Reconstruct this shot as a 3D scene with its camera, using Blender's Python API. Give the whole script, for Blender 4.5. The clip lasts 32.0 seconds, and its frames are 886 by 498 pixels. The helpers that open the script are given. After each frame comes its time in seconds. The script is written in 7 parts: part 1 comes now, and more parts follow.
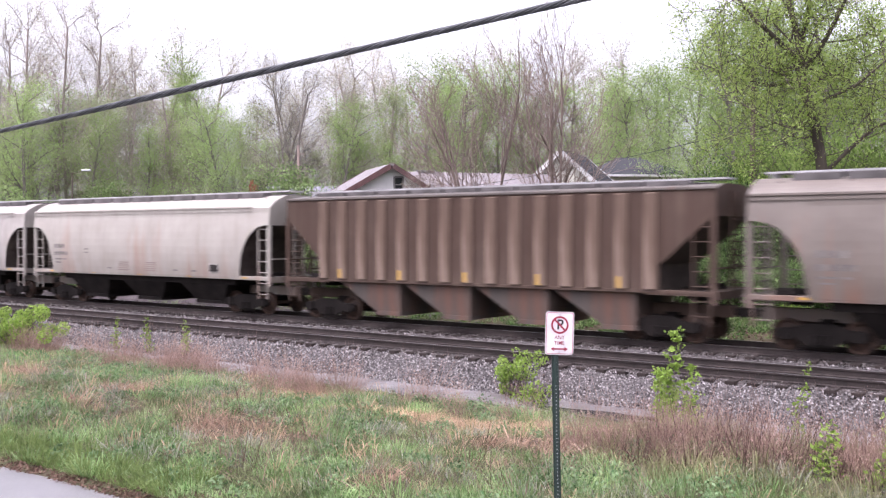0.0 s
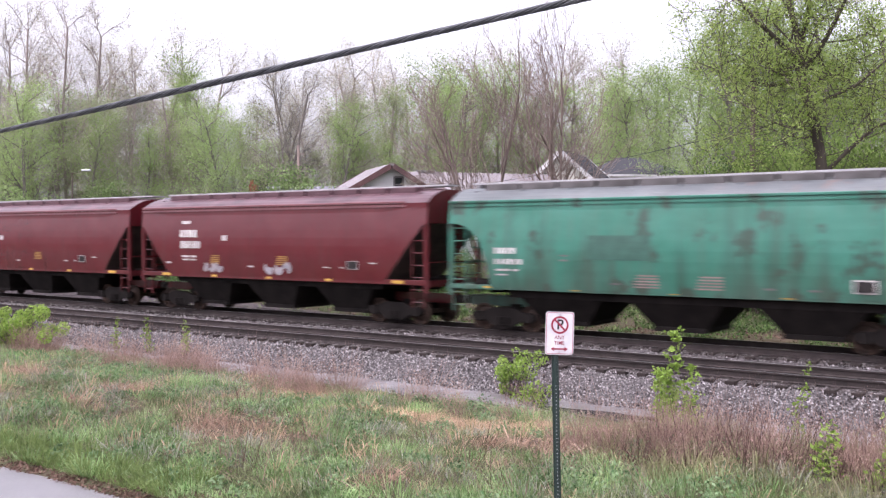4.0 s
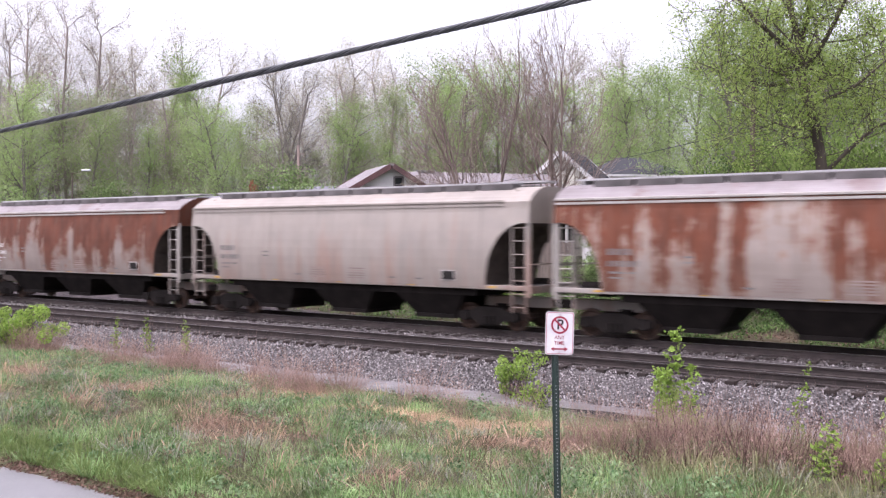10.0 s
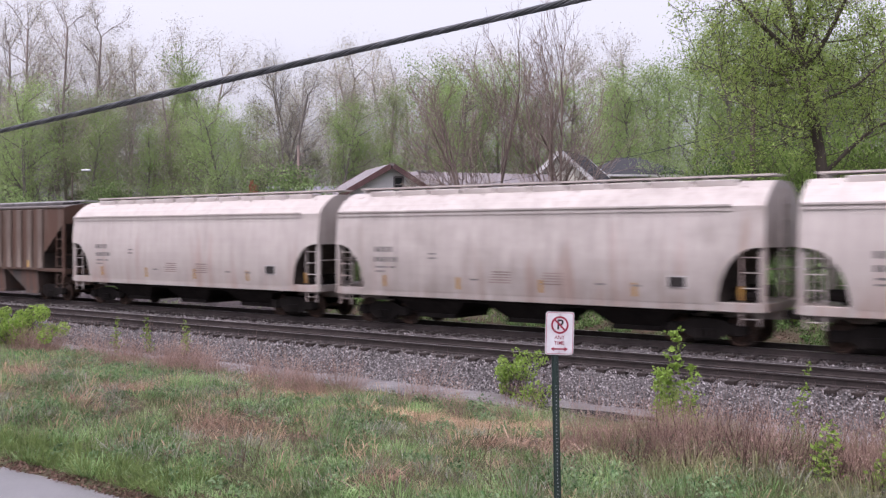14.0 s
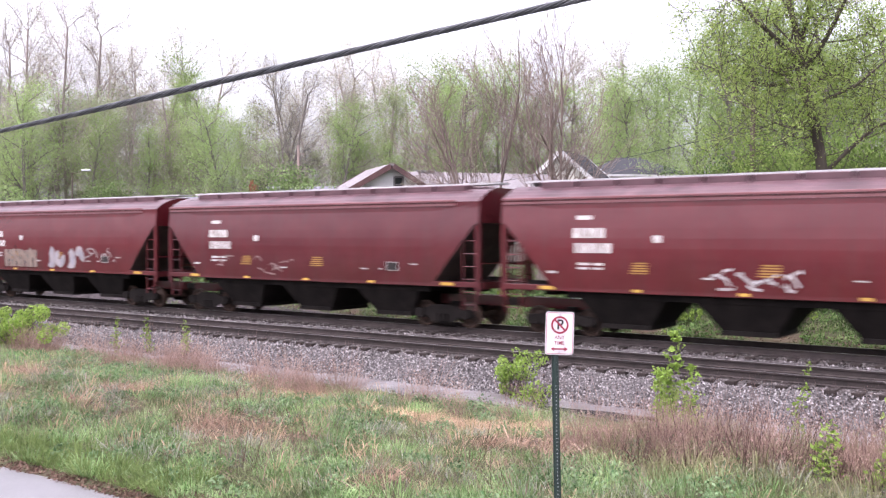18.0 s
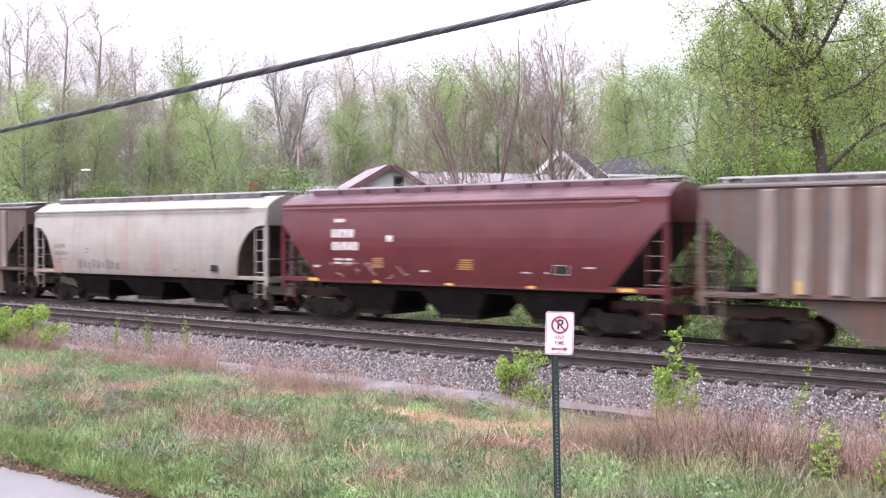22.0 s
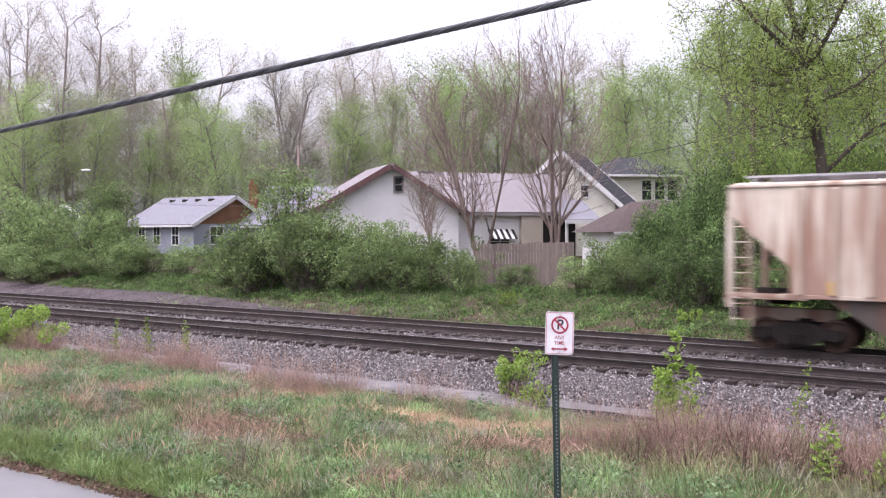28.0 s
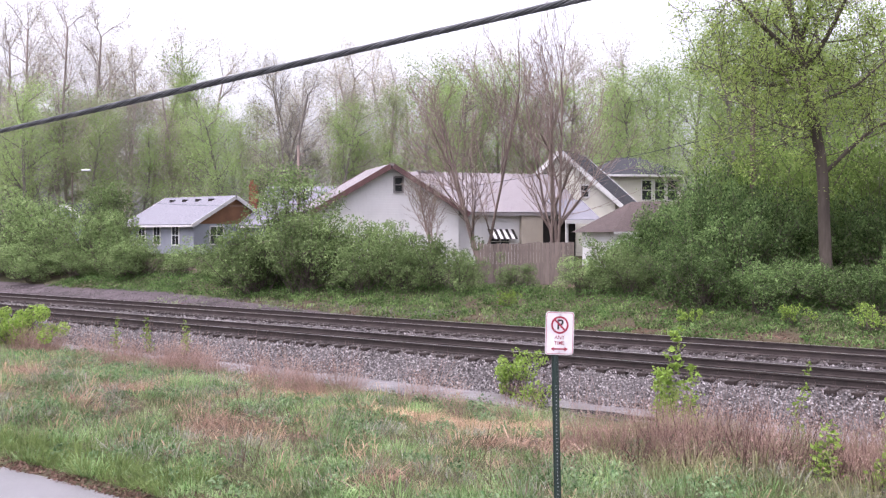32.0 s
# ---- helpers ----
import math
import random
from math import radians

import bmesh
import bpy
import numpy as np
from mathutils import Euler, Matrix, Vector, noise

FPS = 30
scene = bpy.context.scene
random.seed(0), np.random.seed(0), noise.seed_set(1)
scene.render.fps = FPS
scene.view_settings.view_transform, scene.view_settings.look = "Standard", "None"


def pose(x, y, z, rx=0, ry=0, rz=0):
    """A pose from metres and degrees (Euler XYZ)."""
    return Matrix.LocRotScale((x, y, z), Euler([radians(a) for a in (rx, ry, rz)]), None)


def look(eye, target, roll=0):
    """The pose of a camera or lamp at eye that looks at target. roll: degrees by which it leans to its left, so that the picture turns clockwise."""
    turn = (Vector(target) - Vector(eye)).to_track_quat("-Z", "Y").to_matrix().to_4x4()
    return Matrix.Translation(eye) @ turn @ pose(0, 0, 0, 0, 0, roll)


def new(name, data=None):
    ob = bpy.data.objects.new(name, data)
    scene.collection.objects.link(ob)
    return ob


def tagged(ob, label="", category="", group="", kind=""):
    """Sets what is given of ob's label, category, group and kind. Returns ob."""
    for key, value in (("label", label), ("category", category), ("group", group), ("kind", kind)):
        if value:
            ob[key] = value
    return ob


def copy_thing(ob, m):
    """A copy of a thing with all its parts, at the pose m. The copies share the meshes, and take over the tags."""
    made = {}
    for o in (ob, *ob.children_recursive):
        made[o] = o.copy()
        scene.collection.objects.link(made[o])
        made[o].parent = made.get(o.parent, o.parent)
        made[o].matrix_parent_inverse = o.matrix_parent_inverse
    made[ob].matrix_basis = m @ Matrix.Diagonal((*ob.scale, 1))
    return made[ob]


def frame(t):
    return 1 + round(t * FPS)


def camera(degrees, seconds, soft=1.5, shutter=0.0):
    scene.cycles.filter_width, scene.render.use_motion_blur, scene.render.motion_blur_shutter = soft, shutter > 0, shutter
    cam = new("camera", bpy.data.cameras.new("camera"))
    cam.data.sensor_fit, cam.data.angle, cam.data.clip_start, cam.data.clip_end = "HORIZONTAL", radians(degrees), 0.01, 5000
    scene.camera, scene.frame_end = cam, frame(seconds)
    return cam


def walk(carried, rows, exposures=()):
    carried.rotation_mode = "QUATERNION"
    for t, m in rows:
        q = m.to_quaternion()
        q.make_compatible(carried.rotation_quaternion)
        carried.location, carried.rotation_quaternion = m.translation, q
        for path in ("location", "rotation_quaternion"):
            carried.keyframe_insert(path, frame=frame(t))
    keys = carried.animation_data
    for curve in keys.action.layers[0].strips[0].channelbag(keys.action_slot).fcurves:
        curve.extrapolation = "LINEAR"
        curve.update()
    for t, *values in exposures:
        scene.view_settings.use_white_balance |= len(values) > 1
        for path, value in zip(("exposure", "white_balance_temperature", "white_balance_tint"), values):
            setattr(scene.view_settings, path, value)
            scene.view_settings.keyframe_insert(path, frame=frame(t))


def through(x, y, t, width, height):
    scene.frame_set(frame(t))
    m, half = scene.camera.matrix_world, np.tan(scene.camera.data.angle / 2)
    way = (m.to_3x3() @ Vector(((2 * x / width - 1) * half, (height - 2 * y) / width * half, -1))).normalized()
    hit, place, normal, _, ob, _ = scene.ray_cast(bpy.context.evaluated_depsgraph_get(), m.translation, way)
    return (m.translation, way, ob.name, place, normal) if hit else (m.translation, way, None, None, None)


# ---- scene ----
# Plan: the viewpoint is at x = y = 0, y runs ahead, z = 0 is the top of the rails.
# The railway runs at an angle across the view: U is its direction of travel, V leads away from the viewpoint.
EYE = (0.0, 0.0, 2.97)
TURN = -35.917
U = Vector((math.cos(radians(TURN)), math.sin(radians(TURN)), 0))
V = Vector((-U.y, U.x, 0))
FAR_TRACK, NEAR_TRACK = 26.19, 21.74
cam = camera(49.53, 32.0, 1.3, 0.5)
HOLD = look(EYE, (0, 100, 2.97 - 1.412))
# the clip's own automatic exposure: it closes a little for pale wagons
EXPOSURE = [(0, 1.68), (1, 1.50), (2, 1.29), (3, 1.36), (6, 1.85), (7, 1.82), (8, 1.51), (9, 1.37), (10, 1.50), (11, 1.45), (12, 1.47), (13, 1.06), (14, 1.02), (17, 1.77), (19, 1.84), (20, 1.86), (21, 1.84), (22, 1.82), (23, 1.60), (24, 1.50), (25, 1.61), (28, 1.45), (30, 1.60), (32, 1.60)]
walk(cam, [(0, HOLD), (32, HOLD)], [(t, stops, 6160, 25) for t, stops in EXPOSURE])

# overcast spring daylight
world = bpy.data.worlds.new("sky")
scene.world = world
world.use_nodes = True
wn, wl = world.node_tree.nodes, world.node_tree.links
sky = wn.new("ShaderNodeTexSky")
sky.sky_type, sky.sun_disc = "NISHITA", False
sky.sun_elevation, sky.sun_rotation = radians(66), radians(-130)
sky.air_density, sky.dust_density, sky.ozone_density = 1.0, 6.0, 1.0
grey = wn.new("ShaderNodeHueSaturation")
grey.inputs["Saturation"].default_value = 0.18
wl.new(sky.outputs[0], grey.inputs["Color"])
wl.new(grey.outputs[0], wn["Background"].inputs[0])
wn["Background"].inputs[1].default_value = 0.15
sun_data = bpy.data.lights.new("sun", "SUN")
sun_data.energy, sun_data.angle, sun_data.color = 0.5, radians(40), (1.0, 0.96, 0.92)
sun = new("sun", sun_data)
sun.matrix_world = look((-30, -25, 90), (0, 0, 0))


# ---------------------------------------------------------------- mesh helpers
def track_pose(u, v, z, turn=0.0):
    """A pose in the railway's own directions."""
    p = U * u + V * v
    return pose(p.x, p.y, z, 0, 0, TURN + turn)


def fast_mesh(name, verts, faces):
    """A mesh from arrays; all faces have the same number of corners."""
    verts, faces = np.asarray(verts, dtype=np.float32), np.asarray(faces, dtype=np.int32)
    me = bpy.data.meshes.new(name)
    me.vertices.add(len(verts))
    me.vertices.foreach_set("co", verts.ravel())
    k = faces.shape[1]
    me.loops.add(faces.size)
    me.loops.foreach_set("vertex_index", faces.ravel())
    me.polygons.add(len(faces))
    me.polygons.foreach_set("loop_start", np.arange(0, faces.size, k, dtype=np.int32))
    me.update(calc_edges=True)
    me.validate()
    return me


def link(name, me, material, parent=None, m=None, label=""):
    ob = new(name, me)
    if material is not None and not me.materials:
        me.materials.append(material)
    if parent is not None:
        ob.parent = parent
    if m is not None:
        ob.matrix_basis = m
    if label:
        ob["label"] = label
    return ob


def part(name, bm, material, parent, label="", m=None, smooth=False):
    """Links a bmesh as one mesh object under a thing or a part."""
    bmesh.ops.recalc_face_normals(bm, faces=bm.faces)
    me = bpy.data.meshes.new(name)
    bm.to_mesh(me)
    bm.free()
    if smooth:
        me.polygons.foreach_set("use_smooth", [True] * len(me.polygons))
    return link(name, me, material, parent, m, label)


def thing(name, label, category, m, group="", kind=""):
    ob = new(name)
    ob.matrix_basis = m
    return tagged(ob, label, category, group, kind)


def box(bm, x0, x1, y0, y1, z0, z1, bevel=0.0):
    made = bmesh.ops.create_cube(bm, size=1.0)["verts"]
    for v in made:
        v.co = Vector(((x0 + x1) / 2 + v.co.x * (x1 - x0), (y0 + y1) / 2 + v.co.y * (y1 - y0), (z0 + z1) / 2 + v.co.z * (z1 - z0)))
    if bevel:
        edges = {e for v in made for e in v.link_edges}
        bmesh.ops.bevel(bm, geom=list(edges), offset=bevel, segments=1, affect="EDGES")
    return made


def boxes(*rows, bevel=0.0):
    bm = bmesh.new()
    for r in rows:
        box(bm, *r, bevel=bevel)
    return bm


def rod(bm, a, b, r, sides=6, r2=None):
    """A closed round bar from a to b."""
    a, b = Vector(a), Vector(b)
    q = (b - a).to_track_quat("Z", "Y").to_matrix()
    rings = []
    for p, rad in ((a, r), (b, r if r2 is None else r2)):
        rings.append([bm.verts.new(p + q @ Vector((rad * math.cos(i * math.tau / sides), rad * math.sin(i * math.tau / sides), 0))) for i in range(sides)])
    for i in range(sides):
        j = (i + 1) % sides
        bm.faces.new((rings[0][i], rings[0][j], rings[1][j], rings[1][i]))
    bm.faces.new(rings[0][::-1])
    bm.faces.new(rings[1])


def prism(bm, outline, y0, y1):
    """An outline in x and z, drawn out from y0 to y1."""
    a = [bm.verts.new((x, y0, z)) for x, z in outline]
    b = [bm.verts.new((x, y1, z)) for x, z in outline]
    n = len(a)
    for i in range(n):
        j = (i + 1) % n
        bm.faces.new((a[i], a[j], b[j], b[i]))
    bm.faces.new(a[::-1])
    bm.faces.new(b)


# ---------------------------------------------------------------- materials
class Nodes:
    def __init__(self, name):
        self.m = bpy.data.materials.new(name)
        self.m.use_nodes = True
        self.t = self.m.node_tree
        self.p = self.t.nodes["Principled BSDF"]
        self.coord = self.t.nodes.new("ShaderNodeTexCoord").outputs["Object"]

    def n(self, kind, **put):
        node = self.t.nodes.new("ShaderNode" + kind)
        for k, v in put.items():
            if k.startswith("op_"):
                node.operation = v
            else:
                self.put(node, k, v)
        return node

    def put(self, node, key, v):
        s = node.inputs[int(key[1:])] if key[1:].isdigit() else node.inputs[key.replace("_", " ")]
        if isinstance(v, bpy.types.NodeSocket):
            self.t.links.new(v, s)
        else:
            s.default_value = (*v, 1.0) if isinstance(v, tuple) and len(v) == 3 and s.type == "RGBA" else v

    def noise(self, scale, detail=4.0, squash=(1, 1, 1), rough=0.55, shift=0.0):
        mp = self.n("Mapping", Vector=self.coord, Scale=squash, Location=(shift, shift, shift))
        return self.n("TexNoise", Vector=mp.outputs[0], Scale=scale, Detail=detail, Roughness=rough).outputs["Fac"]

    def step(self, fac, lo, hi, a=0.0, b=1.0):
        return self.n("MapRange", Value=fac, From_Min=lo, From_Max=hi, To_Min=a, To_Max=b).outputs[0]

    def mix(self, fac, a, b, kind="MIX"):
        node = self.t.nodes.new("ShaderNodeMix")
        node.data_type, node.blend_type = "RGBA", kind
        for i, v in ((0, fac), (6, a), (7, b)):
            self.put(node, "i%d" % i, v)
        return node.outputs[2]

    def math(self, kind, a, b=0.0):
        return self.n("Math", op_=kind, i0=a, i1=b).outputs[0]

    def done(self, colour, rough=0.8, metal=0.0, bump=None, depth=0.01, strength=0.6):
        self.put(self.p, "Base_Color", colour)
        self.put(self.p, "Roughness", rough)
        self.put(self.p, "Metallic", metal)
        self.put(self.p, "Specular_IOR_Level", 0.5 if not isinstance(rough, float) or rough < 0.65 else 0.22 if rough < 0.82 else 0.08)
        if bump is not None:
            b = self.n("Bump", Height=bump, Strength=strength, Distance=depth)
            self.t.links.new(b.outputs[0], self.p.inputs["Normal"])
        return self.m


def plain(name, a, b=None, scale=4.0, fine=60.0, rough=0.75, metal=0.0, depth=0.004, squash=(1, 1, 1), spread=0.15):
    """A surface with large stains, fine grain and relief."""
    k = Nodes(name)
    b = b or tuple(c * 0.7 for c in a)
    big = k.step(k.noise(scale, 5, squash), 0.35, 0.65)
    small = k.noise(fine, 3, squash)
    col = k.mix(big, a, b)
    rnd = k.n("ObjectInfo").outputs["Random"]
    light = k.math("ADD", k.step(small, 0.3, 0.7, 0.82, 1.12), k.step(rnd, 0, 1, -spread, spread))
    col = k.mix(1.0, col, k.n("CombineColor", Red=light, Green=light, Blue=light).outputs[0], "MULTIPLY")
    return k.done(col, rough, metal, small, depth)


def islands(name, colours, rough=0.8, grain=30.0):
    """Many small loose pieces in one mesh, each with its own shade."""
    k = Nodes(name)
    ramp = k.n("ValToRGB", Fac=k.n("NewGeometry").outputs["Random Per Island"])
    els = ramp.color_ramp.elements
    for i, c in enumerate(colours):
        e = els[i] if i < 2 else els.new(0.5)
        e.position = i / (len(colours) - 1)
        e.color = (*c, 1)
    g = k.step(k.noise(grain, 3), 0.3, 0.7, 0.8, 1.15)
    col = k.mix(1.0, ramp.outputs[0], k.n("CombineColor", Red=g, Green=g, Blue=g).outputs[0], "MULTIPLY")
    return k.done(col, rough)


def leafy(name, colours, through=0.35, spread=0.2, clump=0.6, uneven=0.15):
    """Thin leaves: every leaf its own shade, each plant a little lighter or darker, some light passing through."""
    k = Nodes(name)
    ramp = k.n("ValToRGB", Fac=k.n("NewGeometry").outputs["Random Per Island"])
    els = ramp.color_ramp.elements
    for i, c in enumerate(colours):
        e = els[i] if i < 2 else els.new(0.5)
        e.position = i / (len(colours) - 1)
        e.color = (*c, 1)
    rnd = k.step(k.n("ObjectInfo").outputs["Random"], 0, 1, 1 - spread, 1 + spread)
    g = k.math("MULTIPLY", rnd, k.step(k.noise(clump, 2), 0.3, 0.7, 1 - uneven, 1 + uneven))
    col = k.mix(1.0, ramp.outputs[0], k.n("CombineColor", Red=g, Green=g, Blue=g).outputs[0], "MULTIPLY")
    d = k.n("BsdfDiffuse", Color=col)
    t = k.n("BsdfTranslucent", Color=col)
    s = k.n("MixShader", Fac=through, i1=d.outputs[0], i2=t.outputs[0])
    k.t.links.new(s.outputs[0], k.t.nodes["Material Output"].inputs["Surface"])
    return k.m


def car_paint(name, base, fade, rust=(0.22, 0.07, 0.03), streaks=0.2, blotch=0.1, dirt=0.35, grime=(0.11, 0.085, 0.07), shift=0.0, rough=0.5, top=0.0, strong=0.0):
    """Weathered wagon paint: faded patches, rust running down from the eaves, road dirt rising from the sill."""
    k = Nodes(name)
    rnd = k.n("ObjectInfo").outputs["Random"]
    k.coord = k.n("VectorMath", op_="ADD", i0=k.coord, i1=k.n("CombineXYZ", X=shift, Y=shift * 0.3).outputs[0]).outputs[0]
    sep = k.n("SeparateXYZ", Vector=k.coord)
    z = sep.outputs["Z"]
    col = k.mix(k.step(k.noise(0.8, 5, (1, 1, 1.6)), 0.35, 0.7), base, fade)
    run = k.noise(2.6, 4, (1, 0.2, 0.3 if strong else 0.08))
    wide = k.noise(0.55, 3, (1, 1, 0.3), shift=7.0)
    down = k.step(z, 1.2, 4.2, 0.1, -0.05 + top)
    s = k.step(k.math("ADD", k.math("ADD", k.math("MULTIPLY", run, 0.55), k.math("MULTIPLY", wide, 0.45)), down), 0.60 - 0.22 * streaks, 0.72 - 0.22 * streaks)
    if strong:
        # rust in upright columns that run down from the eaves, ochre where it thins out
        columns = k.noise(1.15, 2, (1, 0.02, 0.02), shift=21.0)
        drips = k.noise(5.0, 4, (1, 0.2, 0.12), shift=13.0)
        fall = k.step(z, 1.5, 4.0, -0.16 * strong, 0.16 * strong)
        s = k.math("ADD", k.math("ADD", k.math("MULTIPLY", columns, 0.68), k.math("MULTIPLY", drips, 0.32)), fall)
        s = k.math("ADD", s, k.math("MULTIPLY", k.step(k.noise(1.6, 5, (1, 1, 1), 0.65, 33.0), 0.3, 0.7, -1.0, 1.0), 0.07))
        s = k.step(s, 0.52 - 0.18 * top, 0.63 - 0.18 * top)
        thin = tuple(min(1.0, c * f) for c, f in zip(rust, (1.7, 2.6, 3.0)))
        rust = k.mix(s, thin, k.mix(k.step(k.noise(2.2, 5, (1, 1, 0.5), 0.6, 17.0), 0.35, 0.65), rust, tuple(c * 0.62 for c in rust)))
        strong = 0.45
    col = k.mix(k.math("MULTIPLY", s, min(1.0, 0.25 + streaks + strong)), col, rust)
    spots = k.step(k.noise(1.4, 6, (1, 1, 0.7), rough=0.65, shift=3.0), 0.70 - 0.25 * blotch, 0.76 - 0.25 * blotch)
    col = k.mix(k.math("MULTIPLY", spots, min(1.0, 0.2 + blotch * 1.2)), col, rust)
    soil = k.math("MULTIPLY", k.step(z, 0.9, 2.6, 1.0, 0.0), k.step(k.noise(2.2, 4, (1, 1, 0.25), shift=5.0), 0.3, 0.7, 0.35, 1.0))
    col = k.mix(k.math("MULTIPLY", soil, dirt), col, grime)
    # dirt along the upright weld seams
    seam = k.math("ABSOLUTE", k.math("SUBTRACT", k.math("FRACT", k.math("MULTIPLY", sep.outputs["X"], 0.65)), 0.5))
    seam = k.math("MULTIPLY", k.step(seam, 0.05, 0.0), k.step(k.noise(1.1, 4, (1, 1, 0.5), shift=29.0), 0.42, 0.68, 0.0, dirt * 0.8))
    col = k.mix(seam, col, grime)
    haze = k.math("MULTIPLY", k.step(k.noise(5.0, 4, (1, 1, 0.12), shift=11.0), 0.45, 0.75), dirt * 0.6)
    col = k.mix(haze, col, grime)
    fine = k.noise(28.0, 3)
    return k.done(col, rough, 0.0, fine, 0.003, 0.4)


ASPHALT = plain("asphalt", (0.2052, 0.1976, 0.209), (0.1596, 0.1558, 0.1634), 0.8, 90, 0.38, depth=0.006)
STEEL_RUST = plain("rusty_steel", (0.052, 0.042, 0.040), (0.036, 0.030, 0.029), 3, 50, 0.85)
RAIL_TOP = plain("worn_steel", (0.42, 0.40, 0.41), (0.33, 0.31, 0.32), 2, 80, 0.28, 0.8, depth=0.001)
TIE_WOOD = plain("creosoted_wood", (0.036, 0.029, 0.027), (0.024, 0.020, 0.019), 3, 40, 0.9, squash=(1, 0.15, 1))
# grimy steel, darkened further in the colour for the shade beneath the wagons
TRUCK_STEEL = plain("grimy_shaded_steel", (0.017, 0.014, 0.013), (0.010, 0.0085, 0.008), 2, 30, 0.85)
WHEEL_STEEL = plain("wheel_steel", (0.076, 0.0456, 0.0342), (0.038, 0.0274, 0.0228), 4, 30, 0.7, 0.2)
GALVANISED = plain("galvanised_steel", (0.418, 0.4256, 0.4408), (0.342, 0.3496, 0.3648), 3, 60, 0.45, 0.5)
# ---------------------------------------------------------------- ground
PROFILE_V = [-400, -60, 1, 7.8, 8.15, 10, 14, 16.8, 17.6, 18.9, 20, 28.4, 29.8, 31.5, 34.5, 40, 46, 60, 100, 300, 1500]
PROFILE_Z = [-0.7, -0.7, -0.60, -0.58, -0.50, -0.42, -0.52, -0.66, -0.75, -0.77, -0.95, -0.95, -0.50, -0.20, 0.45, 0.85, 1.1, 1.6, 2.6, 4.0, 4.0]


def ground_z(u, v):
    z = float(np.interp(v, PROFILE_V, PROFILE_Z))
    if 8.4 < v < 17.2 or 30 < v < 200:
        rise = min(1, abs(v - 8.4))
        z += 0.10 * rise * noise.noise(Vector((u * 0.35, v * 0.35, 3.1))) * (1.0 if v < 18 else 1.6) + (0.09 * rise * noise.noise(Vector((u * 0.95, v * 0.95, 7.7))) if v < 18 else 0.0)
    return z


def spread(near, far, step, grow):
    out, x, d = [], near, step
    while x < far:
        out.append(x)
        x += d
        d *= grow
    return out + [far]


def ground_material():
    k = Nodes("soil_and_turf")
    big = k.step(k.noise(0.35, 5), 0.4, 0.6)
    mid = k.step(k.noise(2.2, 5, shift=4.0), 0.4, 0.62)
    col = k.mix(big, (0.048, 0.060, 0.026), (0.066, 0.052, 0.036))
    col = k.mix(k.math("MULTIPLY", mid, 0.5), col, (0.085, 0.064, 0.048))
    g = k.step(k.noise(30, 4), 0.3, 0.7, 0.7, 1.2)
    col = k.mix(1.0, col, k.n("CombineColor", Red=g, Green=g, Blue=g).outputs[0], "MULTIPLY")
    return k.done(col, 0.95, 0, k.noise(12, 5), 0.05)


def build_ground():
    us = sorted(set([-x for x in spread(0, 1500, 0.4, 1.02)] + spread(0, 1500, 0.9, 1.06)))
    vs = sorted(set(PROFILE_V + list(np.arange(8.4, 17.3, 0.3)) + list(np.arange(30, 50, 1.0)) + spread(50, 1500, 2, 1.15)))
    verts = [tuple((U * u + V * v).to_2d()) + (ground_z(u, v),) for v in vs for u in us]
    n = len(us)
    faces = [(j * n + i, j * n + i + 1, (j + 1) * n + i + 1, (j + 1) * n + i) for j in range(len(vs) - 1) for i in range(n - 1)]
    me = fast_mesh("ground", verts, faces)
    me.polygons.foreach_set("use_smooth", [True] * len(me.polygons))
    tagged(link("ground", me, ground_material()), "grassy ground sloping down to the railway", "ground", kind="structure")


def strip(name, profile, u0, u1, step, material, label, category, rough=0.0, seed=0, taper=0.0, ragged=0.35):
    """A long bed beside or under the track: (v, z) profile drawn out along the railway, lightly uneven."""
    us = np.arange(u0, u1 + step, step)
    verts, n = [], len(profile)
    for u in us:
        for i, (v, z) in enumerate(profile):
            w = 0.0 if i in (0, n - 1) else rough
            dv = noise.noise(Vector((u * 0.6, v, 5.0 + seed))) * ragged * (1 if i in (0, n - 1) else 0.2)
            if taper:
                v = profile[0][0] + (v - profile[0][0]) * min(1.0, max(0.02, (u1 - u) / taper))
                z = profile[0][1] + (z - profile[0][1]) * min(1.0, max(0.02, (u1 - u) / taper))
            p = U * u + V * (v + dv)
            verts.append((p.x, p.y, z + w * noise.noise(Vector((u * 1.7, v * 1.7, seed)))))
    faces = [(a * n + i, a * n + i + 1, (a + 1) * n + i + 1, (a + 1) * n + i) for a in range(len(us) - 1) for i in range(n - 1)]
    me = fast_mesh(name, verts, faces)
    return tagged(link(name, me, material), label, category, kind="structure")


def gravel_material():
    k = Nodes("crushed_stone")
    cells = k.n("TexVoronoi", Vector=k.coord, Scale=24.0)
    tone = k.n("SeparateColor", Color=cells.outputs["Color"]).outputs[0]
    col = k.mix(tone, (0.030, 0.0275, 0.028), (0.135, 0.123, 0.124))
    col = k.mix(k.math("MULTIPLY", k.step(k.noise(0.5, 4), 0.4, 0.65), 0.45), col, (0.0912, 0.076, 0.0745))
    return k.done(col, 0.9, 0, cells.outputs["Distance"], 0.04, 0.9)


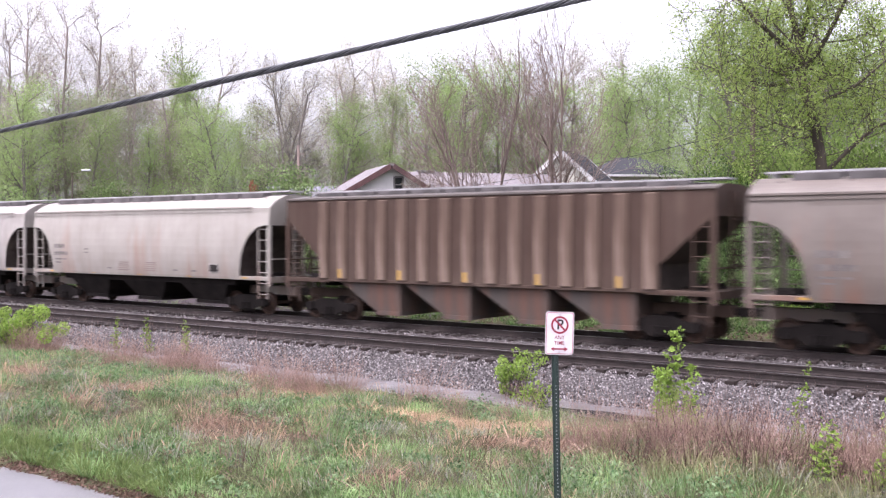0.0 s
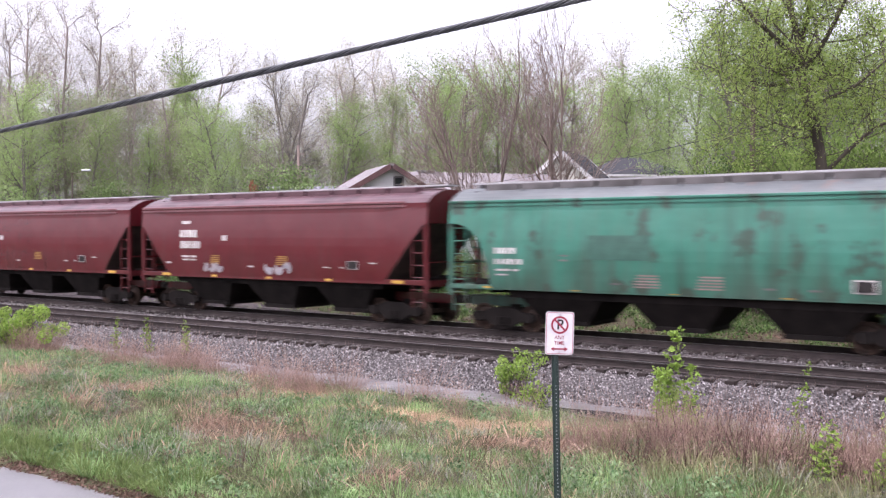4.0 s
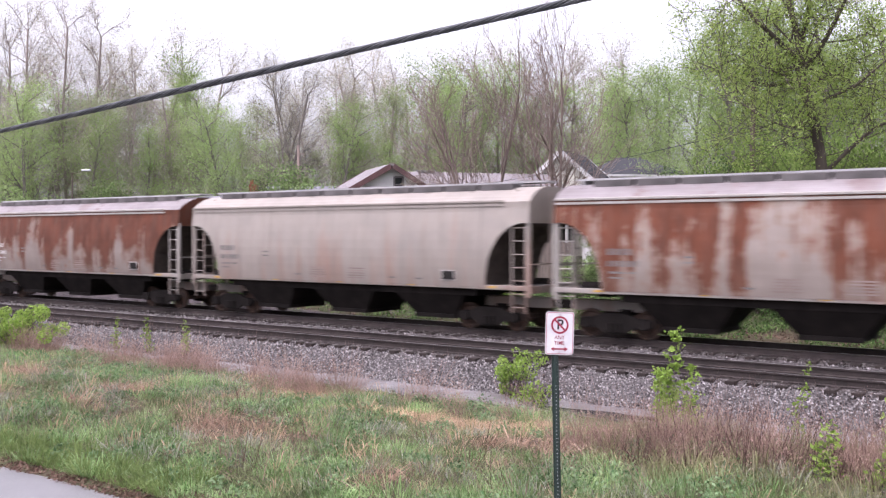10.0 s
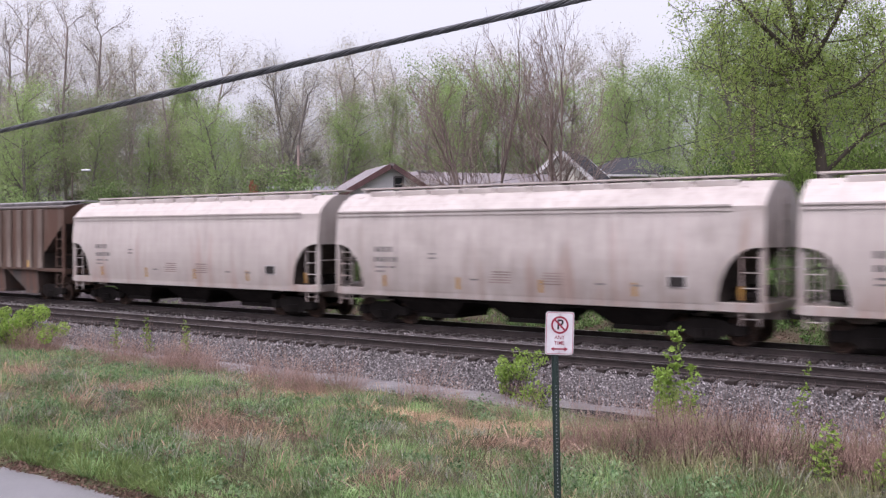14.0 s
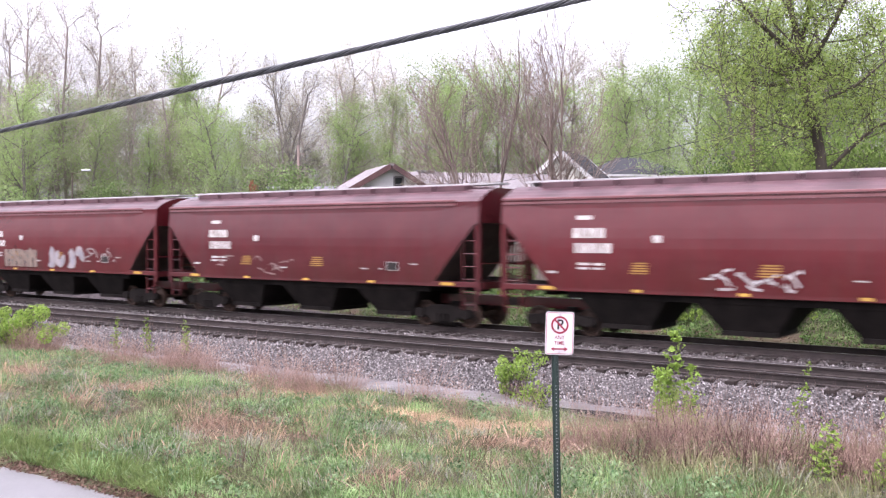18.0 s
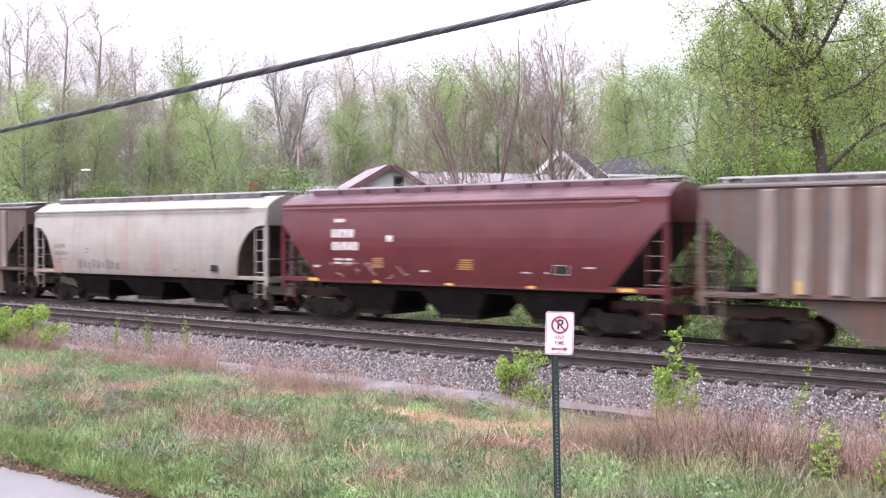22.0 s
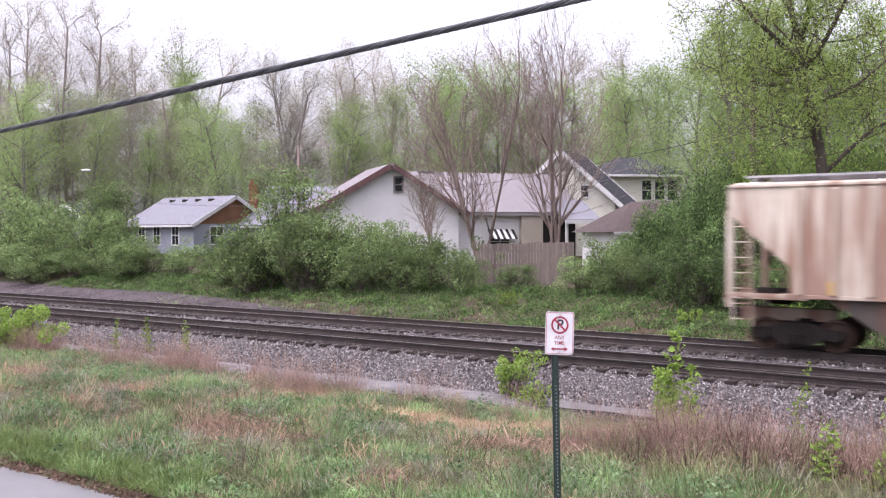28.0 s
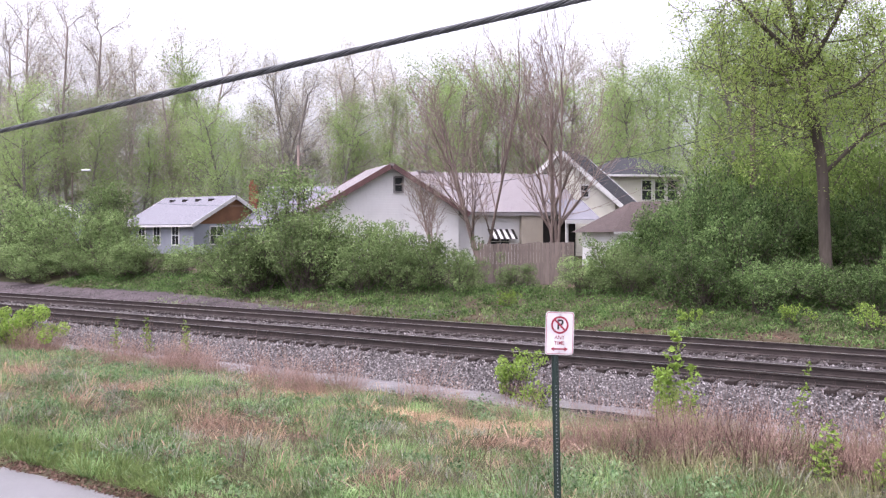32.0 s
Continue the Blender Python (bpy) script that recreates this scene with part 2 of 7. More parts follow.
def dark_gravel_material():
    k = Nodes("oily_stone")
    cells = k.n("TexVoronoi", Vector=k.coord, Scale=24.0)
    tone = k.n("SeparateColor", Color=cells.outputs["Color"]).outputs[0]
    col = k.mix(tone, (0.034, 0.029, 0.027), (0.088, 0.077, 0.076))
    return k.done(col, 0.9, 0, cells.outputs["Distance"], 0.04, 0.9)


def path_material():
    k = Nodes("wet_fines")
    col = k.mix(k.step(k.noise(1.2, 5), 0.4, 0.6), (0.152, 0.1406, 0.1444), (0.1064, 0.0965, 0.0973))
    g = k.step(k.noise(45, 3), 0.3, 0.7, 0.8, 1.15)
    col = k.mix(1.0, col, k.n("CombineColor", Red=g, Green=g, Blue=g).outputs[0], "MULTIPLY")
    wet = k.step(k.noise(0.6, 3, shift=2.0), 0.45, 0.6, 0.85, 0.35)
    return k.done(col, wet, 0, k.noise(25, 4), 0.02)


GRAVEL, OILY, FINES = gravel_material(), dark_gravel_material(), path_material()
CINDER = plain("cinder", (0.0978, 0.0805, 0.0862), (0.0517, 0.0437, 0.0460), 1.1, 25, 0.95, depth=0.03)


def build_beds():
    strip("road", [(0.6, -0.60), (0.8, -0.555), (3.0, -0.53), (5.5, -0.53), (7.72, -0.545), (8.02, -0.565)], -120, 60, 0.6, ASPHALT, "damp grey asphalt street with a broken edge", "road", 0.006, 1)
    strip("ballast", [(18.75, -0.79), (19.25, -0.65), (20.12, -0.34), (20.36, -0.29), (20.62, -0.25), (22.0, -0.22), (23.2, -0.26), (24.0, -0.28), (24.8, -0.25), (26.2, -0.22), (27.7, -0.22), (28.1, -0.27), (29.4, -0.72)],
          -180, 70, 0.5, GRAVEL, "bed of crushed grey stone under the tracks", "ballast", 0.05, 2)
    strip("service_path", [(17.3, -0.78), (17.8, -0.725), (18.3, -0.71), (18.9, -0.71), (19.2, -0.75)], -60, 40, 0.6, FINES, "strip of wet grey stone fines beside the ballast", "path", 0.01, 3)
    strip("cinder_verge", [(28.9, -0.62), (29.6, -0.45), (30.6, -0.26), (31.7, -0.06), (32.6, 0.06)], -180, -17, 0.7, CINDER, "dark cinder bank beyond the tracks", "verge", 0.05, 4, 26.0)
    for name, mid in (("near", NEAR_TRACK), ("far", FAR_TRACK)):
        strip("oily_ballast", [(mid - 1.22, -0.33), (mid - 1.12, -0.215), (mid - 0.6, -0.20), (mid, -0.205), (mid + 0.6, -0.20), (mid + 1.12, -0.215), (mid + 1.22, -0.33)],
              -180, 70, 0.5, OILY, "oil-darkened stone between the rails", "ballast", 0.02, 6 if name == "near" else 8, 0.0, 0.04)


def stones(name, count, u0, u1, v0, v1, height, size, material, label, seed):
    """Loose broken stones scattered on a bed: squashed, turned octahedra."""
    rng = np.random.default_rng(seed)
    u = u0 + (u1 - u0) * rng.random(count) ** 0.75
    u = u1 - (u - u0)
    v = rng.uniform(v0, v1, count)
    z = np.interp(v, *height)
    base = np.array([(1, 0, -0.35), (-0.9, 0.1, -0.35), (0.1, 1, -0.35), (0, -0.95, -0.35), (0.25, 0.1, 0.75), (-0.3, -0.1, 0.7)], float)
    f = np.array([(0, 2, 4), (2, 5, 4), (2, 1, 5), (1, 3, 5), (3, 4, 5), (3, 0, 4)])
    az, tip = rng.uniform(0, math.tau, count), rng.normal(size=(count, 2)) * 0.35
    q = np.zeros((count, 3, 3))
    q[:, 0, 0], q[:, 0, 1], q[:, 1, 0], q[:, 1, 1] = np.cos(az), -np.sin(az), np.sin(az), np.cos(az)
    q[:, 2, 2], q[:, 2, 0], q[:, 2, 1], q[:, 0, 2], q[:, 1, 2] = 1, tip[:, 0], tip[:, 1], -tip[:, 0], -tip[:, 1]
    s = size * (0.55 + 0.75 * rng.random((count, 1, 1))) * (0.6 + 0.5 * rng.random((count, 6, 1)))
    pts = np.einsum("kij,nj->kni", q, base) * s
    centre = np.stack([U.x * u + V.x * v, U.y * u + V.y * v, z + size * 0.30], 1)
    pts = pts + centre[:, None, :]
    faces = (f[None] + 6 * np.arange(count)[:, None, None]).reshape(-1, 3)
    ob = link(name, fast_mesh(name, pts.reshape(-1, 3), faces), material)
    return tagged(ob, label, "gravel", kind="stuff")


STONE = islands("broken_stone", [(0.012, 0.0105, 0.011), (0.075, 0.066, 0.067), (0.022, 0.019, 0.0195), (0.140, 0.126, 0.127), (0.030, 0.026, 0.027), (0.31, 0.29, 0.29)], 0.85)
STONE_DARK = islands("oily_broken_stone", [(0.0278, 0.0238, 0.0229), (0.0744, 0.0645, 0.0625), (0.0496, 0.0426, 0.0416), (0.1488, 0.1338, 0.1309)], 0.8)


def build_stones():
    slope = ([17.5, 18.7, 19.25, 20.12, 20.36, 20.62, 21], [-0.73, -0.73, -0.65, -0.34, -0.29, -0.235, -0.215])
    stones("ballast_stones", 60000, -62, 10, 18.80, 20.75, slope, 0.030, STONE, "loose grey ballast stones on the shoulder", 11)
    stones("ballast_stones", 5000, -62, -20, 17.7, 19.0, slope, 0.034, STONE, "grey stones spilt over the path", 16)
    stones("ballast_stones", 9000, -20, 6, 17.3, 19.0, slope, 0.020, STONE, "small grey stones spilt over the path", 18)
    stones("ballast_stones", 2500, -60, -18, 29.0, 31.6, ([29, 29.6, 30.6, 31.7], [-0.60, -0.43, -0.24, -0.04]), 0.04, STONE_DARK, "dark stones on the cinder bank", 17)
    flat = ([23.0, 23.6, 24.4, 25.0], [-0.22, -0.27, -0.27, -0.22])
    stones("ballast_stones", 17000, -70, 10, 23.0, 24.95, flat, 0.031, STONE, "loose grey ballast stones between the tracks", 12)
    stones("ballast_stones", 7000, -70, 10, 27.45, 29.2, ([27.4, 28.1, 29.4], [-0.22, -0.27, -0.7]), 0.036, STONE, "loose grey ballast stones on the far shoulder", 13)
    for mid, seed in ((NEAR_TRACK, 14), (FAR_TRACK, 15)):
        stones("oily_stones", 9000, -62, 10, mid - 1.25, mid + 1.25, ([0, 99], [-0.2, -0.2]), 0.034, STONE_DARK, "oil-darkened ballast stones between the ties", seed)


def rail_profile(bm, x0, x1, y):
    """Foot, web and head of a rail, top at z = 0."""
    half = [(0.070, -0.180), (0.070, -0.168), (0.012, -0.150), (0.010, -0.045), (0.036, -0.034), (0.036, -0.004), (0.028, 0.0)]
    ring = half + [(-a, b) for a, b in half[::-1]]
    ends = [[bm.verts.new((x, y + a, b)) for a, b in ring] for x in (x0, x1)]
    n = len(ring)
    for i in range(n):
        j = (i + 1) % n
        face = bm.faces.new((ends[0][i], ends[0][j], ends[1][j], ends[1][i]))
        face.material_index = 1 if {i, j} == {6, 7} else 0


def build_track(name, v, label):
    """Rails in two lengths a side, spikes' plates and single wooden ties."""
    t = thing(name, label, "railway track", track_pose(0, v, 0), kind="structure")
    for side in (-0.753, 0.753):
        for a, b in ((-400, -19.503), (-19.497, 150)):
            bm = bmesh.new()
            rail_profile(bm, a, b, side)
            r = part("rail", bm, STEEL_RUST, t, "rust-brown rail with a bright worn head")
            r.data.materials.append(RAIL_TOP)
    rng = random.Random(int(v * 10))
    tie = boxes((-0.115, 0.115, -1.30, 1.30, -0.36, -0.186), bevel=0.012)
    first = part("tie", tie, TIE_WOOD, t, "dark creosoted wooden tie")
    plate = part("tie_plate", boxes((-0.095, 0.095, -0.90, -0.61, -0.187, -0.172), (-0.095, 0.095, 0.61, 0.90, -0.187, -0.172)), STEEL_RUST, t)
    n = 0
    for i in range(170):
        x = 9.5 - i * 0.52
        m = pose(x + rng.uniform(-0.03, 0.03), rng.uniform(-0.06, 0.06), rng.uniform(-0.006, 0.006), 0, 0, rng.uniform(-1.2, 1.2))
        if i == 0:
            first.matrix_basis, plate.matrix_basis = m, m
            continue
        link("tie", first.data, None, t, m)
        if i < 130:
            link("tie_plate", plate.data, None, t, m)
    return t
# ---------------------------------------------------------------- freight wagons
# A wagon's own space: x along the train (travel to +x), y away from the viewpoint, z from the rail top.
SPEED, SLOWING = 13.779, -0.00568
WHEEL_R = 0.42
BLACK_HOLE = plain("near_black", (0.0266, 0.0236, 0.0228), (0.0167, 0.0152, 0.0152), 2, 30, 0.85)
# grime plus the shade under the sloping ends, both put into the colour
SLOPE_SHEET = plain("grimed_shaded_slope_sheet", (0.076, 0.0623, 0.0547), (0.0418, 0.035, 0.0319), 1.5, 20, 0.9)
# hatches coloured dark to give the shadowed gap below the roof walk
HATCH_SHADE = plain("shaded_hatch_paint", (0.058, 0.053, 0.053), (0.11, 0.102, 0.102), 1.1, 20, 0.7)
GRATING = plain("galvanised_grating", (0.40, 0.395, 0.40), (0.25, 0.245, 0.25), 0.7, 30, 0.6)
WHITE_MARK = plain("white_stencil", (0.4712, 0.456, 0.4408), (0.3192, 0.2888, 0.2736), 6, 30, 0.7)
DARK_MARK = plain("dark_stencil", (0.1064, 0.0988, 0.0988), (0.1672, 0.152, 0.1444), 6, 30, 0.7)
RED_MARK = plain("faded_red_stencil", (0.20, 0.150, 0.135), (0.23, 0.185, 0.168), 6, 30, 0.7)
YELLOW_MARK = plain("reflector_yellow", (0.4712, 0.2888, 0.0304), (0.342, 0.19, 0.038), 6, 30, 0.55)
OCHRE_MARK = plain("ochre_stencil", (0.2888, 0.1672, 0.038), (0.228, 0.114, 0.038), 6, 30, 0.7)


class Kind:
    """The measures of one kind of covered hopper wagon."""

    def __init__(self, half, sill, sill_h, eave, top, bulge, cut_in, cut_top, curve, bays, truck, roof_in, flat=False):
        self.half, self.sill, self.sill_h, self.eave, self.top, self.bulge = half, sill, sill_h, eave, top, bulge
        self.cut_in, self.cut_top, self.curve, self.bays, self.truck, self.roof_in, self.flat = cut_in, cut_top, curve, bays, truck, roof_in, flat


ROUND = Kind(1.50, 1.39, 0.13, 3.99, 4.48, 0.12, 1.55, 3.34, "round", 3, 2.15, 0.55)
DEEP = Kind(1.52, 1.16, 0.25, 3.74, 4.44, 0.10, 1.22, 2.66, "round", 3, 2.15, 0.55)
STRAIGHT = Kind(1.54, 1.46, 0.17, 4.03, 4.48, 0.09, 1.75, 3.36, "line", 3, 2.15, 0.45)
RIBBED = Kind(1.46, 1.42, 0.10, 4.22, 4.39, 0.0, 1.60, 3.50, "step", 4, 2.10, 0.30, True)


def cut_height(kind, x, end):
    """Height of the slope sheet under the body at x; end: where the body ends."""
    inner = end - kind.cut_in
    a = (abs(x) - inner) / kind.cut_in
    if a <= 0.001:
        return kind.sill
    rise = kind.cut_top - kind.sill
    if kind.curve == "line":
        return kind.sill + rise * min(1.0, a * 1.06)
    if kind.curve == "step":
        return 2.15 + (kind.cut_top - 2.15) * min(1.0, a * 1.04)
    return kind.sill + rise * (1 - (1 - min(1.0, a * 1.08)) ** 2.2) ** (1 / 2.0) if a < 1 else kind.cut_top


def side_y(kind, z):
    """Half width of the body at height z."""
    a = (z - kind.sill) / (kind.eave - kind.sill)
    return kind.half + kind.bulge * math.sin(math.pi * min(1.0, max(0.0, 0.12 + a * 0.95)))


def body_mesh(kind, length):
    """The shell: sides clipped by the sloping end sheets, cambered roof."""
    end = length / 2 - 0.42
    xs = sorted({round(s * x, 4) for s in (-1, 1) for x in [end, end - 0.02, end - kind.cut_in + 0.015] + [end - kind.cut_in * i / 12 for i in range(1, 13)] + [2.0, 0.0]})
    bm, rings, steps, roof = bmesh.new(), [], 9, 6
    for x in xs:
        zb = cut_height(kind, x, end)
        right = []
        for i in range(steps + 1):
            z = zb + (kind.eave - zb) * i / steps
            right.append((side_y(kind, z), z))
        w = right[-1][0]
        for i in range(1, roof + 1):
            a = i / roof
            right.append((w * (1 - a) + 0.38 * a, kind.eave + (kind.top - kind.eave) * (math.sin(a * math.pi / 2) ** 0.8)))
        pts = [(-y, z) for y, z in right] + [(y, z) for y, z in right[::-1]]
        rings.append([bm.verts.new((x, y, z)) for y, z in pts])
    n = len(rings[0])
    for a, b in zip(rings, rings[1:]):
        for i in range(n):
            j = (i + 1) % n
            face = bm.faces.new((a[i], a[j], b[j], b[i]))
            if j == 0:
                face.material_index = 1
            elif steps <= i < n - 1 - steps:
                face.material_index = 2
    bm.faces.new(rings[0])
    bm.faces.new(rings[-1][::-1])
    return bm


def bay_measures(wide, kind):
    """The outlet of a discharge bay: its two ends, its half width and its height."""
    w, half = wide / 2, kind.half - (0.10 if kind.flat else 0.22)
    return ((w * 0.24, w * 0.96) if kind.flat else (-w * 0.42, w * 0.42)), half * (0.92 if kind.flat else 0.72), 0.40


def hopper_mesh(wide, kind):
    """One discharge bay: four sloping sheets down to a narrow outlet."""
    bm = bmesh.new()
    (lo0, lo1), low_half, z0 = bay_measures(wide, kind)
    half, z1 = kind.half - (0.10 if kind.flat else 0.22), kind.sill + 0.06 if kind.flat else kind.sill - 0.30
    x0, x1 = (-wide / 2, wide / 2) if kind.flat else (-wide * 0.37, wide * 0.37)
    top = [(x0, -half, z1), (x1, -half, z1), (x1, half, z1), (x0, half, z1)]
    low = [(lo0, -low_half, z0), (lo1, -low_half, z0), (lo1, low_half, z0), (lo0, low_half, z0)]
    a, b = [bm.verts.new(p) for p in top], [bm.verts.new(p) for p in low]
    for i in range(4):
        j = (i + 1) % 4
        bm.faces.new((a[i], a[j], b[j], b[i]))
    bm.faces.new(a[::-1])
    bm.faces.new(b)
    return bm


def gate_mesh(wide, kind):
    """The frame of the sliding gate under a bay."""
    (lo0, lo1), low_half, z0 = bay_measures(wide, kind)
    return boxes((lo0 - 0.03, lo1 + 0.03, -low_half - 0.05, low_half + 0.05, z0 - 0.10, z0 + 0.03))


def sideframe_mesh(y):
    """Cast side frame of a truck with arched top, journal boxes and spring window."""
    bm = bmesh.new()
    top = [(-1.16, 0.36), (-1.16, 0.56), (-0.72, 0.60), (-0.36, 0.74), (0.36, 0.74), (0.72, 0.60), (1.16, 0.56), (1.16, 0.36), (0.70, 0.38), (0.40, 0.20), (0.36, 0.16), (-0.36, 0.16), (-0.40, 0.20), (-0.70, 0.38)]
    prism(bm, top, y - 0.06, y + 0.06)
    for x in (-0.89, 0.89):
        box(bm, x - 0.15, x + 0.15, y - 0.13, y + 0.10, 0.30, 0.60, 0.02)
    for x in (-0.16, 0.0, 0.16):
        rod(bm, (x, y - 0.10, 0.22), (x, y - 0.10, 0.46), 0.065, 8)
    return bm


def wheelset_mesh():
    bm = bmesh.new()
    rod(bm, (0, -1.0, 0), (0, 1.0, 0), 0.075, 10)
    for s in (-1, 1):
        y = s * 0.755
        rings = [(0.10, y - s * 0.09), (0.30, y - s * 0.03), (0.36, y - s * 0.065), (WHEEL_R, y - s * 0.065), (WHEEL_R, y + s * 0.06), (0.36, y + s * 0.065), (0.30, y - s * 0.01), (0.10, y + s * 0.06)]
        seg = 20
        rows = [[bm.verts.new((r * math.cos(i * math.tau / seg), yy, r * math.sin(i * math.tau / seg))) for i in range(seg)] for r, yy in rings]
        for a, b in zip(rows, rows[1:]):
            for i in range(seg):
                j = (i + 1) % seg
                bm.faces.new((a[i], a[j], b[j], b[i]))
        bm.faces.new(rows[0])
        bm.faces.new(rows[-1][::-1])
    return bm


def ladder_mesh(x0, x1, y, z0, z1, step=0.40):
    bm = boxes((x0 - 0.02, x0 + 0.02, y - 0.025, y + 0.025, z0, z1), (x1 - 0.02, x1 + 0.02, y - 0.025, y + 0.025, z0, z1))
    z = z0 + 0.18
    while z < z1:
        rod(bm, (x0, y, z), (x1, y, z), 0.016)
        z += step
    return bm


SHARED = {}


def shared(key, make):
    """Meshes that every wagon has in common are built once."""
    if key not in SHARED:
        bm = make()
        bmesh.ops.recalc_face_normals(bm, faces=bm.faces)
        me = bpy.data.meshes.new(key[0])
        bm.to_mesh(me)
        bm.free()
        SHARED[key] = me
    return SHARED[key]


def piece(name, key, make, material, parent, m=None, label=""):
    """A part on a shared mesh with a paint of its own."""
    me = shared((name, *key), make)
    if not me.materials:
        me.materials.append(material)
    ob = new(name, me)
    ob.parent = parent
    if m is not None:
        ob.matrix_basis = m
    ob.material_slots[0].link = "OBJECT"
    ob.material_slots[0].material = material
    if label:
        ob["label"] = label
    return ob


def hopper_wagon(kind, length, paint, roof_paint, label, under=None, trim=None, rib_paint=None, rib_wide=0.11, edge=None):
    """A covered hopper wagon in parts; returns the thing and its wheelsets."""
    w = thing("hopper_wagon", label, "freight wagon", track_pose(0, FAR_TRACK, 0), "wagons of the freight train")
    key = (kind.cut_in, kind.eave, round(length, 2))
    end = length / 2 - 0.42
    under, trim = under or TRUCK_STEEL, trim or paint
    body = piece("body", key, lambda: body_mesh(kind, length), paint, w)
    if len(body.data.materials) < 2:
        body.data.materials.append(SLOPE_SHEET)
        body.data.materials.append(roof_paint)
    body.material_slots[2].link = "OBJECT"
    body.material_slots[2].material = roof_paint
    # eave band and gutter along each side
    for s in (-1, 1):
        y = s * side_y(kind, kind.eave)
        def band(s=s, y=y):
            a, b = sorted((y - s * 0.02, y + s * 0.045))
            far = end - 0.9 if not kind.flat else end - 0.02
            bm = boxes((-end + 0.02, far, a, b, kind.eave - 0.02, kind.eave + 0.06), bevel=0.012)
            if not kind.flat:
                a, b = sorted((y - s * 0.02, y + s * 0.03))
                box(bm, -end + 0.02, far, a, b, kind.eave - 0.13, kind.eave - 0.06)
            return bm
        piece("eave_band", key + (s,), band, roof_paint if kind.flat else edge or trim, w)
        def sill(s=s):
            y0, y1 = sorted((s * (kind.half + 0.03), s * (kind.half - 0.12)))
            return boxes((-end + 0.05, end - 0.05, y0, y1, kind.sill - kind.sill_h + 0.06, kind.sill + 0.06), bevel=0.01)
        piece("side_sill", key + (s,), sill, trim, w)
    # roof walk and hatches
    def board():
        bm = bmesh.new()
        x = -end + 0.1
        while x < end - 0.2:
            box(bm, x, min(x + 1.52, end - 0.1), -0.34, 0.34, kind.top + 0.13, kind.top + 0.185)
            x += 1.54
        for i in range(int(2 * end / 1.54)):
            box(bm, -end + 0.3 + i * 1.54, -end + 0.36 + i * 1.54, -0.40, 0.40, kind.top - 0.02, kind.top + 0.13)
        return bm
    piece("running_board", key, board, paint if kind is DEEP else GRATING, w, label="grated roof walk")
    n, span = 10, (2 * end - 1.8) / 10
    for s in (-1, 1):
        for i in range(n):
            a, b = sorted((s * 0.42, s * 0.90))
            piece("hatch", key + (s,), lambda: boxes((0.05, span - 0.05, a, b, kind.top - 0.16, kind.top + (0.03 if kind is DEEP else 0.10)), bevel=0.02), roof_paint if kind in (DEEP, STRAIGHT) else HATCH_SHADE, w, pose(-end + 0.9 + span * i, 0, 0))
    for i in range(9):
        x = -end + 0.7 + (2 * end - 1.4) * i / 8
        piece("roof_rib", key, lambda: boxes((-0.03, 0.03, -1.02, 1.02, kind.eave + 0.02, kind.eave + (kind.top - kind.eave) * 0.77)), roof_paint, w, pose(x, 0, 0))
    # ends
    for s in (-1, 1):
        m = pose(0, 0, 0, 0, 0, 0 if s > 0 else 180)
        def deck():
            return boxes((end - 2.0, end + 0.05, -kind.half - 0.02, kind.half + 0.02, kind.sill - 0.08, kind.sill + 0.03), (end - 0.05, end + 0.07, -kind.half - 0.02, kind.half + 0.02, kind.sill - 0.16, kind.sill + 0.05),
                         (end - 2.4, end + 0.06, -0.22, 0.22, 0.72, 1.04))
        piece("end_deck", key, deck, trim, w, m)
        def coupler():
            bm = boxes((end, length / 2 - 0.10, -0.08, 0.08, 0.78, 0.96), (length / 2 - 0.24, length / 2 + 0.02, -0.16, 0.12, 0.74, 1.0), bevel=0.02)
            rod(bm, (length / 2 - 0.1, 0.3, 0.85), (end, 0.32, 0.95), 0.03)
            return bm
        piece("coupler", key, coupler, TRUCK_STEEL, w, m)
        for y in (-kind.half + 0.02, kind.half - 0.02):
            piece("corner_post", key + (y,), lambda: boxes((end - 0.10, end + 0.02, y - 0.05, y + 0.05, 1.1, kind.cut_top + 0.12)), trim, w, m)
            piece("ladder", key + (y,), lambda: ladder_mesh(end - 0.62, end - 0.14, y, 0.62, kind.cut_top - 0.10), trim, w, m)
        piece("end_ladder", key, lambda: boxes((end + 0.0, end + 0.05, -0.30, -0.25, 1.1, kind.top - 0.2), (end + 0.0, end + 0.05, 0.20, 0.25, 1.1, kind.top - 0.2),
              *[(end + 0.03, end + 0.06, -0.30, 0.25, 1.3 + 0.42 * i, 1.34 + 0.42 * i) for i in range(7)]), trim, w, m)
        piece("handrail", key, lambda: boxes((end + 0.02, end + 0.05, -kind.half, kind.half, 2.08, 2.12)), trim, w, m)
        def brake():
            bm = boxes((end - 1.25, end - 0.75, -0.35, 0.35, 1.15, 1.55), bevel=0.04)
            rod(bm, (end - 1.1, 0.7, 1.45), (end - 0.5, 0.7, 1.45), 0.16, 10)
            rod(bm, (end - 0.9, -1.0, 1.35), (end - 0.3, -1.0, 1.35), 0.13, 10)
            return bm
        piece("brake_gear", key, brake, TRUCK_STEEL, w, m)
    # discharge bays
    inner = end - (2.30 if kind.flat else 2.05)
    wide = 2 * inner / kind.bays
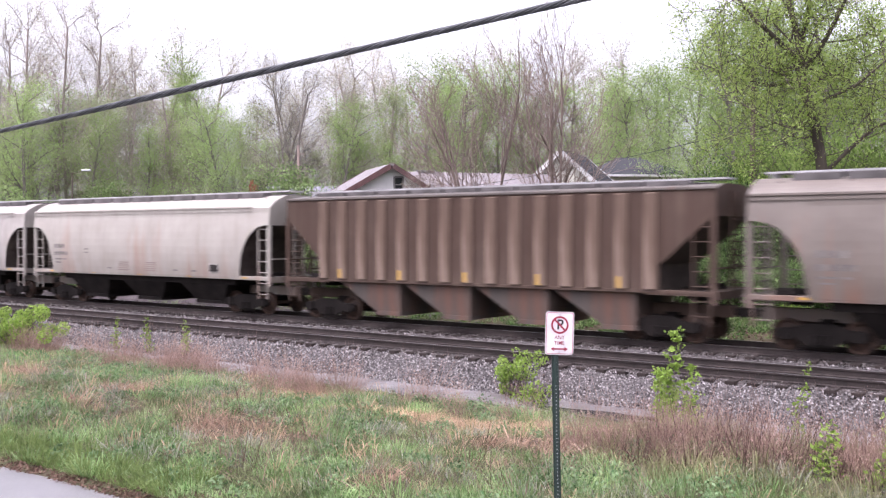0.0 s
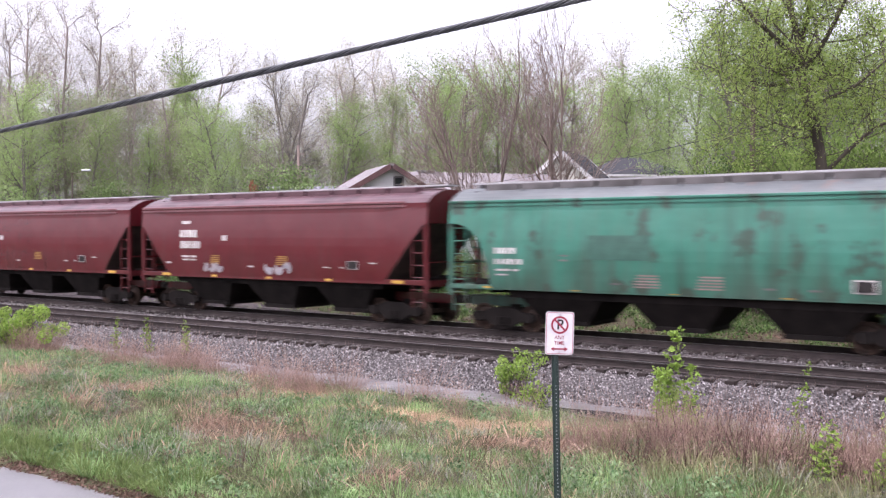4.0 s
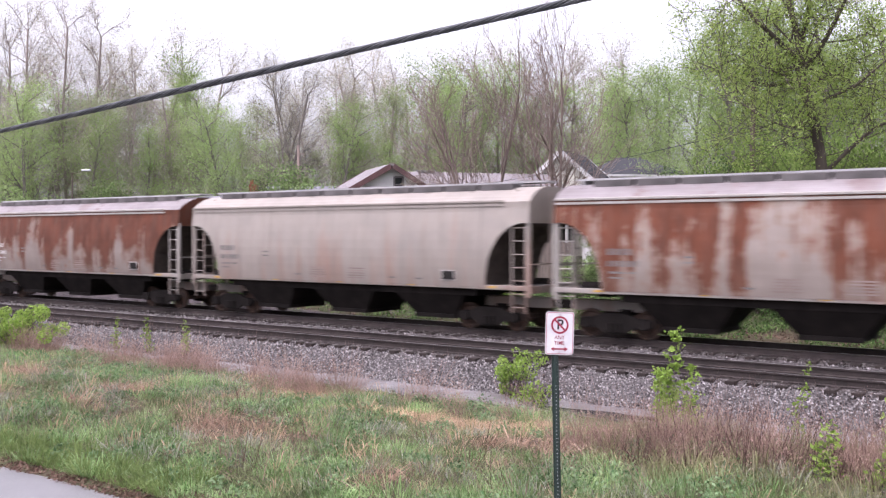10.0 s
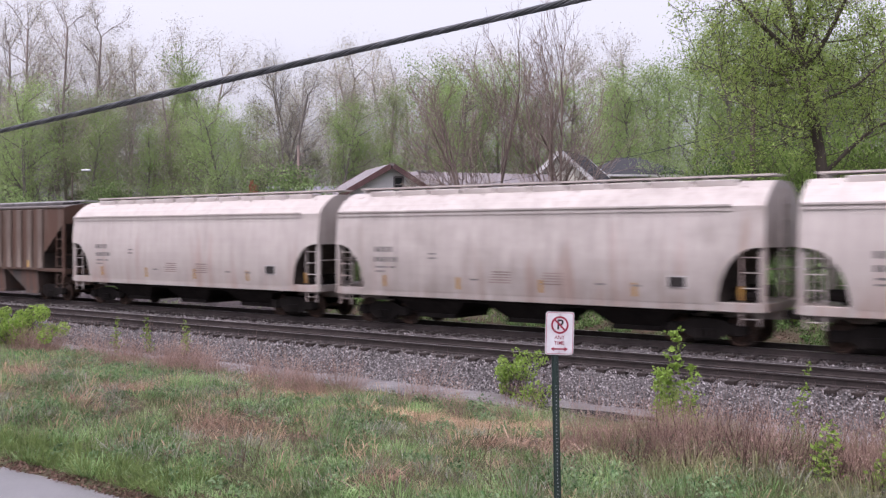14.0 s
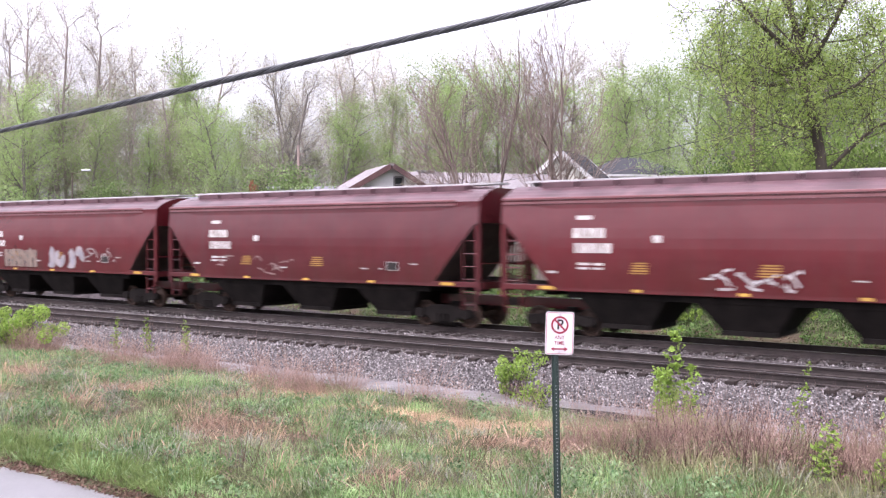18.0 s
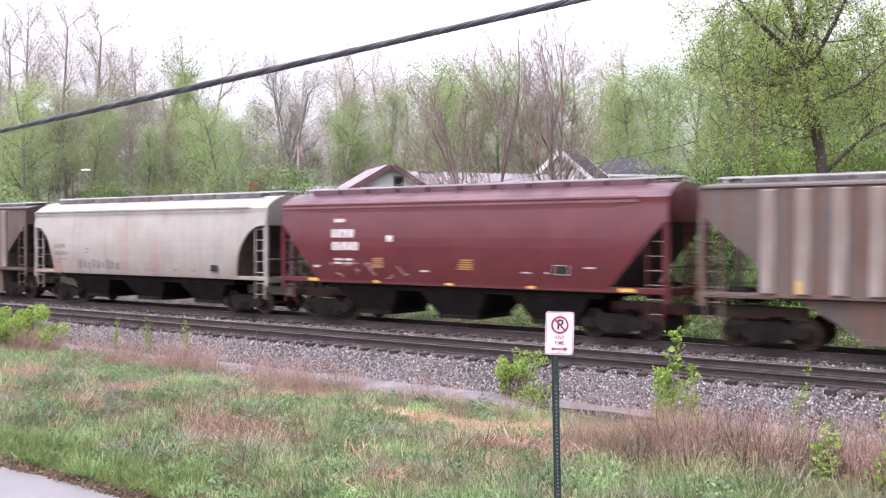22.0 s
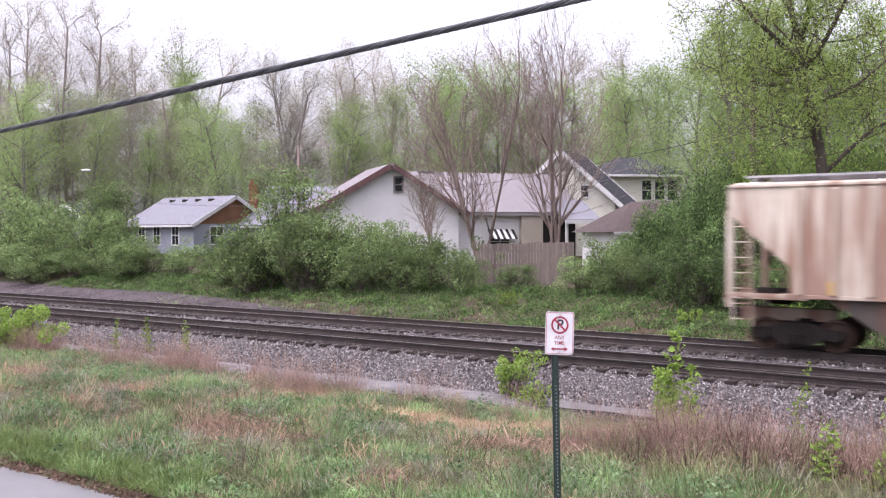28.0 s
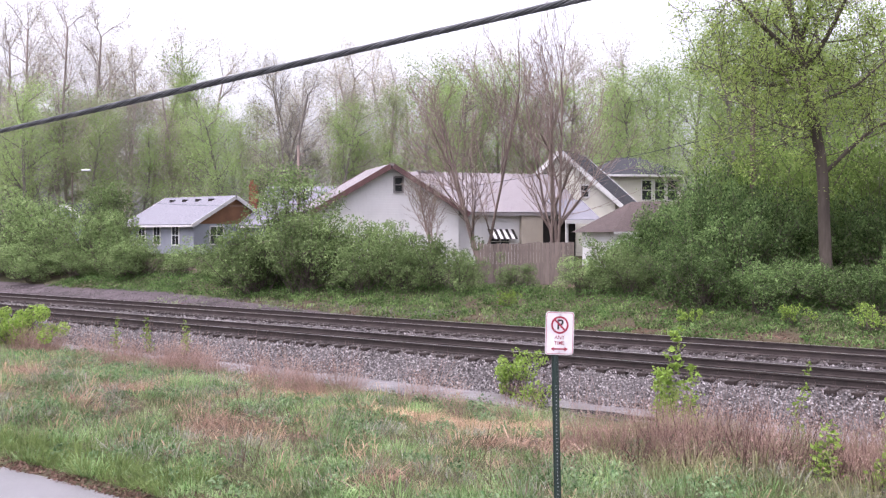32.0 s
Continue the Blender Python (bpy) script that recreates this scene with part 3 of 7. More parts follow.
    for i in range(kind.bays):
        a = -inner + i * wide
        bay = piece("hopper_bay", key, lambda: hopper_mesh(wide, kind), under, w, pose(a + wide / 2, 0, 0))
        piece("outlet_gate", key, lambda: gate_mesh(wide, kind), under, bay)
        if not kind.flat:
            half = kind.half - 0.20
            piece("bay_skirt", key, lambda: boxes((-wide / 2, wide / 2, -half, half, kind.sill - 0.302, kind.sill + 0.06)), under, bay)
    if kind.flat:
        n, reach = 15, end - kind.cut_in - 0.22
        for s in (-1, 1):
            for i in range(n):
                x = -reach + 2 * reach * i / (n - 1)
                z0 = kind.sill + 0.05
                y0, y1 = sorted((s * (kind.half - 0.01), s * (kind.half + 0.085)))
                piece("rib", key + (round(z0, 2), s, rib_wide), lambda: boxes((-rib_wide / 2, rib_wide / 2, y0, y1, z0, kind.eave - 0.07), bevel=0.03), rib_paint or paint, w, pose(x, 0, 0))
    # trucks and wheels
    sets = []
    for s in (-1, 1):
        x = s * (length / 2 - kind.truck)
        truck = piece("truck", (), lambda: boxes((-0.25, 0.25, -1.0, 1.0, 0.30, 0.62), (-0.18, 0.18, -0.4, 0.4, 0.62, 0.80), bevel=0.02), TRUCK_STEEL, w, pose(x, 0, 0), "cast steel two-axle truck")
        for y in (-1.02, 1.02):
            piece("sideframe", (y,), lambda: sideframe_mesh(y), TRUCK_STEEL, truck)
        for dx in (-0.89, 0.89):
            ws = piece("wheelset", (), wheelset_mesh, WHEEL_STEEL, truck, pose(dx, 0, WHEEL_R))
            sets.append((ws, dx))
    return w, sets


MARK_RISE = -0.08


def mark(w, x0, x1, z0, z1, material, kind, name="stencil"):
    """Small painted marks on the near side, as thin plates following the side."""
    z0, z1 = z0 + MARK_RISE, z1 + MARK_RISE
    bm = bmesh.new()
    n = max(1, int((z1 - z0) / 0.15))
    for i in range(n):
        a, b = z0 + (z1 - z0) * i / n, z0 + (z1 - z0) * (i + 1) / n
        ya, yb = -side_y(kind, a) - 0.006, -side_y(kind, b) - 0.006
        vs = [bm.verts.new(p) for p in ((x0, ya, a), (x1, ya, a), (x1, yb, b), (x0, yb, b))]
        bm.faces.new(vs)
    bmesh.ops.remove_doubles(bm, verts=bm.verts, dist=0.0005)
    ob = part(name, bm, material, w)
    return ob


def ribbon(w, kind, pts, thick, lift, material, name, ribbed=False):
    """One broad sprayed stroke along a line of (x, z) points."""
    bm, row = bmesh.new(), []
    for i, p in enumerate(pts):
        q, r = pts[max(0, i - 1)], pts[min(len(pts) - 1, i + 1)]
        d = Vector((r[0] - q[0], r[1] - q[1])).normalized()
        for s in (-1, 1):
            x, z = p[0] - d.y * thick * s, max(kind.sill + 0.07, p[1] + d.x * thick * s)
            row.append(bm.verts.new((x, -kind.half - 0.086 - lift if ribbed else -side_y(kind, z) - lift, z)))
    for k in range(0, len(row) - 2, 2):
        bm.faces.new((row[k], row[k + 2], row[k + 3], row[k + 1]))
    part(name, bm, material, w)


def graffiti(w, kind, x0, x1, z0, z1, count, fill, edge, seed, ribbed=False, blocky=False):
    """Spray-painted figures low on the side: broad bent strokes, each with a rim of another colour under it."""
    rng = random.Random(seed)
    wide, tall = (x1 - x0) / count, z1 - z0
    for i in range(count):
        cx, cz = x0 + wide * (i + 0.5), (z0 + z1) / 2 + rng.uniform(-0.04, 0.04)
        if blocky:
            h, k = tall * 0.42, wide * 0.30
            strokes = [[(cx - k, cz - h), (cx - k * 0.9, cz), (cx - k * 0.8, cz + h)], [(cx + k * 0.9, cz - h), (cx + k, cz + h)], [(cx - 1.4 * k, cz + h * rng.uniform(0.2, 0.9)), (cx + 1.4 * k, cz + h * rng.uniform(-0.6, 0.9))]]
        else:
            strokes = []
            for _ in range(3):
                a0 = rng.uniform(0, 360)
                a1, rx, rz = a0 + rng.uniform(90, 200), wide * rng.uniform(0.16, 0.40), tall * rng.uniform(0.18, 0.40)
                strokes.append([(cx + rx * math.cos(radians(a0 + (a1 - a0) * j / 9)), cz + rz * math.sin(radians(a0 + (a1 - a0) * j / 9))) for j in range(10)])
        th = min(0.16, wide * 0.17)
        for j, line in enumerate(strokes):
            ribbon(w, kind, line, th * 1.4, 0.006 + 0.0006 * j, edge, "graffiti_rim", ribbed)
        for j, line in enumerate(strokes):
            ribbon(w, kind, line, th, 0.011 + 0.0006 * j, fill, "graffiti_stroke", ribbed)


def scrawl(w, kind, x0, x1, z0, z1, count, material, seed, thick=0.035):
    """Loose sprayed strokes."""
    rng = random.Random(seed)
    for i in range(count):
        bm = bmesh.new()
        a = Vector((rng.uniform(x0, x1), 0, rng.uniform(z0, z1)))
        b = a + Vector((rng.uniform(-0.5, 0.5), 0, rng.uniform(-0.3, 0.3)))
        c = b + Vector((rng.uniform(-0.4, 0.5), 0, rng.uniform(-0.3, 0.3)))
        pts = [a, a.lerp(b, 0.5) + Vector((0.05, 0, 0.04)), b, b.lerp(c, 0.5) + Vector((-0.03, 0, 0.05)), c]
        for p in pts:
            p.z = min(max(p.z, kind.sill + 0.1), z1 + 0.1)
        row = []
        for p in pts:
            for dz in (-thick, thick):
                z = p.z + dz
                row.append(bm.verts.new((p.x + dz * 0.5, -side_y(kind, z) - 0.008 - 0.0004 * i, z)))
        for k in range(0, len(row) - 2, 2):
            bm.faces.new((row[k], row[k + 2], row[k + 3], row[k + 1]))
        part("scrawl", bm, material, w)
# ---------------------------------------------------------------- the train
# (kind, paint, label): from the front of the train to its last wagon
def wagon_paints():
    p = {}
    pale = (0.258, 0.224, 0.199)
    p["pale"] = car_paint("pale_grey_paint", pale, (0.215, 0.190, 0.172), streaks=0.14, blotch=0.02, dirt=0.42, shift=1.0)
    p["pale_b"] = car_paint("pale_grey_paint", (0.3192, 0.2964, 0.2774), (0.2508, 0.228, 0.209), streaks=0.16, blotch=0.02, dirt=0.50, shift=9.0)
    p["pale_c"] = car_paint("cream_grey_paint", (0.3076, 0.2842, 0.2575), (0.2608, 0.2374, 0.2107), streaks=0.10, blotch=0.0, dirt=0.42, shift=17.0)
    p["pale_d"] = car_paint("grey_cream_paint", (0.255, 0.240, 0.215), (0.205, 0.190, 0.170), streaks=0.16, blotch=0.02, dirt=0.50, shift=19.0)
    # lighter pink for the eave band: its gloss highlight put into the colour
    p["maroon_highlight"] = car_paint("highlight_maroon_paint", (0.165, 0.062, 0.068), (0.120, 0.036, 0.042), streaks=0.2, blotch=0.05, dirt=0.3, shift=12.0, rough=0.35)
    # dark maroon roof whose paler patches paint in light reflections
    p["maroon_roof"] = car_paint("reflection_maroon_paint", (0.050, 0.020, 0.027), (0.115, 0.058, 0.068), rust=(0.030, 0.012, 0.015), streaks=0.5, blotch=0.35, dirt=0.2, shift=71.0, rough=0.3)
    p["dun"] = car_paint("dun_grey_paint", (0.138, 0.115, 0.100), (0.106, 0.086, 0.074), streaks=0.2, blotch=0.05, dirt=0.5, shift=41.0)
    p["white"] = car_paint("white_paint", (0.3952, 0.3534, 0.3277), (0.3399, 0.3002, 0.2793), streaks=0.08, blotch=0.0, dirt=0.34, shift=4.0)
    p["white_b"] = car_paint("white_paint", (0.3794, 0.3382, 0.3165), (0.2924, 0.2584, 0.2383), streaks=0.12, blotch=0.0, dirt=0.55, shift=27.0)
    p["green"] = car_paint("green_paint", (0.0137, 0.114, 0.076), (0.0304, 0.152, 0.1102), rust=(0.0228, 0.038, 0.0266), streaks=0.35, blotch=0.55, dirt=0.30, shift=3.0, rough=0.4)
    p["roof_grey"] = car_paint("lavender_grey_roof_paint", (0.200, 0.175, 0.182), (0.130, 0.108, 0.112), rust=(0.11, 0.060, 0.055), streaks=0.5, blotch=0.45, dirt=0.3, shift=61.0)
    p["roof_dark"] = car_paint("sooty_roof_paint", (0.0988, 0.0836, 0.076), (0.0684, 0.057, 0.0517), streaks=0.3, blotch=0.15, dirt=0.3, shift=66.0)
    p["green_roof"] = car_paint("grey_roof_paint", (0.058, 0.066, 0.070), (0.105, 0.115, 0.12), streaks=0.2, blotch=0.3, dirt=0.2, shift=6.0)
    p["maroon"] = car_paint("maroon_paint", (0.074, 0.0076, 0.0110), (0.094, 0.0150, 0.0185), rust=(0.057, 0.0106, 0.0106), streaks=0.2, blotch=0.05, dirt=0.38, grime=(0.057, 0.0274, 0.0266), shift=2.0, rough=0.2)
    p["maroon_b"] = car_paint("maroon_paint", (0.062, 0.0078, 0.0118), (0.082, 0.0145, 0.0180), rust=(0.0532, 0.0106, 0.0106), streaks=0.25, blotch=0.08, dirt=0.48, grime=(0.057, 0.0274, 0.0281), shift=23.0, rough=0.2)
    p["rust"] = car_paint("rusted_pale_paint", (0.2584, 0.2204, 0.1976), (0.2052, 0.171, 0.152), rust=(0.128, 0.040, 0.020), streaks=0.42, blotch=0.30, dirt=0.40, shift=5.0, rough=0.7, top=0.60, strong=0.40)
    p["rust_b"] = car_paint("rusted_dark_paint", (0.2128, 0.1786, 0.1596), (0.1672, 0.1368, 0.1254), rust=(0.108, 0.036, 0.020), streaks=0.60, blotch=0.45, dirt=0.45, shift=14.0, rough=0.7, top=0.80, strong=0.85)
    # brown, tan and slate wagons: ribs are lighter than the sheets between them
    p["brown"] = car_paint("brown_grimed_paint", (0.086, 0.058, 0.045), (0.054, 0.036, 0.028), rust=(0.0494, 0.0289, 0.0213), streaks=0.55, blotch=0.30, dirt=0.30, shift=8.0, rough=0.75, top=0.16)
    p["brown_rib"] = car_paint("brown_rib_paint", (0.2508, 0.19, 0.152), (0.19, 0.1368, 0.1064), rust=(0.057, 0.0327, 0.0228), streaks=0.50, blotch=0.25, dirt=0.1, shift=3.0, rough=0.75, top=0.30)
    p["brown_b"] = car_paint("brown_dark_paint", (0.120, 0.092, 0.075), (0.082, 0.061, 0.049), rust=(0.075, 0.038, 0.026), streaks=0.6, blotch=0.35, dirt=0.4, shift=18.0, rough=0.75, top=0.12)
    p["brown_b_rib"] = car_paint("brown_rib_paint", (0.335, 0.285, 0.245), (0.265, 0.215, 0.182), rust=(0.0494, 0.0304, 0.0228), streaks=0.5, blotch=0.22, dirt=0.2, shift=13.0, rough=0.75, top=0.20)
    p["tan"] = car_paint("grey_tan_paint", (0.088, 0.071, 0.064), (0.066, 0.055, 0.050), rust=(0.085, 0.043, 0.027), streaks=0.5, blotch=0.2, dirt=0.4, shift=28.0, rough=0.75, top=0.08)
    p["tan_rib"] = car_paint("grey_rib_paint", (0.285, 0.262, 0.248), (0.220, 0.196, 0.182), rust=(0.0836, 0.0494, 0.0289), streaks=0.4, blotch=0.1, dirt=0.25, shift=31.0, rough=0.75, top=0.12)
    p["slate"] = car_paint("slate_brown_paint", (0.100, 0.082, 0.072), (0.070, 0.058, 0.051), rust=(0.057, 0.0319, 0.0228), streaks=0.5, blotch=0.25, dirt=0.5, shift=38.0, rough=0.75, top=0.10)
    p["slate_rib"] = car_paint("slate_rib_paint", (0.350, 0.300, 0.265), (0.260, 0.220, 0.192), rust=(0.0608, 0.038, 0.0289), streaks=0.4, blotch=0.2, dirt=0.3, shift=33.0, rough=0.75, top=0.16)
    p["cream"] = car_paint("cream_rusted_paint", (0.540, 0.470, 0.385), (0.460, 0.385, 0.300), rust=(0.170, 0.070, 0.040), streaks=0.50, blotch=0.28, dirt=0.24, shift=48.0, rough=0.7, top=0.06)
    p["cream_rib"] = car_paint("cream_rib_paint", (0.520, 0.445, 0.360), (0.430, 0.350, 0.270), rust=(0.150, 0.058, 0.032), streaks=0.55, blotch=0.35, dirt=0.2, shift=43.0, rough=0.7, top=0.10)
    p["pink"] = car_paint("cream_rusted_paint", (0.500, 0.445, 0.375), (0.430, 0.365, 0.295), rust=(0.1617, 0.0638, 0.0389), streaks=0.5, blotch=0.25, dirt=0.28, shift=58.0, rough=0.7, top=0.06)
    p["pink_rib"] = car_paint("cream_rib_paint", (0.490, 0.425, 0.350), (0.400, 0.330, 0.262), rust=(0.150, 0.060, 0.034), streaks=0.5, blotch=0.35, dirt=0.2, shift=53.0, rough=0.7, top=0.10)
    return p


START = [7.8, -8.19, -24.85, -40.98, -56.99, -72.65, -88.07, -103.65, -119.04, -135.06, -151.08, -167.17, -183.15, -198.66, -214.16, -229.69, -246.32, -261.81, -277.5, -293.14, -309.86, -325.39, -341.33, -357.78, -373.85, -390.07]
TRAIN = [
    (ROUND, "dun", "dun grey covered hopper wagon with rounded sides"),
    (RIBBED, "brown", "brown rust-grimed ribbed hopper wagon with four chutes"),
    (ROUND, "pale_c", "pale grey covered hopper wagon with rounded sides"),
    (ROUND, "pale_b", "dusty pale grey covered hopper wagon"),
    (ROUND, "green", "weathered green covered hopper wagon with a grey roof"),
    (STRAIGHT, "maroon", "maroon covered hopper wagon with graffiti low on the side"),
    (STRAIGHT, "maroon", "maroon covered hopper wagon with white stencils"),
    (STRAIGHT, "maroon_b", "dull maroon covered hopper wagon with white stencils"),
    (ROUND, "pale_c", "clean grey-white covered hopper wagon"),
    (ROUND, "rust", "grey hopper wagon streaked with orange rust"),
    (ROUND, "pale", "pale grey covered hopper wagon with rounded sides"),
    (ROUND, "rust_b", "grey hopper wagon almost covered in dark rust"),
    (DEEP, "white", "white covered hopper wagon with a deep side sill"),
    (DEEP, "white_b", "white covered hopper wagon with smudged sides"),
    (DEEP, "white", "dusty white covered hopper wagon with a deep sill"),
    (RIBBED, "brown_b", "tan-brown rust-stained ribbed hopper wagon with four chutes"),
    (STRAIGHT, "maroon", "maroon covered hopper wagon with a white scrawl"),
    (STRAIGHT, "maroon_b", "maroon covered hopper wagon with white stencils"),
    (STRAIGHT, "maroon", "maroon covered hopper wagon with pale graffiti letters"),
    (RIBBED, "tan", "grey-tan ribbed hopper wagon with rust stains"),
    (STRAIGHT, "maroon_b", "maroon covered hopper wagon with faded scrawls"),
    (ROUND, "pale_d", "grey-white covered hopper wagon with dark scrawl"),
    (RIBBED, "slate", "dark grey-brown ribbed hopper wagon"),
    (RIBBED, "cream", "cream ribbed hopper wagon with dark graffiti and rust"),
    (RIBBED, "pink", "cream ribbed hopper wagon with rust streaks, last of the train"),
]
WAGONS = []
SPRAY_TAN = plain("tan_spray", (0.20, 0.150, 0.118), (0.145, 0.100, 0.080), 4, 30, 0.6)
SPRAY_BLUE = plain("pale_blue_spray", (0.21, 0.205, 0.235), (0.27, 0.235, 0.24), 3, 30, 0.6)
SPRAY_GREY = plain("grey_spray", (0.1672, 0.1292, 0.1254), (0.228, 0.1824, 0.1748), 4, 30, 0.6)
SPRAY_WHITE = plain("white_spray", (0.38, 0.3648, 0.3648), (0.304, 0.2736, 0.2736), 4, 30, 0.6)
SPRAY_DULL = plain("faded_spray", (0.1824, 0.1216, 0.114), (0.1368, 0.076, 0.076), 4, 30, 0.6)
SPRAY_DARK = plain("dark_green_grey_spray", (0.0646, 0.0684, 0.0623), (0.1064, 0.1026, 0.095), 3, 30, 0.6)
SPRAY_BLACK = plain("black_spray", (0.0342, 0.0342, 0.0357), (0.0228, 0.0228, 0.0243), 3, 30, 0.6)
GREEN_PANEL = plain("dark_green_panel", (0.0167, 0.057, 0.0418), (0.0266, 0.0836, 0.0608), 3, 30, 0.5)


def stencils(w, kind, paint, L, rng):
    """Lettering too blurred to read, as bars; capacity boxes, reflectors."""
    left = -L / 2 + 0.42
    if kind is STRAIGHT:
        for x0, x1, z0, z1 in ((2.55, 3.05, 3.50, 3.62), *[(2.45 + 0.26 * k, 2.66 + 0.26 * k, 2.98, 3.26) for k in range(4)], *[(2.50 + 0.24 * k, 2.69 + 0.24 * k, 2.55, 2.83) for k in range(5)], (2.6, 3.0, 2.20, 2.27), (3.1, 3.4, 2.20, 2.27), (2.6, 2.95, 2.08, 2.14), (3.05, 3.4, 2.08, 2.14), (4.9, 5.15, 2.85, 3.05), (1.6, 1.9, 1.95, 2.02), (6.3, 6.6, 1.88, 1.93), (10.1, 10.4, 1.92, 1.96), (10.9, 11.0, 1.92, 1.97), (12.2, 12.5, 2.10, 2.14)):
            mark(w, left + x0, left + x1, z0, z1, WHITE_MARK, kind)
        for x, a in ((4.2, 4.75), (7.75, 8.35)):
            for i in range(5):
                mark(w, left + x + 0.03 * i, left + a, 1.98 + 0.07 * i, 2.02 + 0.07 * i, OCHRE_MARK, kind)
        bm = bmesh.new()
        y = -side_y(kind, 2.0) - 0.012
        part("placard", boxes((left + 11.215, left + 11.685, y - 0.002, y + 0.008, 1.835, 2.085)), BLACK_HOLE, w, "small dark routing placard")
        for a, b, c, d in ((10.3, 10.8, 1.90, 1.915), (10.3, 10.8, 2.165, 2.18), (10.3, 10.315, 1.90, 2.18), (10.785, 10.8, 1.90, 2.18)):
            box(bm, left + a + 0.9, left + b + 0.9, y - 0.008, y + 0.006, c - 0.08, d - 0.08)
        part("placard_frame", bm, WHITE_MARK, w)
    elif kind is RIBBED:
        pass
    else:
        m = WHITE_MARK if paint in ("green", "rust_b") else DARK_MARK
        for x0, x1, z0, z1 in (*[(1.75 + 0.20 * k, 1.89 + 0.20 * k, 2.50, 2.68) for k in range(4)], *[(1.75 + 0.17 * k, 1.87 + 0.17 * k, 2.18, 2.34) for k in range(6)], (1.8, 2.3, 1.98, 2.04), (2.4, 2.6, 1.98, 2.04), (1.8, 2.2, 1.84, 1.89)):
            mark(w, left + x0, left + x1, z0, z1, m, kind)
        for x, z in ((4.0, 2.44), (4.0, 2.30), (5.6, 1.66), (9.9, 1.65), (11.0, 1.64)):
            mark(w, left + x, left + x + 0.28, z, z + 0.05, DARK_MARK, kind)
        for x in (6.3, 8.1):
            for i in range(5):
                mark(w, left + x + 0.03 * i, left + x + 0.75, 1.60 + 0.08 * i, 1.64 + 0.08 * i, RED_MARK, kind)
        mark(w, left + 12.05, left + 12.60, 1.63, 1.97, WHITE_MARK, kind, "placard_frame")
        part("placard", boxes((left + 12.10, left + 12.55, -side_y(kind, 1.79) - 0.016, -side_y(kind, 1.79) + 0.03, 1.59, 1.85)), BLACK_HOLE, w, "small dark routing placard")
    n = 5
    for i in range(n):
        x = left + 1.3 + (L - 3.6) * i / (n - 1)
        if kind is RIBBED:
            piece("reflector", ("ribbed", L), lambda: boxes((-0.05, 0.05, -kind.half - 0.094, -kind.half - 0.085, kind.sill + 0.08, kind.sill + 0.40)), YELLOW_MARK, w, pose(left + 2.6 + (L - 6.2) * i / (n - 1), 0, 0))
        elif paint.startswith("white"):
            mark(w, x + 0.8, x + 0.92, kind.sill + 0.20, kind.sill + 0.58, OCHRE_MARK, kind, "reflector")
        else:
            wide = 0.5 if i in (0, n - 1) and kind is STRAIGHT else 0.28
            y = -kind.half - 0.034
            piece("reflector", ("flat", kind.half, kind.sill, wide), lambda: boxes((0, wide, y, y + 0.005, kind.sill - kind.sill_h + 0.10, kind.sill + 0.03)), YELLOW_MARK, w, pose(x, 0, 0))


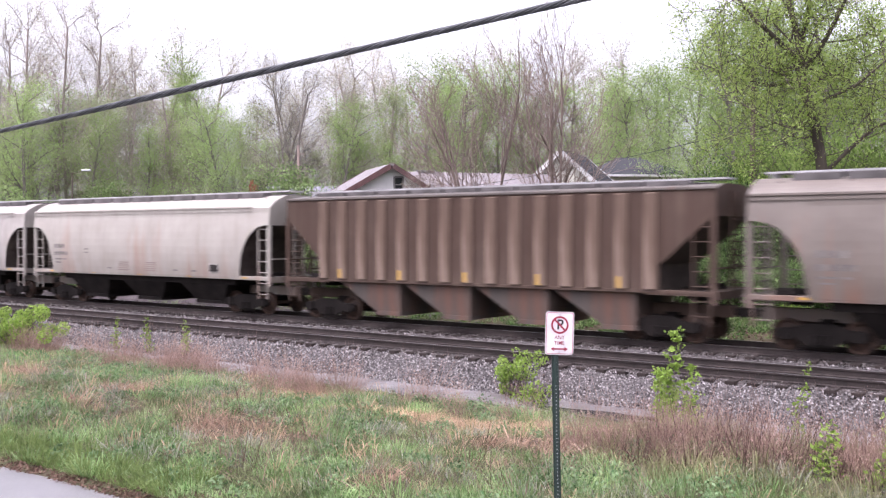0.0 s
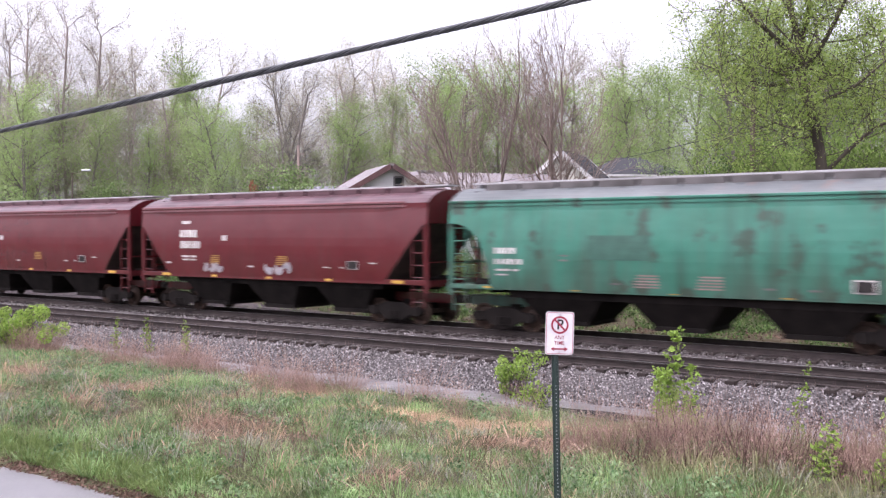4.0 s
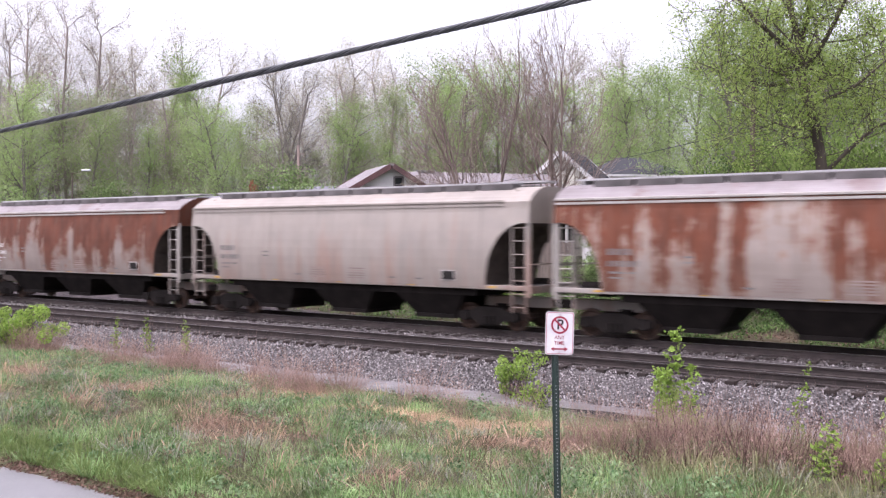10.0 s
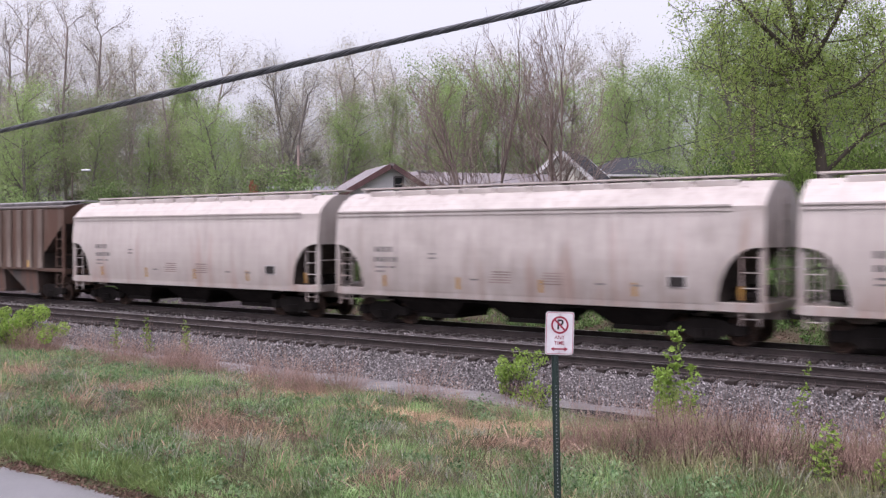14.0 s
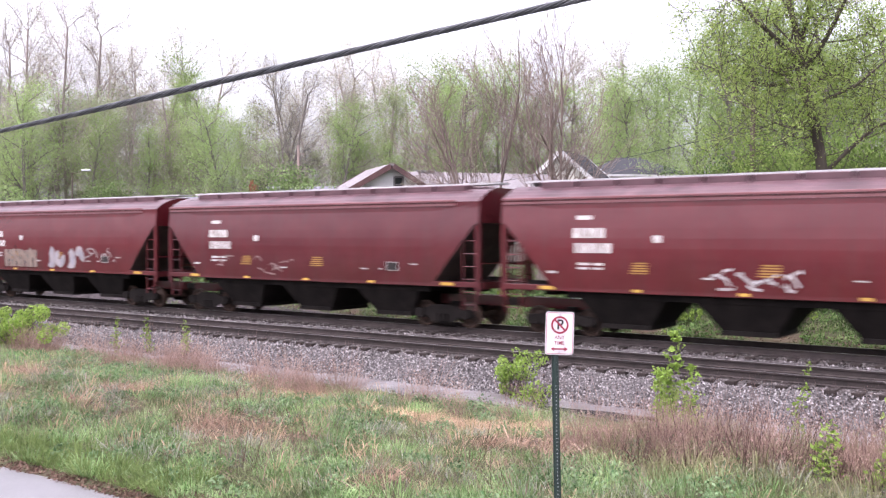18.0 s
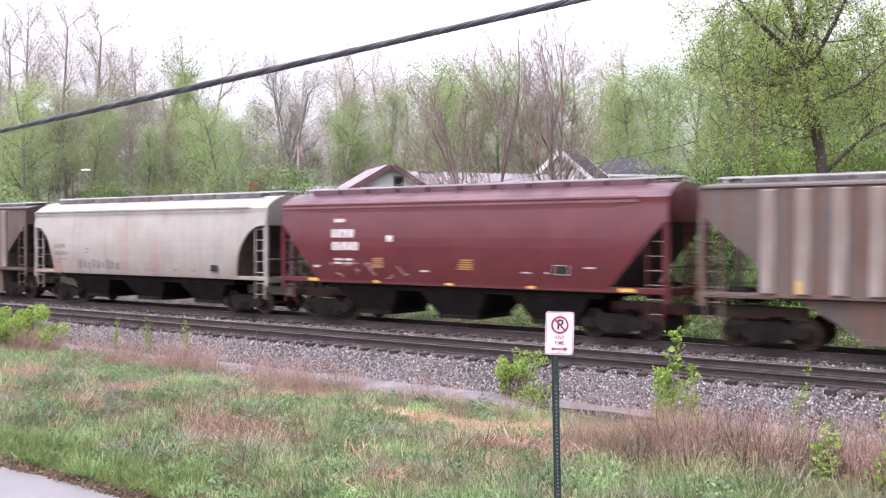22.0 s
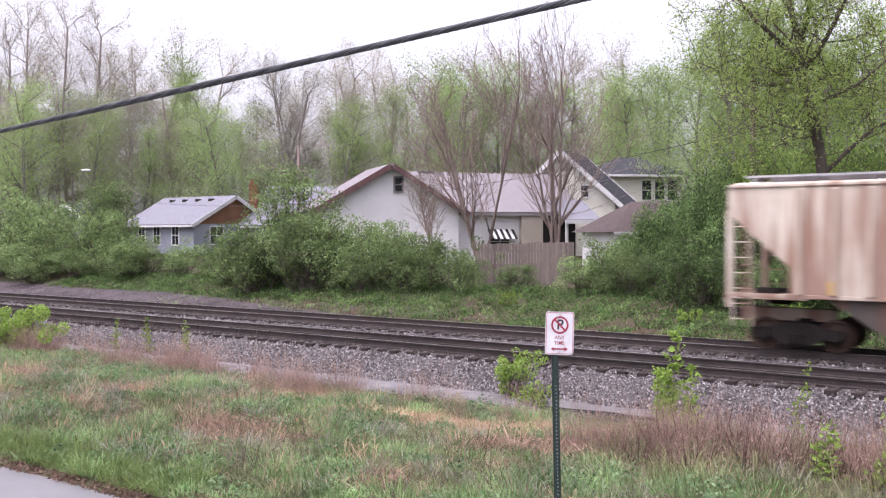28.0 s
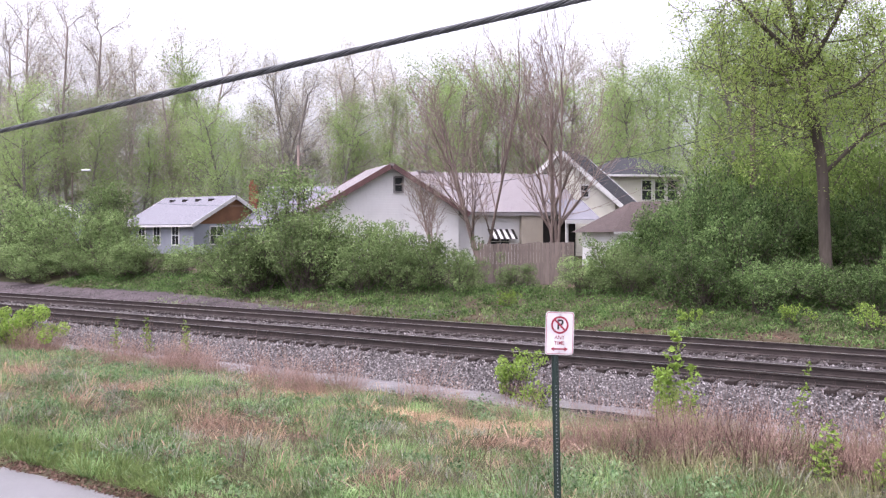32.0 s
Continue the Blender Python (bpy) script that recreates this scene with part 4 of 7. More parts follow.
def build_train():
    paints = wagon_paints()
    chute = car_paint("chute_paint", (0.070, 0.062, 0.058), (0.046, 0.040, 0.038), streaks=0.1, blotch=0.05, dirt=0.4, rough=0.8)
    rng = random.Random(5)
    for i, (kind, paint, label) in enumerate(TRAIN):
        L = START[i] - START[i + 1]
        roof = paints["maroon_roof"] if kind is STRAIGHT else paints["green_roof"] if paint == "green" else paints["roof_grey"] if paint.startswith("rust") else paints["roof_dark"] if kind is RIBBED and "cream" not in paint and paint != "pink" else paints[paint]
        trim = paints["pale_b"] if paint.startswith("rust") else None
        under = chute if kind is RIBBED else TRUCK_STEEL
        w, sets = hopper_wagon(kind, L, paints[paint], roof, label, under, trim, paints.get(paint + "_rib"), 0.17 if paint in ("cream", "pink") else 0.40, paints["maroon_highlight"] if kind is STRAIGHT else None)
        stencils(w, kind, paint, L, rng)
        left = -L / 2 + 0.42
        if i == 18:
            graffiti(w, kind, left + 3.6, left + 6.3, 1.45, 2.42, 4, SPRAY_TAN, SPRAY_DARK, 3, False, True)
            graffiti(w, kind, left + 7.0, left + 10.0, 1.45, 2.50, 4, SPRAY_BLUE, SPRAY_GREY, 5)
            scrawl(w, kind, left + 10.4, left + 12.0, 1.8, 2.3, 7, SPRAY_GREY, 8)
        if i == 16:
            scrawl(w, kind, left + 6.7, left + 8.6, 1.6, 2.05, 11, SPRAY_WHITE, 4)
        if i == 5:
            graffiti(w, kind, left + 3.7, left + 4.9, 1.58, 1.95, 3, SPRAY_BLUE, SPRAY_GREY, 6)
            graffiti(w, kind, left + 7.2, left + 8.6, 1.58, 2.0, 3, SPRAY_BLUE, SPRAY_GREY, 9)
        if i in (17, 20):
            scrawl(w, kind, left + 2.5, left + 6.5, 1.6, 2.1, 9, SPRAY_DULL, 5 + i, 0.025)
        if i == 21:
            for k in range(9):
                x = left + 3.5 + 0.33 * k
                mark(w, x, x + 0.22, 1.62 + 0.05 * (k % 2), 2.02 - 0.06 * (k % 3), DARK_MARK, kind)
        if i == 4:
            mark(w, left + 4.9, left + 6.8, 2.35, 3.05, GREEN_PANEL, kind, "painted_panel")
        if i == 23:
            graffiti(w, kind, left + 4.6, left + 7.0, 1.50, 2.30, 5, SPRAY_DARK, SPRAY_BLACK, 11, True, True)
            graffiti(w, kind, left + 7.6, left + 11.3, 1.50, 2.30, 7, SPRAY_DARK, SPRAY_BLACK, 12, True, True)
        WAGONS.append((w, (START[i] + START[i + 1]) / 2 - 0.42, sets))


def run(t):
    """Metres that the train has gone since the start."""
    return SPEED * t + SLOWING * t * t


def motions():
    for w, s0, sets in WAGONS:
        walk(w, [(t, track_pose(s0 + run(t), FAR_TRACK, 0)) for t in (0, 4, 8, 12, 16, 20, 24, 28, 32)])
        # wheels turn while their wagon is near the view
        t0 = max(0.0, min(31.0, (-62 - s0) / SPEED))
        t1 = min(32.0, max(0.5, (8 - s0) / SPEED + 0.5))
        for ws, dx in sets:
            rows, t = [], t0
            if t0 > 0:
                rows.append((0, pose(dx, 0, WHEEL_R, 0, math.degrees(run(t0) / WHEEL_R), 0)))
            while t < t1:
                rows.append((t, pose(dx, 0, WHEEL_R, 0, math.degrees(run(t) / WHEEL_R), 0)))
                t += 1 / 30
            rows.append((t, pose(dx, 0, WHEEL_R, 0, math.degrees(run(t) / WHEEL_R), 0)))
            if t < 31.9:
                rows.append((32, pose(dx, 0, WHEEL_R, 0, math.degrees(run(t) / WHEEL_R), 0)))
            walk(ws, rows)
# ---------------------------------------------------------------- plants
def tube_arrays(segs, sides):
    """Tapered tubes for all branch pieces at once: rows of start, end, two radii."""
    s = np.asarray(segs, float)
    a, b, ra, rb = s[:, 0:3], s[:, 3:6], s[:, 6], s[:, 7]
    d = b - a
    d /= np.maximum(np.linalg.norm(d, axis=1, keepdims=True), 1e-6)
    ref = np.where(np.abs(d[:, 2:3]) < 0.9, [[0, 0, 1.0]], [[1.0, 0, 0]])
    x = np.cross(d, ref)
    x /= np.linalg.norm(x, axis=1, keepdims=True)
    y = np.cross(d, x)
    ang = np.arange(sides) * math.tau / sides
    ring = np.cos(ang)[None, :, None] * x[:, None, :] + np.sin(ang)[None, :, None] * y[:, None, :]
    b = b + d * rb[:, None] * 0.35
    v = np.concatenate([a[:, None] + ring * ra[:, None, None], b[:, None] + ring * rb[:, None, None]], 1)
    i = np.arange(sides)
    j = (i + 1) % sides
    f = np.stack([i, j, j + sides, i + sides], 1)
    faces = f[None] + (2 * sides) * np.arange(len(s))[:, None, None]
    return v.reshape(-1, 3), faces.reshape(-1, 4)


def leaf_arrays(points, size, rng, up=0.7, facing=None, corners=4):
    """A leaf at each point, turned at random and leaning to the light."""
    n = len(points)
    d = rng.normal(size=(n, 3))
    d /= np.linalg.norm(d, axis=1, keepdims=True)
    nrm = rng.normal(size=(n, 3)) + [0, 0, up * 2]
    if facing is not None:
        nrm = nrm * 0.30 + facing * 1.2
    side = np.cross(d, nrm)
    side /= np.maximum(np.linalg.norm(side, axis=1, keepdims=True), 1e-6)
    s = (size * (0.6 + 0.8 * rng.random(n)))[:, None]
    v = np.stack([points - d * s * 0.5, points + side * s * 0.33, points + d * s * 0.55, points - side * s * 0.33], 1)
    v = v[:, :corners]
    return v.reshape(-1, 3), np.arange(corners * n).reshape(-1, corners)


def grow(rng, spec):
    """Branch pieces and leaf places of one tree. spec: height, r, fork (height of the first limbs), limbs, angle, reach, levels, wander, leafy, stems."""
    segs, tips = [], []

    def limb(p, d, length, r, level):
        n = spec.get("joints", (7, 5, 3, 2, 2))[level]
        step = length / n
        pts = [p]
        for i in range(n):
            d = d + rng.normal(size=3) * spec["wander"] * (0.5 if level == 0 else 1.0)
            d[2] += spec.get("lift", 0.05) * (0 if level == 0 else 1)
            d = d / np.linalg.norm(d)
            q = p + d * step
            r2 = r * (1 - 0.55 / n) if level == 0 else r * (1 - 0.75 / n)
            segs.append((*p, *q, max(r, spec["thin"]), max(r2, spec["thin"])))
            p, r = q, r2
            pts.append(p)
            if level >= spec["levels"] - 1 and (i > 0 or "limbs" not in spec):
                tips.append((p, step))
            if level < spec["levels"]:
                frac = (i + 1) / n
                if level == 0 and frac * length < spec["fork"]:
                    continue
                kids = spec["kids"][level]
                for _ in range(kids):
                    az = rng.uniform(0, math.tau)
                    ref = np.cross(d, [0.3, 0.2, 1.0])
                    ref /= np.linalg.norm(ref)
                    oth = np.cross(d, ref)
                    ang = radians(spec["angle"] + rng.normal() * 10)
                    nd = d * math.cos(ang) + (ref * math.cos(az) + oth * math.sin(az)) * math.sin(ang)
                    shape = 1.0 - 0.55 * frac if level == 0 else 1.0 - 0.35 * frac
                    limb(p, nd, length * spec["reach"][level] * shape * rng.uniform(0.7, 1.2), r * rng.uniform(0.45, 0.65) * spec.get("fine", 1.0), level + 1)

    for r0, r1, *line in spec.get("limbs", ()):
        # given limbs: smooth pieces along each, then twigs past the fork
        line = [np.array(p, float) for p in line]
        n = len(line) - 1
        for i in range(n):
            for j in range(3):
                a, b = line[i] + (line[i + 1] - line[i]) * j / 3, line[i] + (line[i + 1] - line[i]) * (j + 1) / 3
                f0, f1 = (i + j / 3) / n, (i + (j + 1) / 3) / n
                a, b = (x + 0.10 * min(1.0, 8 * r1) * np.array([math.sin(9 * f + r0 * 90), math.cos(7 * f + r0 * 70), 0]) * (f > 0) * (f < 1) for x, f in ((a, f0), (b, f1)))
                segs.append((*a, *b, r0 + (r1 - r0) * f0, r0 + (r1 - r0) * f1))
                if b[2] > 5.2 and (r0 < 0.2 or b[2] > 7.5) and f1 > 0.2:
                    for _ in range(2):
                        d = rng.normal(size=3) + [0, 0, 0.3]
                        limb(b, d / np.linalg.norm(d), rng.uniform(1.4, 2.8), max(0.016, (r0 + (r1 - r0) * f1) * 0.35), 2)
    for k in range(0 if "limbs" in spec else spec.get("stems", 1)):
        lean = spec.get("lean", 0.06)
        d = np.array([rng.normal() * lean, rng.normal() * lean, 1.0])
        limb(np.array([rng.normal() * 0.15, rng.normal() * 0.15, -0.25]) if k else np.array([0, 0, -0.25]), d / np.linalg.norm(d), spec["height"] * rng.uniform(0.85, 1.0), spec["r"] * (1 if k == 0 else 0.8), 0)
    return segs, tips


def make_tree(name, label, category, seed, spec, bark, leaves, m):
    rng = np.random.default_rng(seed)
    segs, tips = grow(rng, spec)
    t = thing(name, label, category, m, spec.get("group", ""))
    big = [s for s in segs if s[6] >= spec.get("split", 0.05)]
    fine = [s for s in segs if s[6] < spec.get("split", 0.05)]
    me = fast_mesh("trunk", *tube_arrays(big, 8))
    me.polygons.foreach_set("use_smooth", [True] * len(me.polygons))
    link("trunk", me, bark, t)
    if spec.get("drop"):
        fine = [s for s in fine if s[6] > spec["thin"] * 1.4 or rng.random() > spec["drop"]]
    if fine:
        link("fine_branch", fast_mesh("fine_branch", *tube_arrays(fine, 3)), bark, t)["kind"] = "stuff"
    tips = [p for p in tips if rng.random() < spec.get("tips", 1.0)]
    if spec["leaf"] and tips:
        pts = np.array([p for p, _ in tips])
        rep = np.repeat(pts, spec["per_tip"], axis=0)
        rep = rep + rng.normal(size=rep.shape) * spec["spread"]
        rep = rep[rng.random(len(rep)) < spec.get("keep", 1.0)]
        link("crown", fast_mesh("crown", *leaf_arrays(rep, spec["leaf"], rng, corners=spec.get("corners", 4))), leaves, t)
    return t


def make_bush(name, label, category, seed, wide, tall, count, leaf, leaves, bark, m, lobes=16, group="", column=False):
    """A shrub: stems from the ground and leaves thick on uneven lobes."""
    rng = np.random.default_rng(seed)
    t = thing(name, label, category, m, group)
    lobes *= 3
    c = rng.normal(size=(lobes, 3)) * [wide * 0.24, wide * 0.24, tall * 0.20]
    c[:, 2] += tall * 0.50
    c[:, 2] = np.clip(c[:, 2], tall * 0.16, tall * 0.84)
    if column:
        c[:, 2] = np.linspace(0.25, 0.93, lobes) * tall
        c[:, :2] *= np.linspace(1.2, 0.5, lobes)[:, None]
    r = rng.uniform(0.07, 0.19, lobes) * min(wide, tall)
    which = rng.choice(lobes, count, p=r ** 2 / (r ** 2).sum())
    d = rng.normal(size=(count, 3))
    d /= np.linalg.norm(d, axis=1, keepdims=True)
    pts = c[which] + d * (r[which] * np.cbrt(rng.uniform(0.62, 1.22, count)))[:, None]
    keep = pts[:, 2] > 0.05
    pts, d = pts[keep], d[keep]
    segs = []
    for i in range(lobes):
        base = np.array([rng.normal() * wide * 0.08, rng.normal() * wide * 0.08, -0.1])
        mid = base * 0.5 + c[i] * 0.5 + rng.normal(size=3) * 0.1
        th = min(0.035, 0.006 + 0.005 * tall)
        segs += [(*base, *mid, th, th * 0.7), (*mid, *c[i], th * 0.7, th * 0.35)]
        for _ in range(4):
            segs.append((*c[i], *(c[i] + rng.normal(size=3) * r[i] * 0.7), th * 0.35, th * 0.2))
    link("stem", fast_mesh("stem", *tube_arrays(segs, 5)), bark, t)
    link("crown", fast_mesh("crown", *leaf_arrays(pts, leaf, rng, 0.5, d)), leaves, t)
    return t


BARK = plain("grey_brown_bark", (0.114, 0.095, 0.0798), (0.0684, 0.057, 0.0494), 2, 14, 0.95, squash=(1, 1, 0.2), depth=0.02)
# BARK_PALE and BARK_MIST are paled to stand in for distance haze
BARK_PALE = plain("haze_paled_pinkish_bark", (0.33, 0.282, 0.262), (0.25, 0.212, 0.197), 2, 14, 0.95, squash=(1, 1, 0.2), depth=0.02)
BARK_RED = plain("reddish_bark", (0.245, 0.190, 0.168), (0.175, 0.135, 0.119), 2, 14, 0.95, squash=(1, 1, 0.2), depth=0.02)
BARK_MIST = plain("haze_paled_grey_bark", (0.190, 0.170, 0.158), (0.140, 0.124, 0.115), 2, 14, 0.95, squash=(1, 1, 0.2), depth=0.02)
LEAF_SPRING = leafy("spring_leaves", [(0.197, 0.297, 0.065), (0.320, 0.424, 0.119), (0.255, 0.358, 0.088), (0.372, 0.456, 0.158)], 0.55)
LEAF_VIVID = leafy("vivid_spring_leaves", [(0.148, 0.236, 0.061), (0.225, 0.314, 0.103), (0.183, 0.276, 0.079), (0.249, 0.328, 0.128)], 0.6)
# far leaf colours are paled too, the haze put into their tone
LEAF_FAR = leafy("haze_paled_leaves", [(0.199, 0.286, 0.101), (0.286, 0.383, 0.152), (0.239, 0.335, 0.124), (0.268, 0.335, 0.163)], 0.55)
LEAF_OLIVE = leafy("olive_leaves", [(0.199, 0.235, 0.124), (0.265, 0.304, 0.171), (0.235, 0.273, 0.149)], 0.6)
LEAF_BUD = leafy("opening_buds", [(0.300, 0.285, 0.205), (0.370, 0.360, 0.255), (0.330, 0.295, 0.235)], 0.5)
LEAF_BUSH = leafy("shrub_leaves", [(0.098, 0.152, 0.057), (0.156, 0.218, 0.088), (0.123, 0.184, 0.071), (0.195, 0.260, 0.112)], 0.36, 0.34, 1.0, 0.5)
LEAF_BRIGHT = leafy("sapling_leaves", [(0.1368, 0.228, 0.038), (0.2432, 0.342, 0.0836), (0.1824, 0.2812, 0.0608)], 0.45)
# darker green than the other shrubs, with the great tree's shade in the colour
LEAF_DEEP = leafy("deep_shaded_leaves", [(0.035, 0.066, 0.026), (0.089, 0.140, 0.050), (0.058, 0.101, 0.038), (0.145, 0.211, 0.082)], 0.35, 0.3, 1.1, 0.55)
LEAF_MID = leafy("understorey_leaves", [(0.108, 0.173, 0.042), (0.173, 0.254, 0.073), (0.136, 0.209, 0.056), (0.220, 0.302, 0.094)], 0.5, 0.25, 0.7, 0.35)
LEAF_IVY = leafy("ground_ivy_leaves", [(0.040, 0.082, 0.028), (0.084, 0.140, 0.049), (0.054, 0.101, 0.037), (0.118, 0.182, 0.064)], 0.35, 0.0, 0.8, 0.5)
GRASS_GREEN = leafy("green_blades", [(0.047, 0.084, 0.031), (0.155, 0.206, 0.085), (0.102, 0.152, 0.060), (0.274, 0.305, 0.179)], 0.3, 0.0, 1.1, 0.55)
GRASS_LUSH = leafy("lush_blades", [(0.061, 0.127, 0.039), (0.165, 0.268, 0.099), (0.104, 0.192, 0.068), (0.259, 0.351, 0.180)], 0.35, 0.0, 1.1, 0.55)
GRASS_VIVID = leafy("vivid_blades", [(0.088, 0.138, 0.043), (0.182, 0.237, 0.089), (0.131, 0.182, 0.063)], 0.4, 0.0, 1.6, 0.3)
GRASS_BLUE = leafy("blue_green_blades", [(0.092, 0.120, 0.081), (0.334, 0.325, 0.276), (0.174, 0.200, 0.148)], 0.3, 0.0, 0.9, 0.45)
GRASS_OLIVE = leafy("olive_blades", [(0.130, 0.140, 0.060), (0.220, 0.225, 0.115), (0.180, 0.170, 0.095), (0.270, 0.245, 0.160)], 0.3, 0.0, 1.6, 0.35)
GRASS_DRY = leafy("dry_blades", [(0.34, 0.225, 0.150), (0.50, 0.365, 0.255), (0.29, 0.185, 0.130), (0.42, 0.300, 0.200)], 0.3, 0.0, 2.0, 0.3)
GRASS_FALLEN = leafy("fallen_dead_blades", [(0.162, 0.092, 0.072), (0.357, 0.240, 0.184), (0.221, 0.132, 0.104), (0.408, 0.296, 0.224)], 0.3, 0.0, 2.0, 0.35)
GRASS_PINK = leafy("dead_stalks", [(0.150, 0.092, 0.078), (0.345, 0.240, 0.200), (0.220, 0.142, 0.120), (0.29, 0.20, 0.168)], 0.3, 0.0, 2.0, 0.35)
STALK_DARK = leafy("dark_dead_stalks", [(0.060, 0.036, 0.032), (0.125, 0.080, 0.068), (0.085, 0.052, 0.045)], 0.15, 0.0, 2.0, 0.3)
LEAF_HERB = leafy("herb_leaves", [(0.052, 0.104, 0.045), (0.138, 0.213, 0.102), (0.092, 0.159, 0.071), (0.201, 0.272, 0.156)], 0.3, 0.0, 1.2, 0.4)

BROAD = dict(height=15, r=0.17, fork=3.0, angle=50, reach=(0.42, 0.42, 0.42), kids=(3, 2, 1), levels=3, wander=0.10, thin=0.013, leaf=0.19, per_tip=11, spread=0.50, split=0.07, keep=0.62, drop=0.88, corners=3)
SLIM = dict(height=17, r=0.14, fork=3.0, angle=42, reach=(0.30, 0.42, 0.45), kids=(3, 2, 1), levels=3, wander=0.08, thin=0.013, leaf=0.18, per_tip=11, spread=0.50, split=0.07, keep=0.60, drop=0.88, corners=3)
BUDDING = dict(height=17, r=0.15, fork=4, angle=48, reach=(0.42, 0.48, 0.5), kids=(3, 2, 1), levels=3, wander=0.12, thin=0.013, leaf=0.13, per_tip=9, spread=0.45, split=0.06, keep=0.6, drop=0.55, corners=3)
BARE = dict(height=18, r=0.15, fork=4, angle=46, reach=(0.44, 0.5, 0.5), kids=(3, 2, 2), levels=3, wander=0.14, thin=0.010, leaf=0.085, per_tip=8, spread=0.40, split=0.06, keep=0.7, drop=0.2, corners=3)
VASE = dict(height=9.6, r=0.10, fork=1.8, angle=31, reach=(0.62, 0.55, 0.50), kids=(2, 2, 1), levels=3, wander=0.07, thin=0.007, leaf=0.05, per_tip=1, spread=0.08, split=0.03, keep=0.5, stems=4, lean=0.24, lift=0.07, joints=(7, 5, 4, 3))
GREAT = dict(angle=52, reach=(0.5, 0.5, 0.5), kids=(0, 2, 2), levels=3, wander=0.13, thin=0.010, leaf=0.085, per_tip=13, spread=0.20, tips=0.62, split=0.05, keep=0.9, lift=0.06, joints=(10, 6, 5, 4), fine=0.8)
# limbs of the great tree: radius at the foot and at the end, then points across, away and up
GREAT_LIMBS = [
    (0.25, 0.16, (-0.24, 0, -0.3), (-0.37, 0, 2.24), (-0.57, 0, 4.1), (-0.9, 0, 5.8), (-1.07, 0.05, 7.0), (-1.32, 0.1, 8.4), (-1.4, 0.1, 9.2)),
    (0.15, 0.04, (-1.4, 0.1, 9.1), (-1.74, 0.2, 10.8), (-2.05, 0.5, 12.9), (-2.3, 0.8, 15.6)),
    (0.12, 0.035, (-1.32, 0.1, 8.4), (-0.9, -0.2, 9.0), (-0.4, -0.5, 10.0), (0.2, -0.8, 11.3), (0.8, -1.0, 13.8)),
    (0.11, 0.035, (-1.4, 0.1, 9.2), (-0.95, 0.5, 10.7), (-0.6, 0.9, 13.2)),
    (0.12, 0.03, (-1.36, 0.1, 8.8), (-2.1, 0.0, 9.3), (-3.2, -0.4, 10.1), (-4.3, -0.7, 11.3), (-5.3, -0.9, 12.9)),
    (0.09, 0.025, (-0.50, 0, 4.6), (0.36, -0.3, 5.5), (1.1, -0.5, 6.2), (2.6, -0.8, 6.9), (4.2, -1.0, 7.4)),
    (0.05, 0.02, (-0.95, 0, 5.9), (-1.6, -0.4, 5.85), (-2.4, -0.9, 5.9)),
    (0.08, 0.025, (-1.07, 0.05, 7.1), (-0.4, -0.5, 7.35), (0.3, -0.8, 7.7), (1.6, -1.3, 8.9), (2.8, -1.6, 10.0)),
    (0.07, 0.022, (-1.0, 0, 6.5), (-2.0, -0.6, 6.2), (-3.0, -1.0, 6.4), (-4.6, -1.5, 7.3)),
    (0.06, 0.02, (-1.25, 0.1, 8.0), (-2.3, 0.6, 7.9), (-3.6, 1.0, 8.3), (-4.9, 1.3, 8.9)),
    (0.06, 0.02, (-1.2, 0.1, 7.7), (0.3, 0.8, 8.6), (1.8, 1.4, 9.2), (3.4, 1.8, 10.2)),
]


def earth(x, y):
    """Ground height under a plan position."""
    p = Vector((x, y, 0))
    return ground_z(p.dot(U), p.dot(V))


def stand(x, y, turn=0.0, z=0.0):
    return pose(x, y, earth(x, y) + z, 0, 0, turn)


def copies(master, rows):
    """More plants like the master: rows of x, y, turn, scale across and up."""
    for x, y, turn, sx, sz in rows:
        c = copy_thing(master, stand(x, y, turn))
        c.scale = (sx, sx, sz)
